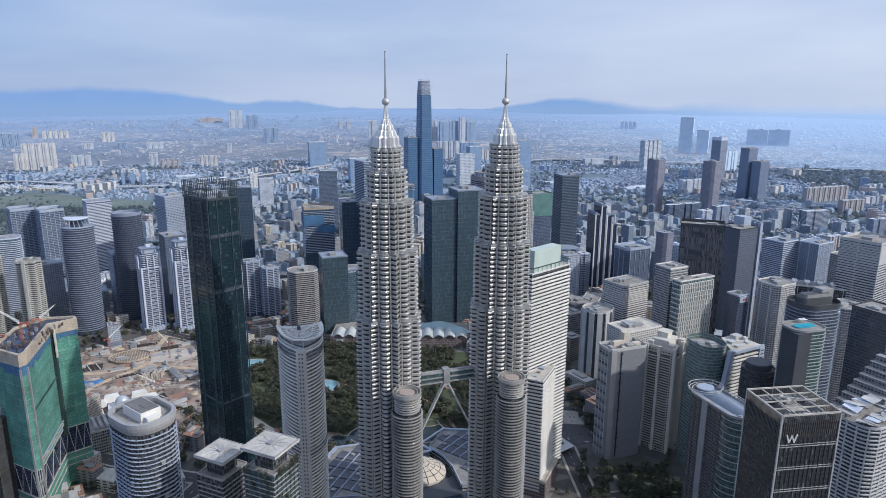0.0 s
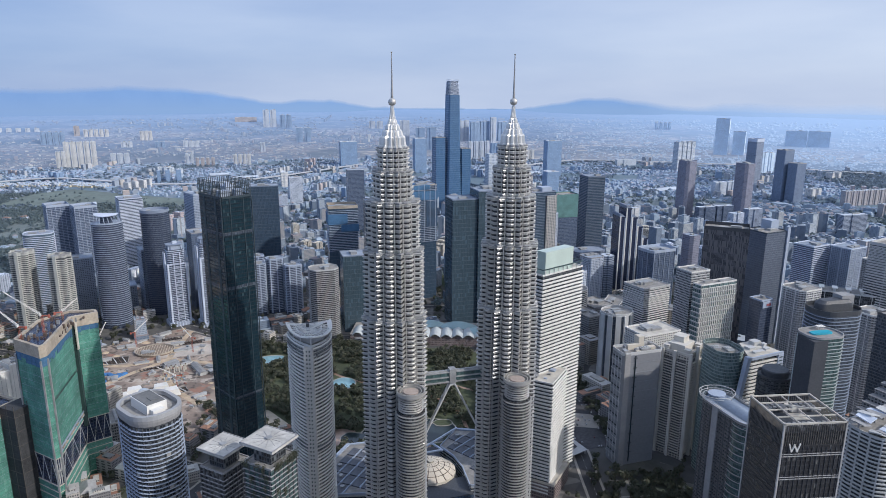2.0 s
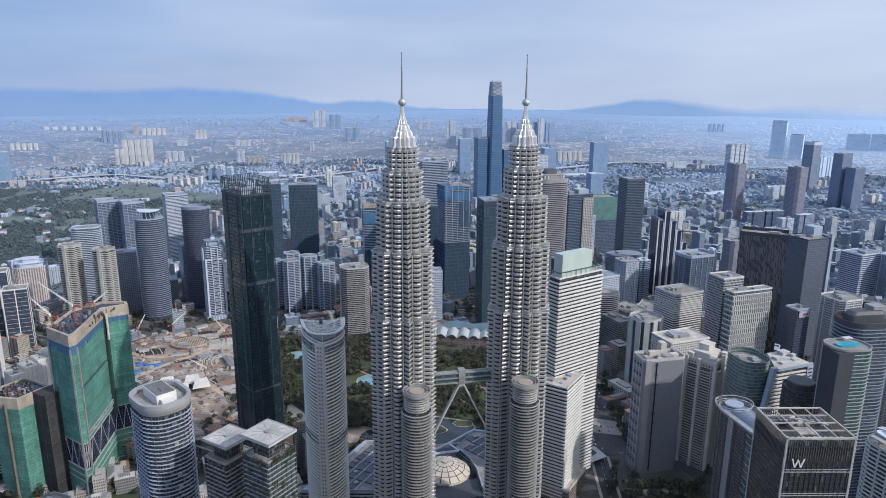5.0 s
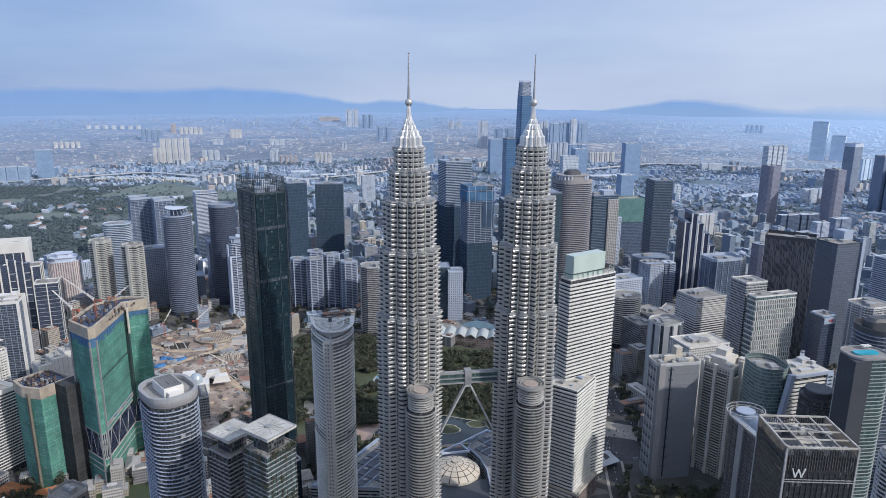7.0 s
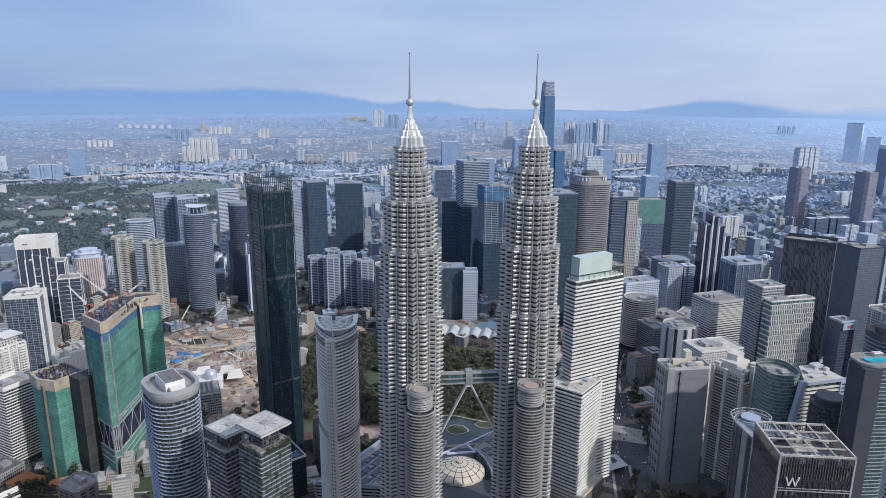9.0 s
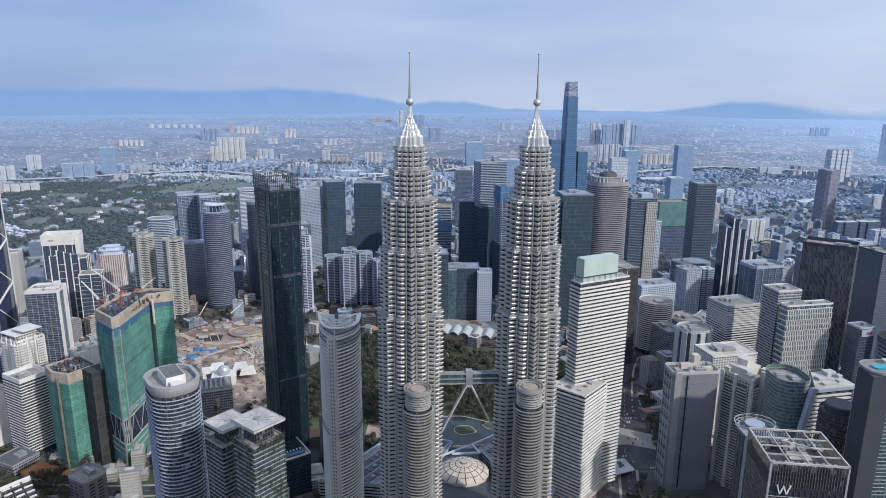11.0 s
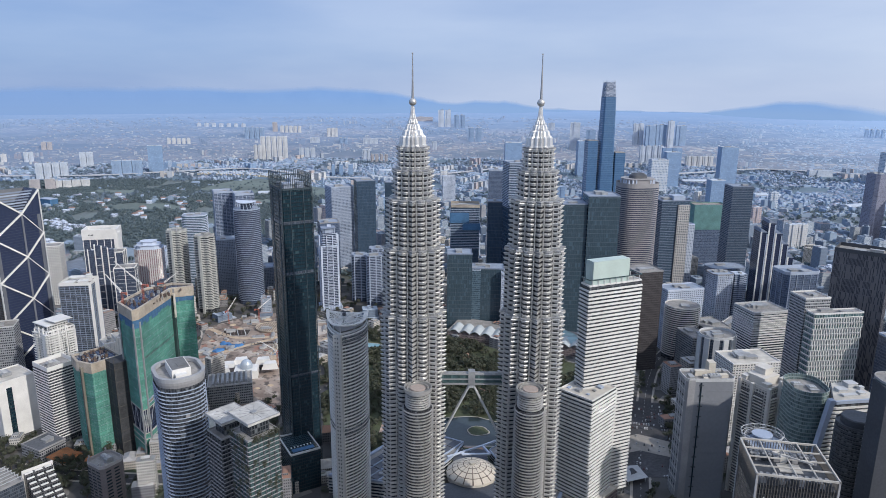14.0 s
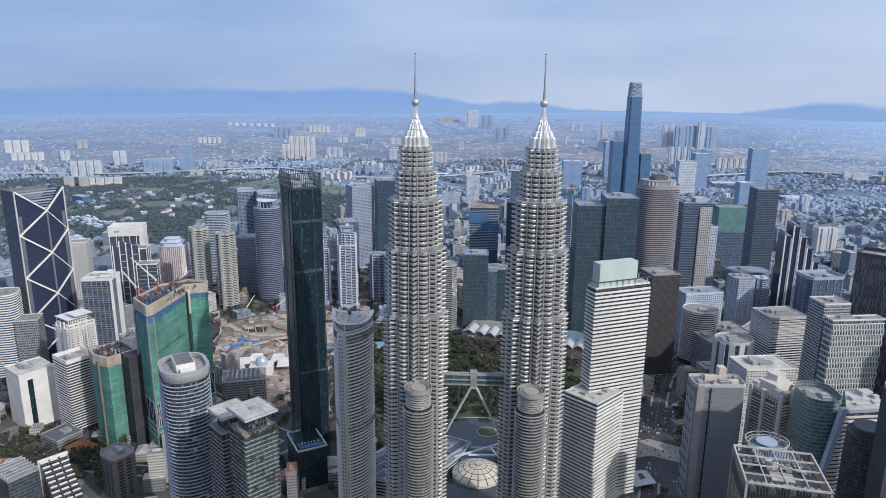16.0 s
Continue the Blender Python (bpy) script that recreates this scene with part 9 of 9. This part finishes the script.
# the mall behind the towers
def mall():
    root = thing("shopping_mall", "low shopping mall with dark ribbed roofs and pale gutters", "shopping mall", pose(64, 640, 0, 0, 0, 11.8))
    KEEP.append((55, 650, 60))
    slate = plain("slate_roof_sheets", (0.10, 0.11, 0.135), 0.6, 0, 0.4, 0.05, 0.25)
    home = root.matrix_basis.inverted()
    wings = (
        ([(-84, 606), (-62, 640), (-48.8, 667.7), (-30, 705), (18, 712), (46, 704), (40, 676), (26, 640), (24, 606)], Vector((0.45, 0.893))),
        ([(78, 694), (101, 733), (150, 722), (168, 650), (160, 612), (104, 612), (100, 648), (92, 672)], Vector((0.70, 0.714))),
    )
    for outline, u in wings:
        v = Vector((u.y, -u.x))
        local = [tuple((home @ Vector((a, b, 0))).to_2d()) for a, b in outline]
        part("mall_wing", Shape().prism(local, 0, 20).mesh("mall_wing", STRIPE_OFFICE), root)
        part("mall_roof", Shape().prism(scaled(local, 0.985), 20, 20.6).mesh("mall_roof", ROOF), root)
        part("mall_parapet", Shape().ring(local, scaled(local, 0.965), 20, 22.2).mesh("mall_parapet", COOL_PALE), root)
        panel = Shape().box(0, 0, 0, 9.0, 15, 1.2).mesh("roof_panel", slate)
        gutter = Shape().box(0, 0, 0, 1.3, 16, 1.7).mesh("roof_gutter", COOL_PALE)
        fan = Shape().prism(ellipse(2.4, 2.4, 10), 0, 1.6).mesh("roof_fan", PLANT)
        turned = pose(0, 0, 0, 0, 0, math.degrees(math.atan2(-u.x, u.y)))
        c = sum((Vector(q) for q in outline), Vector((0, 0))) / len(outline)
        for a in range(-7, 8):
            for b in range(-5, 6):
                q = c + v * (a * 11.5) + u * (b * 17)
                if all(inside(q.x + e * v.x + f * u.x, q.y + e * v.y + f * u.y, outline) for e in (-6, 6) for f in (-8.5, 8.5)):
                    spot = home @ Matrix.Translation((q.x, q.y, 20.6)) @ turned
                    part("roof_panel", panel, root, spot)
                    part("roof_gutter", gutter, root, spot @ Matrix.Translation((5.7, 0, 0)))
                    if (a + b) % 3 == 0:
                        part("roof_fan", fan, root, spot @ Matrix.Translation((0, 3, 1.2)))
    part("mall_link", Shape().box(2, 38, 0, 40, 40, 16).mesh("mall_link", CREAM_FLATS), root)
    part("mall_link_roof", Shape().box(2, 38, 16, 39, 39, 0.8).mesh("mall_link_roof", slate), root)
    for p, q in (((-24, 33), (16.6, 57)), ((16.6, 57), (55.2, 83.2)), ((24.4, 39.1), (16.6, 57)), ((-7.9, 38.4), (24.4, 39.1))):
        part("roof_gutter", Shape().beam((p[0], p[1], 22), (q[0], q[1], 22), 2.2).mesh("roof_gutter", COOL_WHITE), root)
    part("mall_front", Shape().box(0, -24, 0, 96, 34, 14).mesh("mall_front", BLUE_GLASS), root)
    part("mall_front_roof", Shape().box(0, -24, 14, 95, 33, 0.8).mesh("mall_front_roof", DARK), root)
    cream = plain("cream_dome_cladding", (0.68, 0.61, 0.51), 0.7, 0, 0.7, 0.06, 0.14)
    base = [(a + 2.5, b + 11.7) for a, b in ellipse(28.2, 28.2, 16)]
    part("dome_drum", Shape().prism(base, 12, 17).mesh("dome_drum", CREAM), root)
    rise = lambda r: 17 + 10 * max(0.0, 1 - (r / 28.2) ** 2) ** 0.9  # noqa: E731
    rings = (27.6, 21.5, 15.5, 9.0, 3.0)
    for i in range(16):
        for r0, r1 in zip(rings, rings[1:]):
            a, b = radians(22.5 * i + 1.5), radians(22.5 * i + 21.0)
            q = [(2.5 + r * math.cos(t), 11.7 + r * math.sin(t), rise(r)) for r, t in ((r0, a), (r0, b), (r1 + 0.8, b), (r1 + 0.8, a))]
            s = Shape()
            s.face(q)
            s.face([(x, y, z - 0.5) for x, y, z in reversed(q)])
            part("dome_panel", s.mesh("dome_panel", cream), root)
    part("dome_shell", Shape().loft([([(2.5 + r * a, 11.7 + r * b) for a, b in ellipse(1, 1, 16)], rise(r) - 0.4) for r in (27.4, 21, 15, 9, 3)]).mesh("dome_shell", RUST), root)
    part("dome_cap", Shape().prism([(2.5 + a, 11.7 + b) for a, b in ellipse(3, 3, 16)], 26, 28.5).mesh("dome_cap", CREAM), root)


mall()


def convention_hall():
    root = thing("convention_hall", "wide low hall under a row of white vaulted roofs", "convention centre", pose(70, 1066, 0, 0, 0, -8))
    KEEP.append((70, 1080, 70))
    part("hall_wall", Shape().box(0, 26, 0, 232, 70, 16).mesh("hall_wall", BROWN_WALL), root)
    part("hall_deck", Shape().box(0, 26, 16, 232, 70, 0.6).mesh("hall_deck", ROOF), root)
    for i in range(12):
        s, x0 = Shape(), -112 + i * 18.8
        sec = [(x0 + 18.2 * k / 8, 17 + 5.5 * math.sin(math.pi * k / 8)) for k in range(9)]
        for (a, za), (b, zb) in zip(sec, sec[1:]):
            s.face([(a, -12, za - 1.5), (b, -12, zb - 1.5), (b, 18, zb + 1.5), (a, 18, za + 1.5)])
            s.face([(a, 18, za + 1.2), (b, 18, zb + 1.2), (b, -12, zb - 1.9), (a, -12, za - 1.9)])
            s.face([(a, -12, za - 1.9), (b, -12, zb - 1.9), (b, -12, zb - 1.5), (a, -12, za - 1.5)])
        part("roof_vault", s.mesh("roof_vault", TENT), root)
    teal = plain("pale_teal_sheet_roof", (0.32, 0.46, 0.50), 0.45, 0.1, 0.4, 0.05, 0.15)
    for px, py, a, b in ((66, 40, 34, 14), (16, 44, 30, 12), (98, 14, 22, 12)):
        part("shell_roof", Shape().loft([([(px + a * k * u, py + b * k * v) for u, v in ellipse(1, 1, 24)], 17 + 9 * (1 - k * k)) for k in (1, 0.85, 0.65, 0.4, 0.15)]).mesh("shell_roof", teal, True), root)


convention_hall()
mosque = thing("mosque", "white building with angled roofs and a pale blue dome", "mosque", pose(-312, 862, 0, 0, 0, 20))
part("hall", Shape().box(0, 0, 0, 34, 26, 13).mesh("hall", WHITE), mosque)
part("dome", Shape().loft([(ellipse(9 * r, 9 * r, 24), 13 + z) for r, z in ((1, 0), (1.05, 3), (0.95, 7), (0.7, 10.5), (0.35, 12.6), (0.05, 13.6))]).mesh("dome", plain("pale_blue_dome_tiles", (0.45, 0.52, 0.60), 0.4, 0.2, 0.6, 0.1, 0.12), True), mosque)
for i, (px, py, a) in enumerate(((-30, 18, 20), (-12, 30, 70), (22, 24, 120), (34, 4, 10), (-34, -8, -30))):
    part("sail_roof", Shape().loft([([(px - 12, py - 8), (px + 13, py - 6), (px + 9, py + 9), (px - 10, py + 7)], 9), ([(px - 9, py - 7), (px + 10, py - 5), (px + 8, py + 7), (px - 8, py + 6)], 15 + i)]).mesh("sail_roof", WHITE), mosque)
garage = tower("grey_hall_block", "grey box hall with rows of roof plant", "office block", -296, 786, 28, rect(58, 40), 30, GREY_OFFICE, 4, None, plant=0, trim=PALE)
for i in range(8):
    part("roof_unit", Shape().box(-22 + i * 6.2, 0, 30.2, 3.4, 34, 3.2).box(-22 + i * 6.2, 0, 33.4, 2.0, 30, 0.8).mesh("roof_unit", PLANT), garage)

# the building site
rng = random.Random(31)
TARP = plain("blue_tarpaulin", (0.06, 0.20, 0.45), 0.6, 0, 0.8, 0.1, 0.25)
SAND = plain("sand_heap", (0.52, 0.41, 0.30), 0.95, 0, 0.5, 0.08, 0.25)
SHEET = plain("zinc_shed_roof", (0.50, 0.50, 0.50), 0.5, 0.3, 0.6, 0.1, 0.25, 0.35)


def in_site():
    while True:
        x, y = rng.uniform(-480, -215), rng.uniform(815, 1165)
        if inside(x, y, SITE) and math.hypot(x + 312, y - 862) > 44:
            return x, y


hut = thing("site_hut", "zinc-roofed hut on a building site", "hut", pose(*in_site(), 0.35, 0, 0, 20), "site huts")
part("wall", Shape().box(0, 0, 0, 12, 5, 3).mesh("wall", PALE), hut)
part("roof", Shape().loft([(rect(13, 6), 3), ([(-6.5, -0.2), (6.5, -0.2), (6.5, 0.2), (-6.5, 0.2)], 4.3)]).mesh("roof", SHEET), hut)
for i in range(46):
    s = rng.uniform(0.6, 1.9)
    copy_thing(hut, pose(*in_site(), 0.35, 0, 0, rng.choice((20, 110, 45, -25))) @ Matrix.Diagonal((s, rng.uniform(0.8, 1.8), rng.uniform(0.8, 1.4), 1)))
tarp = thing("tarpaulin_stack", "stack of material under a blue tarpaulin", "tarpaulin", pose(-388, 958, 0.35, 0, 0, 10), "tarpaulin stacks")
part("cover", Shape().loft([(rounded(14, 7, 1.5, 3), 0), (rounded(13, 6, 1.5, 3), 2.2), (rounded(9, 3, 1, 3), 2.8)]).mesh("cover", TARP), tarp)
for i in range(9):
    copy_thing(tarp, pose(-388 + rng.uniform(-26, 16), 955 + rng.uniform(-18, 18), 0.35, 0, 0, rng.uniform(0, 180)))
for i in range(16):
    x, y = in_site()
    r = rng.uniform(3, 8)
    heap = Shape().loft([(blob(0, 0, r * k, r * k * 0.8, i + k, 14), z * r * 0.36) for k, z in ((1, 0), (0.75, 0.45), (0.4, 0.85), (0.1, 1.0))]).mesh("sand_heap", SAND)
    ob = tagged(new("sand_heap", heap), "heap of pale sand on a building site", "sand heap", "sand heaps")
    ob.matrix_basis = pose(x, y, 0.3)
for x, y, w, d, a in ((-415, 1020, 46, 30, 15), (-318, 1090, 44, 18, 20), (-352, 1110, 34, 16, 20), (-345, 985, 40, 12, 25), (-290, 900, 46, 20, 30)):
    pit = thing("excavation_frame", "concrete-lined excavation crossed by steel props", "excavation", pose(x, y, 0.35, 0, 0, a), "excavations")
    part("lining", Shape().ring(rect(w, d), rect(w - 1.2, d - 1.2), 0, 1.2).mesh("lining", ROOF), pit)
    # dark slab on the ground stands in for the pit's shade
    part("pit_floor", Shape().prism(rect(w - 1.2, d - 1.2), 0, 0.12).mesh("pit_floor", plain("dark_pit_fill", (0.055, 0.045, 0.04), 0.9, 0, 0.4, 0.08, 0.4)), pit)
    for k in range(6):
        part("prop", Shape().box(-w / 2 + (k + 1) * w / 7, 0, 0.5, 1.2, d - 1.6, 0.8, 18).mesh("prop", PALE if k % 2 and w == 46 else RUST), pit)
for i, line in enumerate(([(-470, 1030), (-400, 1000), (-330, 1020), (-250, 1000)], [(-330, 1150), (-330, 1020), (-300, 930), (-240, 860)], [(-400, 870), (-390, 940), (-330, 1020)])):
    strip("haul_road", smooth_line(line), 9, 0.5 + 0.02 * i, SAND, "pale dusty haul road through a building site", category="road")
shed = thing("long_shed", "long zinc-roofed shed on a building site", "shed", pose(-271, 976, 0.35, 0, 0, -58))
part("wall", Shape().box(0, 0, 0, 44, 9, 5).mesh("wall", PALE), shed)
part("roof", Shape().loft([(rect(46, 11), 5), ([(-23, -0.3), (23, -0.3), (23, 0.3), (-23, 0.3)], 7)]).mesh("roof", SHEET), shed)
deck = thing("oval_deck", "oval brown formwork deck on a building site", "formwork", pose(-362, 1056, 0.3, 0, 0, 10))
part("deck_slab", Shape().prism(ellipse(30, 24, 32), 0, 3.2).mesh("deck_slab", plain("brown_formwork_boards", (0.27, 0.215, 0.175), 0.9, 0, 0.5, 0.08, 0.35)), deck)
part("deck_rim", Shape().ring(ellipse(30.6, 24.6, 32), ellipse(29.4, 23.4, 32), 2.4, 4.4).mesh("deck_rim", RAW), deck)
for i in range(14):
    w = 2 * 23 * math.sqrt(1 - ((i - 6.5) / 7.2) ** 2)
    part("deck_joist", Shape().box(-26 + i * 4, 0, 3.2, 0.8, w * 0.95, 0.7).mesh("deck_joist", RAW), deck)
apron = blob(-330, 1062, 74, 30, 8.0)
plot("concrete_apron", apron, 0.0, 0.46, plain("dusty_pale_concrete", (0.50, 0.45, 0.41), 0.9, 0, 0.3, 0.03, 0.2), "pale dusty concrete apron on a building site", "paving")
for i in range(10):
    col = thing("concrete_column", "bare concrete column with starter bars", "column", pose(-318 + (i % 5) * 6.5, 966 + (i // 5) * 8 + (i % 5) * 2, 0.3, 0, 0, 20), "concrete columns")
    part("shaft", Shape().box(0, 0, 0, 2.2, 2.2, 9).mesh("shaft", ROOF_PALE), col)
    part("starter_bars", Shape().box(0, 0, 9, 1.5, 1.5, 1.4).mesh("starter_bars", RUST), col)
MACHINE = [plain("dusty_machine_paint", (0.38, 0.31, 0.20), 0.7), plain("faded_red_paint", (0.30, 0.15, 0.125), 0.7), plain("dusty_container_blue", (0.20, 0.25, 0.30), 0.7), PALE, ROOF, RAW]
for i in range(70):
    x, y = in_site() if i % 2 else (-300 + rng.gauss(0, 16), 945 + rng.gauss(0, 12))
    box = thing("site_container", "metal container or stack of materials on bare earth", "container", pose(x, y, 0.35, 0, 0, rng.choice((20, 110, 45, -35))), "site containers")
    part("box", Shape().box(0, 0, 0, rng.uniform(3, 9), rng.uniform(1.6, 2.6), rng.uniform(0.8, 2.6)).mesh("box", MACHINE[rng.randrange(6)]), box)
for x, y, a in ((-400, 1080, 40), (-300, 1050, 150), (-450, 1060, 80), (-280, 900, 200)):
    crane(x, y, 0.3, a, 30, 26)


# ---- trees and cars ----
def tree_kind(k):
    rng = random.Random(100 + k)
    root = thing("park_tree", "broad green park tree with an uneven crown", "tree", pose(*TREE_AT.pop(), 0.15, 0, 0, 40 * k), "park trees")
    s = Shape().loft([(ellipse(0.45, 0.45, 7), 0), (ellipse(0.32, 0.32, 7), 3), (ellipse(0.2, 0.2, 7), 7)])
    for a in range(4):
        s.beam((0, 0, 3 + a * 0.7), (2.6 * math.cos(a * 1.7 + k), 2.6 * math.sin(a * 1.7 + k), 6.4 + a * 0.4), 0.28)
    part("trunk", s.mesh("trunk", BARK), root)
    c = Shape()
    lobes = [(Vector((rng.gauss(0, 2.1), rng.gauss(0, 2.1), 7.4 + rng.gauss(0, 1.2))), rng.uniform(1.6, 2.8)) for _ in range(8)]
    for o, r in lobes:
        for i in range(42):
            u = Vector((rng.gauss(0, 1), rng.gauss(0, 1), rng.gauss(0, 1))).normalized()
            p = o + u * r * rng.uniform(0.6, 1.1)
            a = u.orthogonal().normalized() * rng.uniform(0.5, 0.95)
            a.rotate(Euler((rng.uniform(-0.7, 0.7), rng.uniform(-0.7, 0.7), rng.uniform(0, 6.28))))
            b = u.cross(a)
            c.face([p - a, p + b * 0.7, p + a, p - b * 0.7])
    part("crown", c.mesh("crown", LEAF), root)
    return root


TREE_AT, rng = [], random.Random(41)
while len(TREE_AT) < 420:
    x, y = rng.uniform(-215, 215), rng.uniform(690, 1085)
    if inside(x, y, PARK) and not any(inside(x, y, grown(p, 4)) for p in PONDS) and math.hypot(x - 55, y - 650) > 70 and not any((x - a) ** 2 + (y - b) ** 2 < (c * 0.8) ** 2 for a, b, c in KEEP) and noise.noise((x * 0.02, y * 0.02, 3)) > -0.25:
        TREE_AT.append((x, y))
for i in range(90):
    TREE_AT.append((rng.uniform(240, 345), rng.uniform(585, 650)))
for i in range(46):
    TREE_AT.append((rng.uniform(288, 304), rng.uniform(700, 900)))
for i in range(16):
    TREE_AT.append((rng.uniform(226, 236), rng.uniform(810, 900)))
for i in range(190):
    TREE_AT.append((rng.uniform(-500, -320), rng.uniform(540, 625)))
for i in range(40):
    TREE_AT.append((rng.uniform(-240, -190), rng.uniform(700, 860)))
TREE_AT = [p for p in TREE_AT if not any((p[0] - a) ** 2 + (p[1] - b) ** 2 < c * c for a, b, c in KEEP)]
while len(TREE_AT) < 800:
    x, y = rng.uniform(-500, -205), rng.uniform(1085, 1240)
    if inside(x, y, GROVE) and not any((x - a) ** 2 + (y - b) ** 2 < c * c for a, b, c in KEEP):
        TREE_AT.append((x, y))
rng.shuffle(TREE_AT)
REST, TREE_AT = TREE_AT[240:], TREE_AT[:240]
while len(REST) < 2000:
    x, y = rng.uniform(-215, 215), rng.uniform(700, 1085)
    if inside(x, y, PARK) and not any(inside(x, y, grown(p, 3)) for p in PONDS) and not any((x - a) ** 2 + (y - b) ** 2 < (c * 0.9) ** 2 for a, b, c in KEEP) and noise.noise((x * 0.02, y * 0.02, 3)) > -0.3:
        REST.append((x, y))
leaf_crowd("park_undergrowth", "smaller park trees filling the gaps", [(x, y, 5.0 + (k % 5) * 0.5, 3.6 + (k % 7) * 0.35) for k, (x, y) in enumerate(REST)], 0.29, [LEAF], 7, 68)
kinds = [tree_kind(k) for k in range(5)]
for x, y in TREE_AT:
    s = rng.uniform(0.75, 1.45)
    copy_thing(rng.choice(kinds), pose(x, y, 0.15, 0, 0, rng.uniform(0, 360)) @ Matrix.Diagonal((s, s, s * rng.uniform(0.85, 1.2), 1)))


def car_kind(paint, where):
    root = thing("parked_car", "small saloon car on tarmac", "car", where, "cars")
    part("body", Shape().loft([(rounded(4.4, 1.8, 0.4, 2), 0.3), (rounded(4.5, 1.85, 0.4, 2), 0.75), (rounded(4.3, 1.75, 0.4, 2), 0.95)]).mesh("body", paint), root)
    part("cabin", Shape().loft([(rounded(2.6, 1.65, 0.3, 2), 0.95), (rounded(1.8, 1.4, 0.3, 2), 1.45)]).mesh("cabin", DARK), root)
    part("roof", Shape().prism(rounded(1.7, 1.35, 0.3, 2), 1.45, 1.5).mesh("roof", paint), root)
    return root


rng = random.Random(51)
paints = [WHITE, PALE, DARK, plain("maroon_car_paint", (0.10, 0.03, 0.03), 0.3), plain("silver_car_paint", (0.5, 0.5, 0.52), 0.3, 0.6)]
cars = [car_kind(p, pose(240 + i * 9, 780, 0.34, 0, 0, 80)) for i, p in enumerate(paints)]
plot("dusty_lot", [(232, 754), (252, 766), (286, 758), (300, 776), (288, 795), (252, 806), (233, 794)], 0.0, 0.34, plain("dusty_pale_lot", (0.34, 0.315, 0.285), 0.95, 0, 0.3, 0.03, 0.25), "pale dusty patch in a car park", "car park")
tent = thing("angular_canopy", "white angular canopy with a dark peak beside a car park", "canopy", pose(238, 704, 0.3, 0, 0, 25))
part("canopy_roof", Shape().loft([([(-14, -15), (13, -12), (14, 13), (-11, 16)], 6.0), ([(-3, -4), (3, -3), (3, 3), (-2, 4)], 9.5)]).mesh("canopy_roof", PALE), tent)
part("canopy_peak", Shape().loft([([(-5, -7), (4, -5), (3, 5), (-3, 4)], 8.6), ([(-1, -1), (1, -1), (1, 1), (-1, 1)], 11.5)]).mesh("canopy_peak", DARK), tent)
for px, py in ((-11, -12), (11, -10), (11, 11), (-9, 13)):
    part("canopy_post", Shape().box(px, py, 0, 0.7, 0.7, 6.2).mesh("canopy_post", PALE), tent)
lot_rng = random.Random(57)
for row in range(17):
    for k in range(22):
        if lot_rng.random() < (0.62 if row > 9 else 0.22) and noise.noise((k * 0.3, row * 0.6, 7)) > -0.2:
            px, py = 231 + k * 3.1 + lot_rng.uniform(-0.3, 0.3), 714 + row * 10.8 + lot_rng.uniform(-0.6, 0.6)
            if inside(px, py, LOT):
                copy_thing(lot_rng.choice(cars), pose(px, py, 0.34, 0, 0, 85 + lot_rng.choice((0, 180)) + lot_rng.uniform(-3, 3)))
for i in range(80):
    line = rng.choice(ROADS)
    k = rng.randrange(len(line) - 1)
    a, b = Vector(line[k]), Vector(line[k + 1])
    d = (b - a).normalized()
    p = a + (b - a) * rng.random() + Vector((-d.y, d.x)) * rng.choice((-5.5, -2.2, 2.2, 5.5))
    copy_thing(rng.choice(cars), pose(p.x, p.y, 0.30, 0, 0, math.degrees(math.atan2(d.y, d.x))))
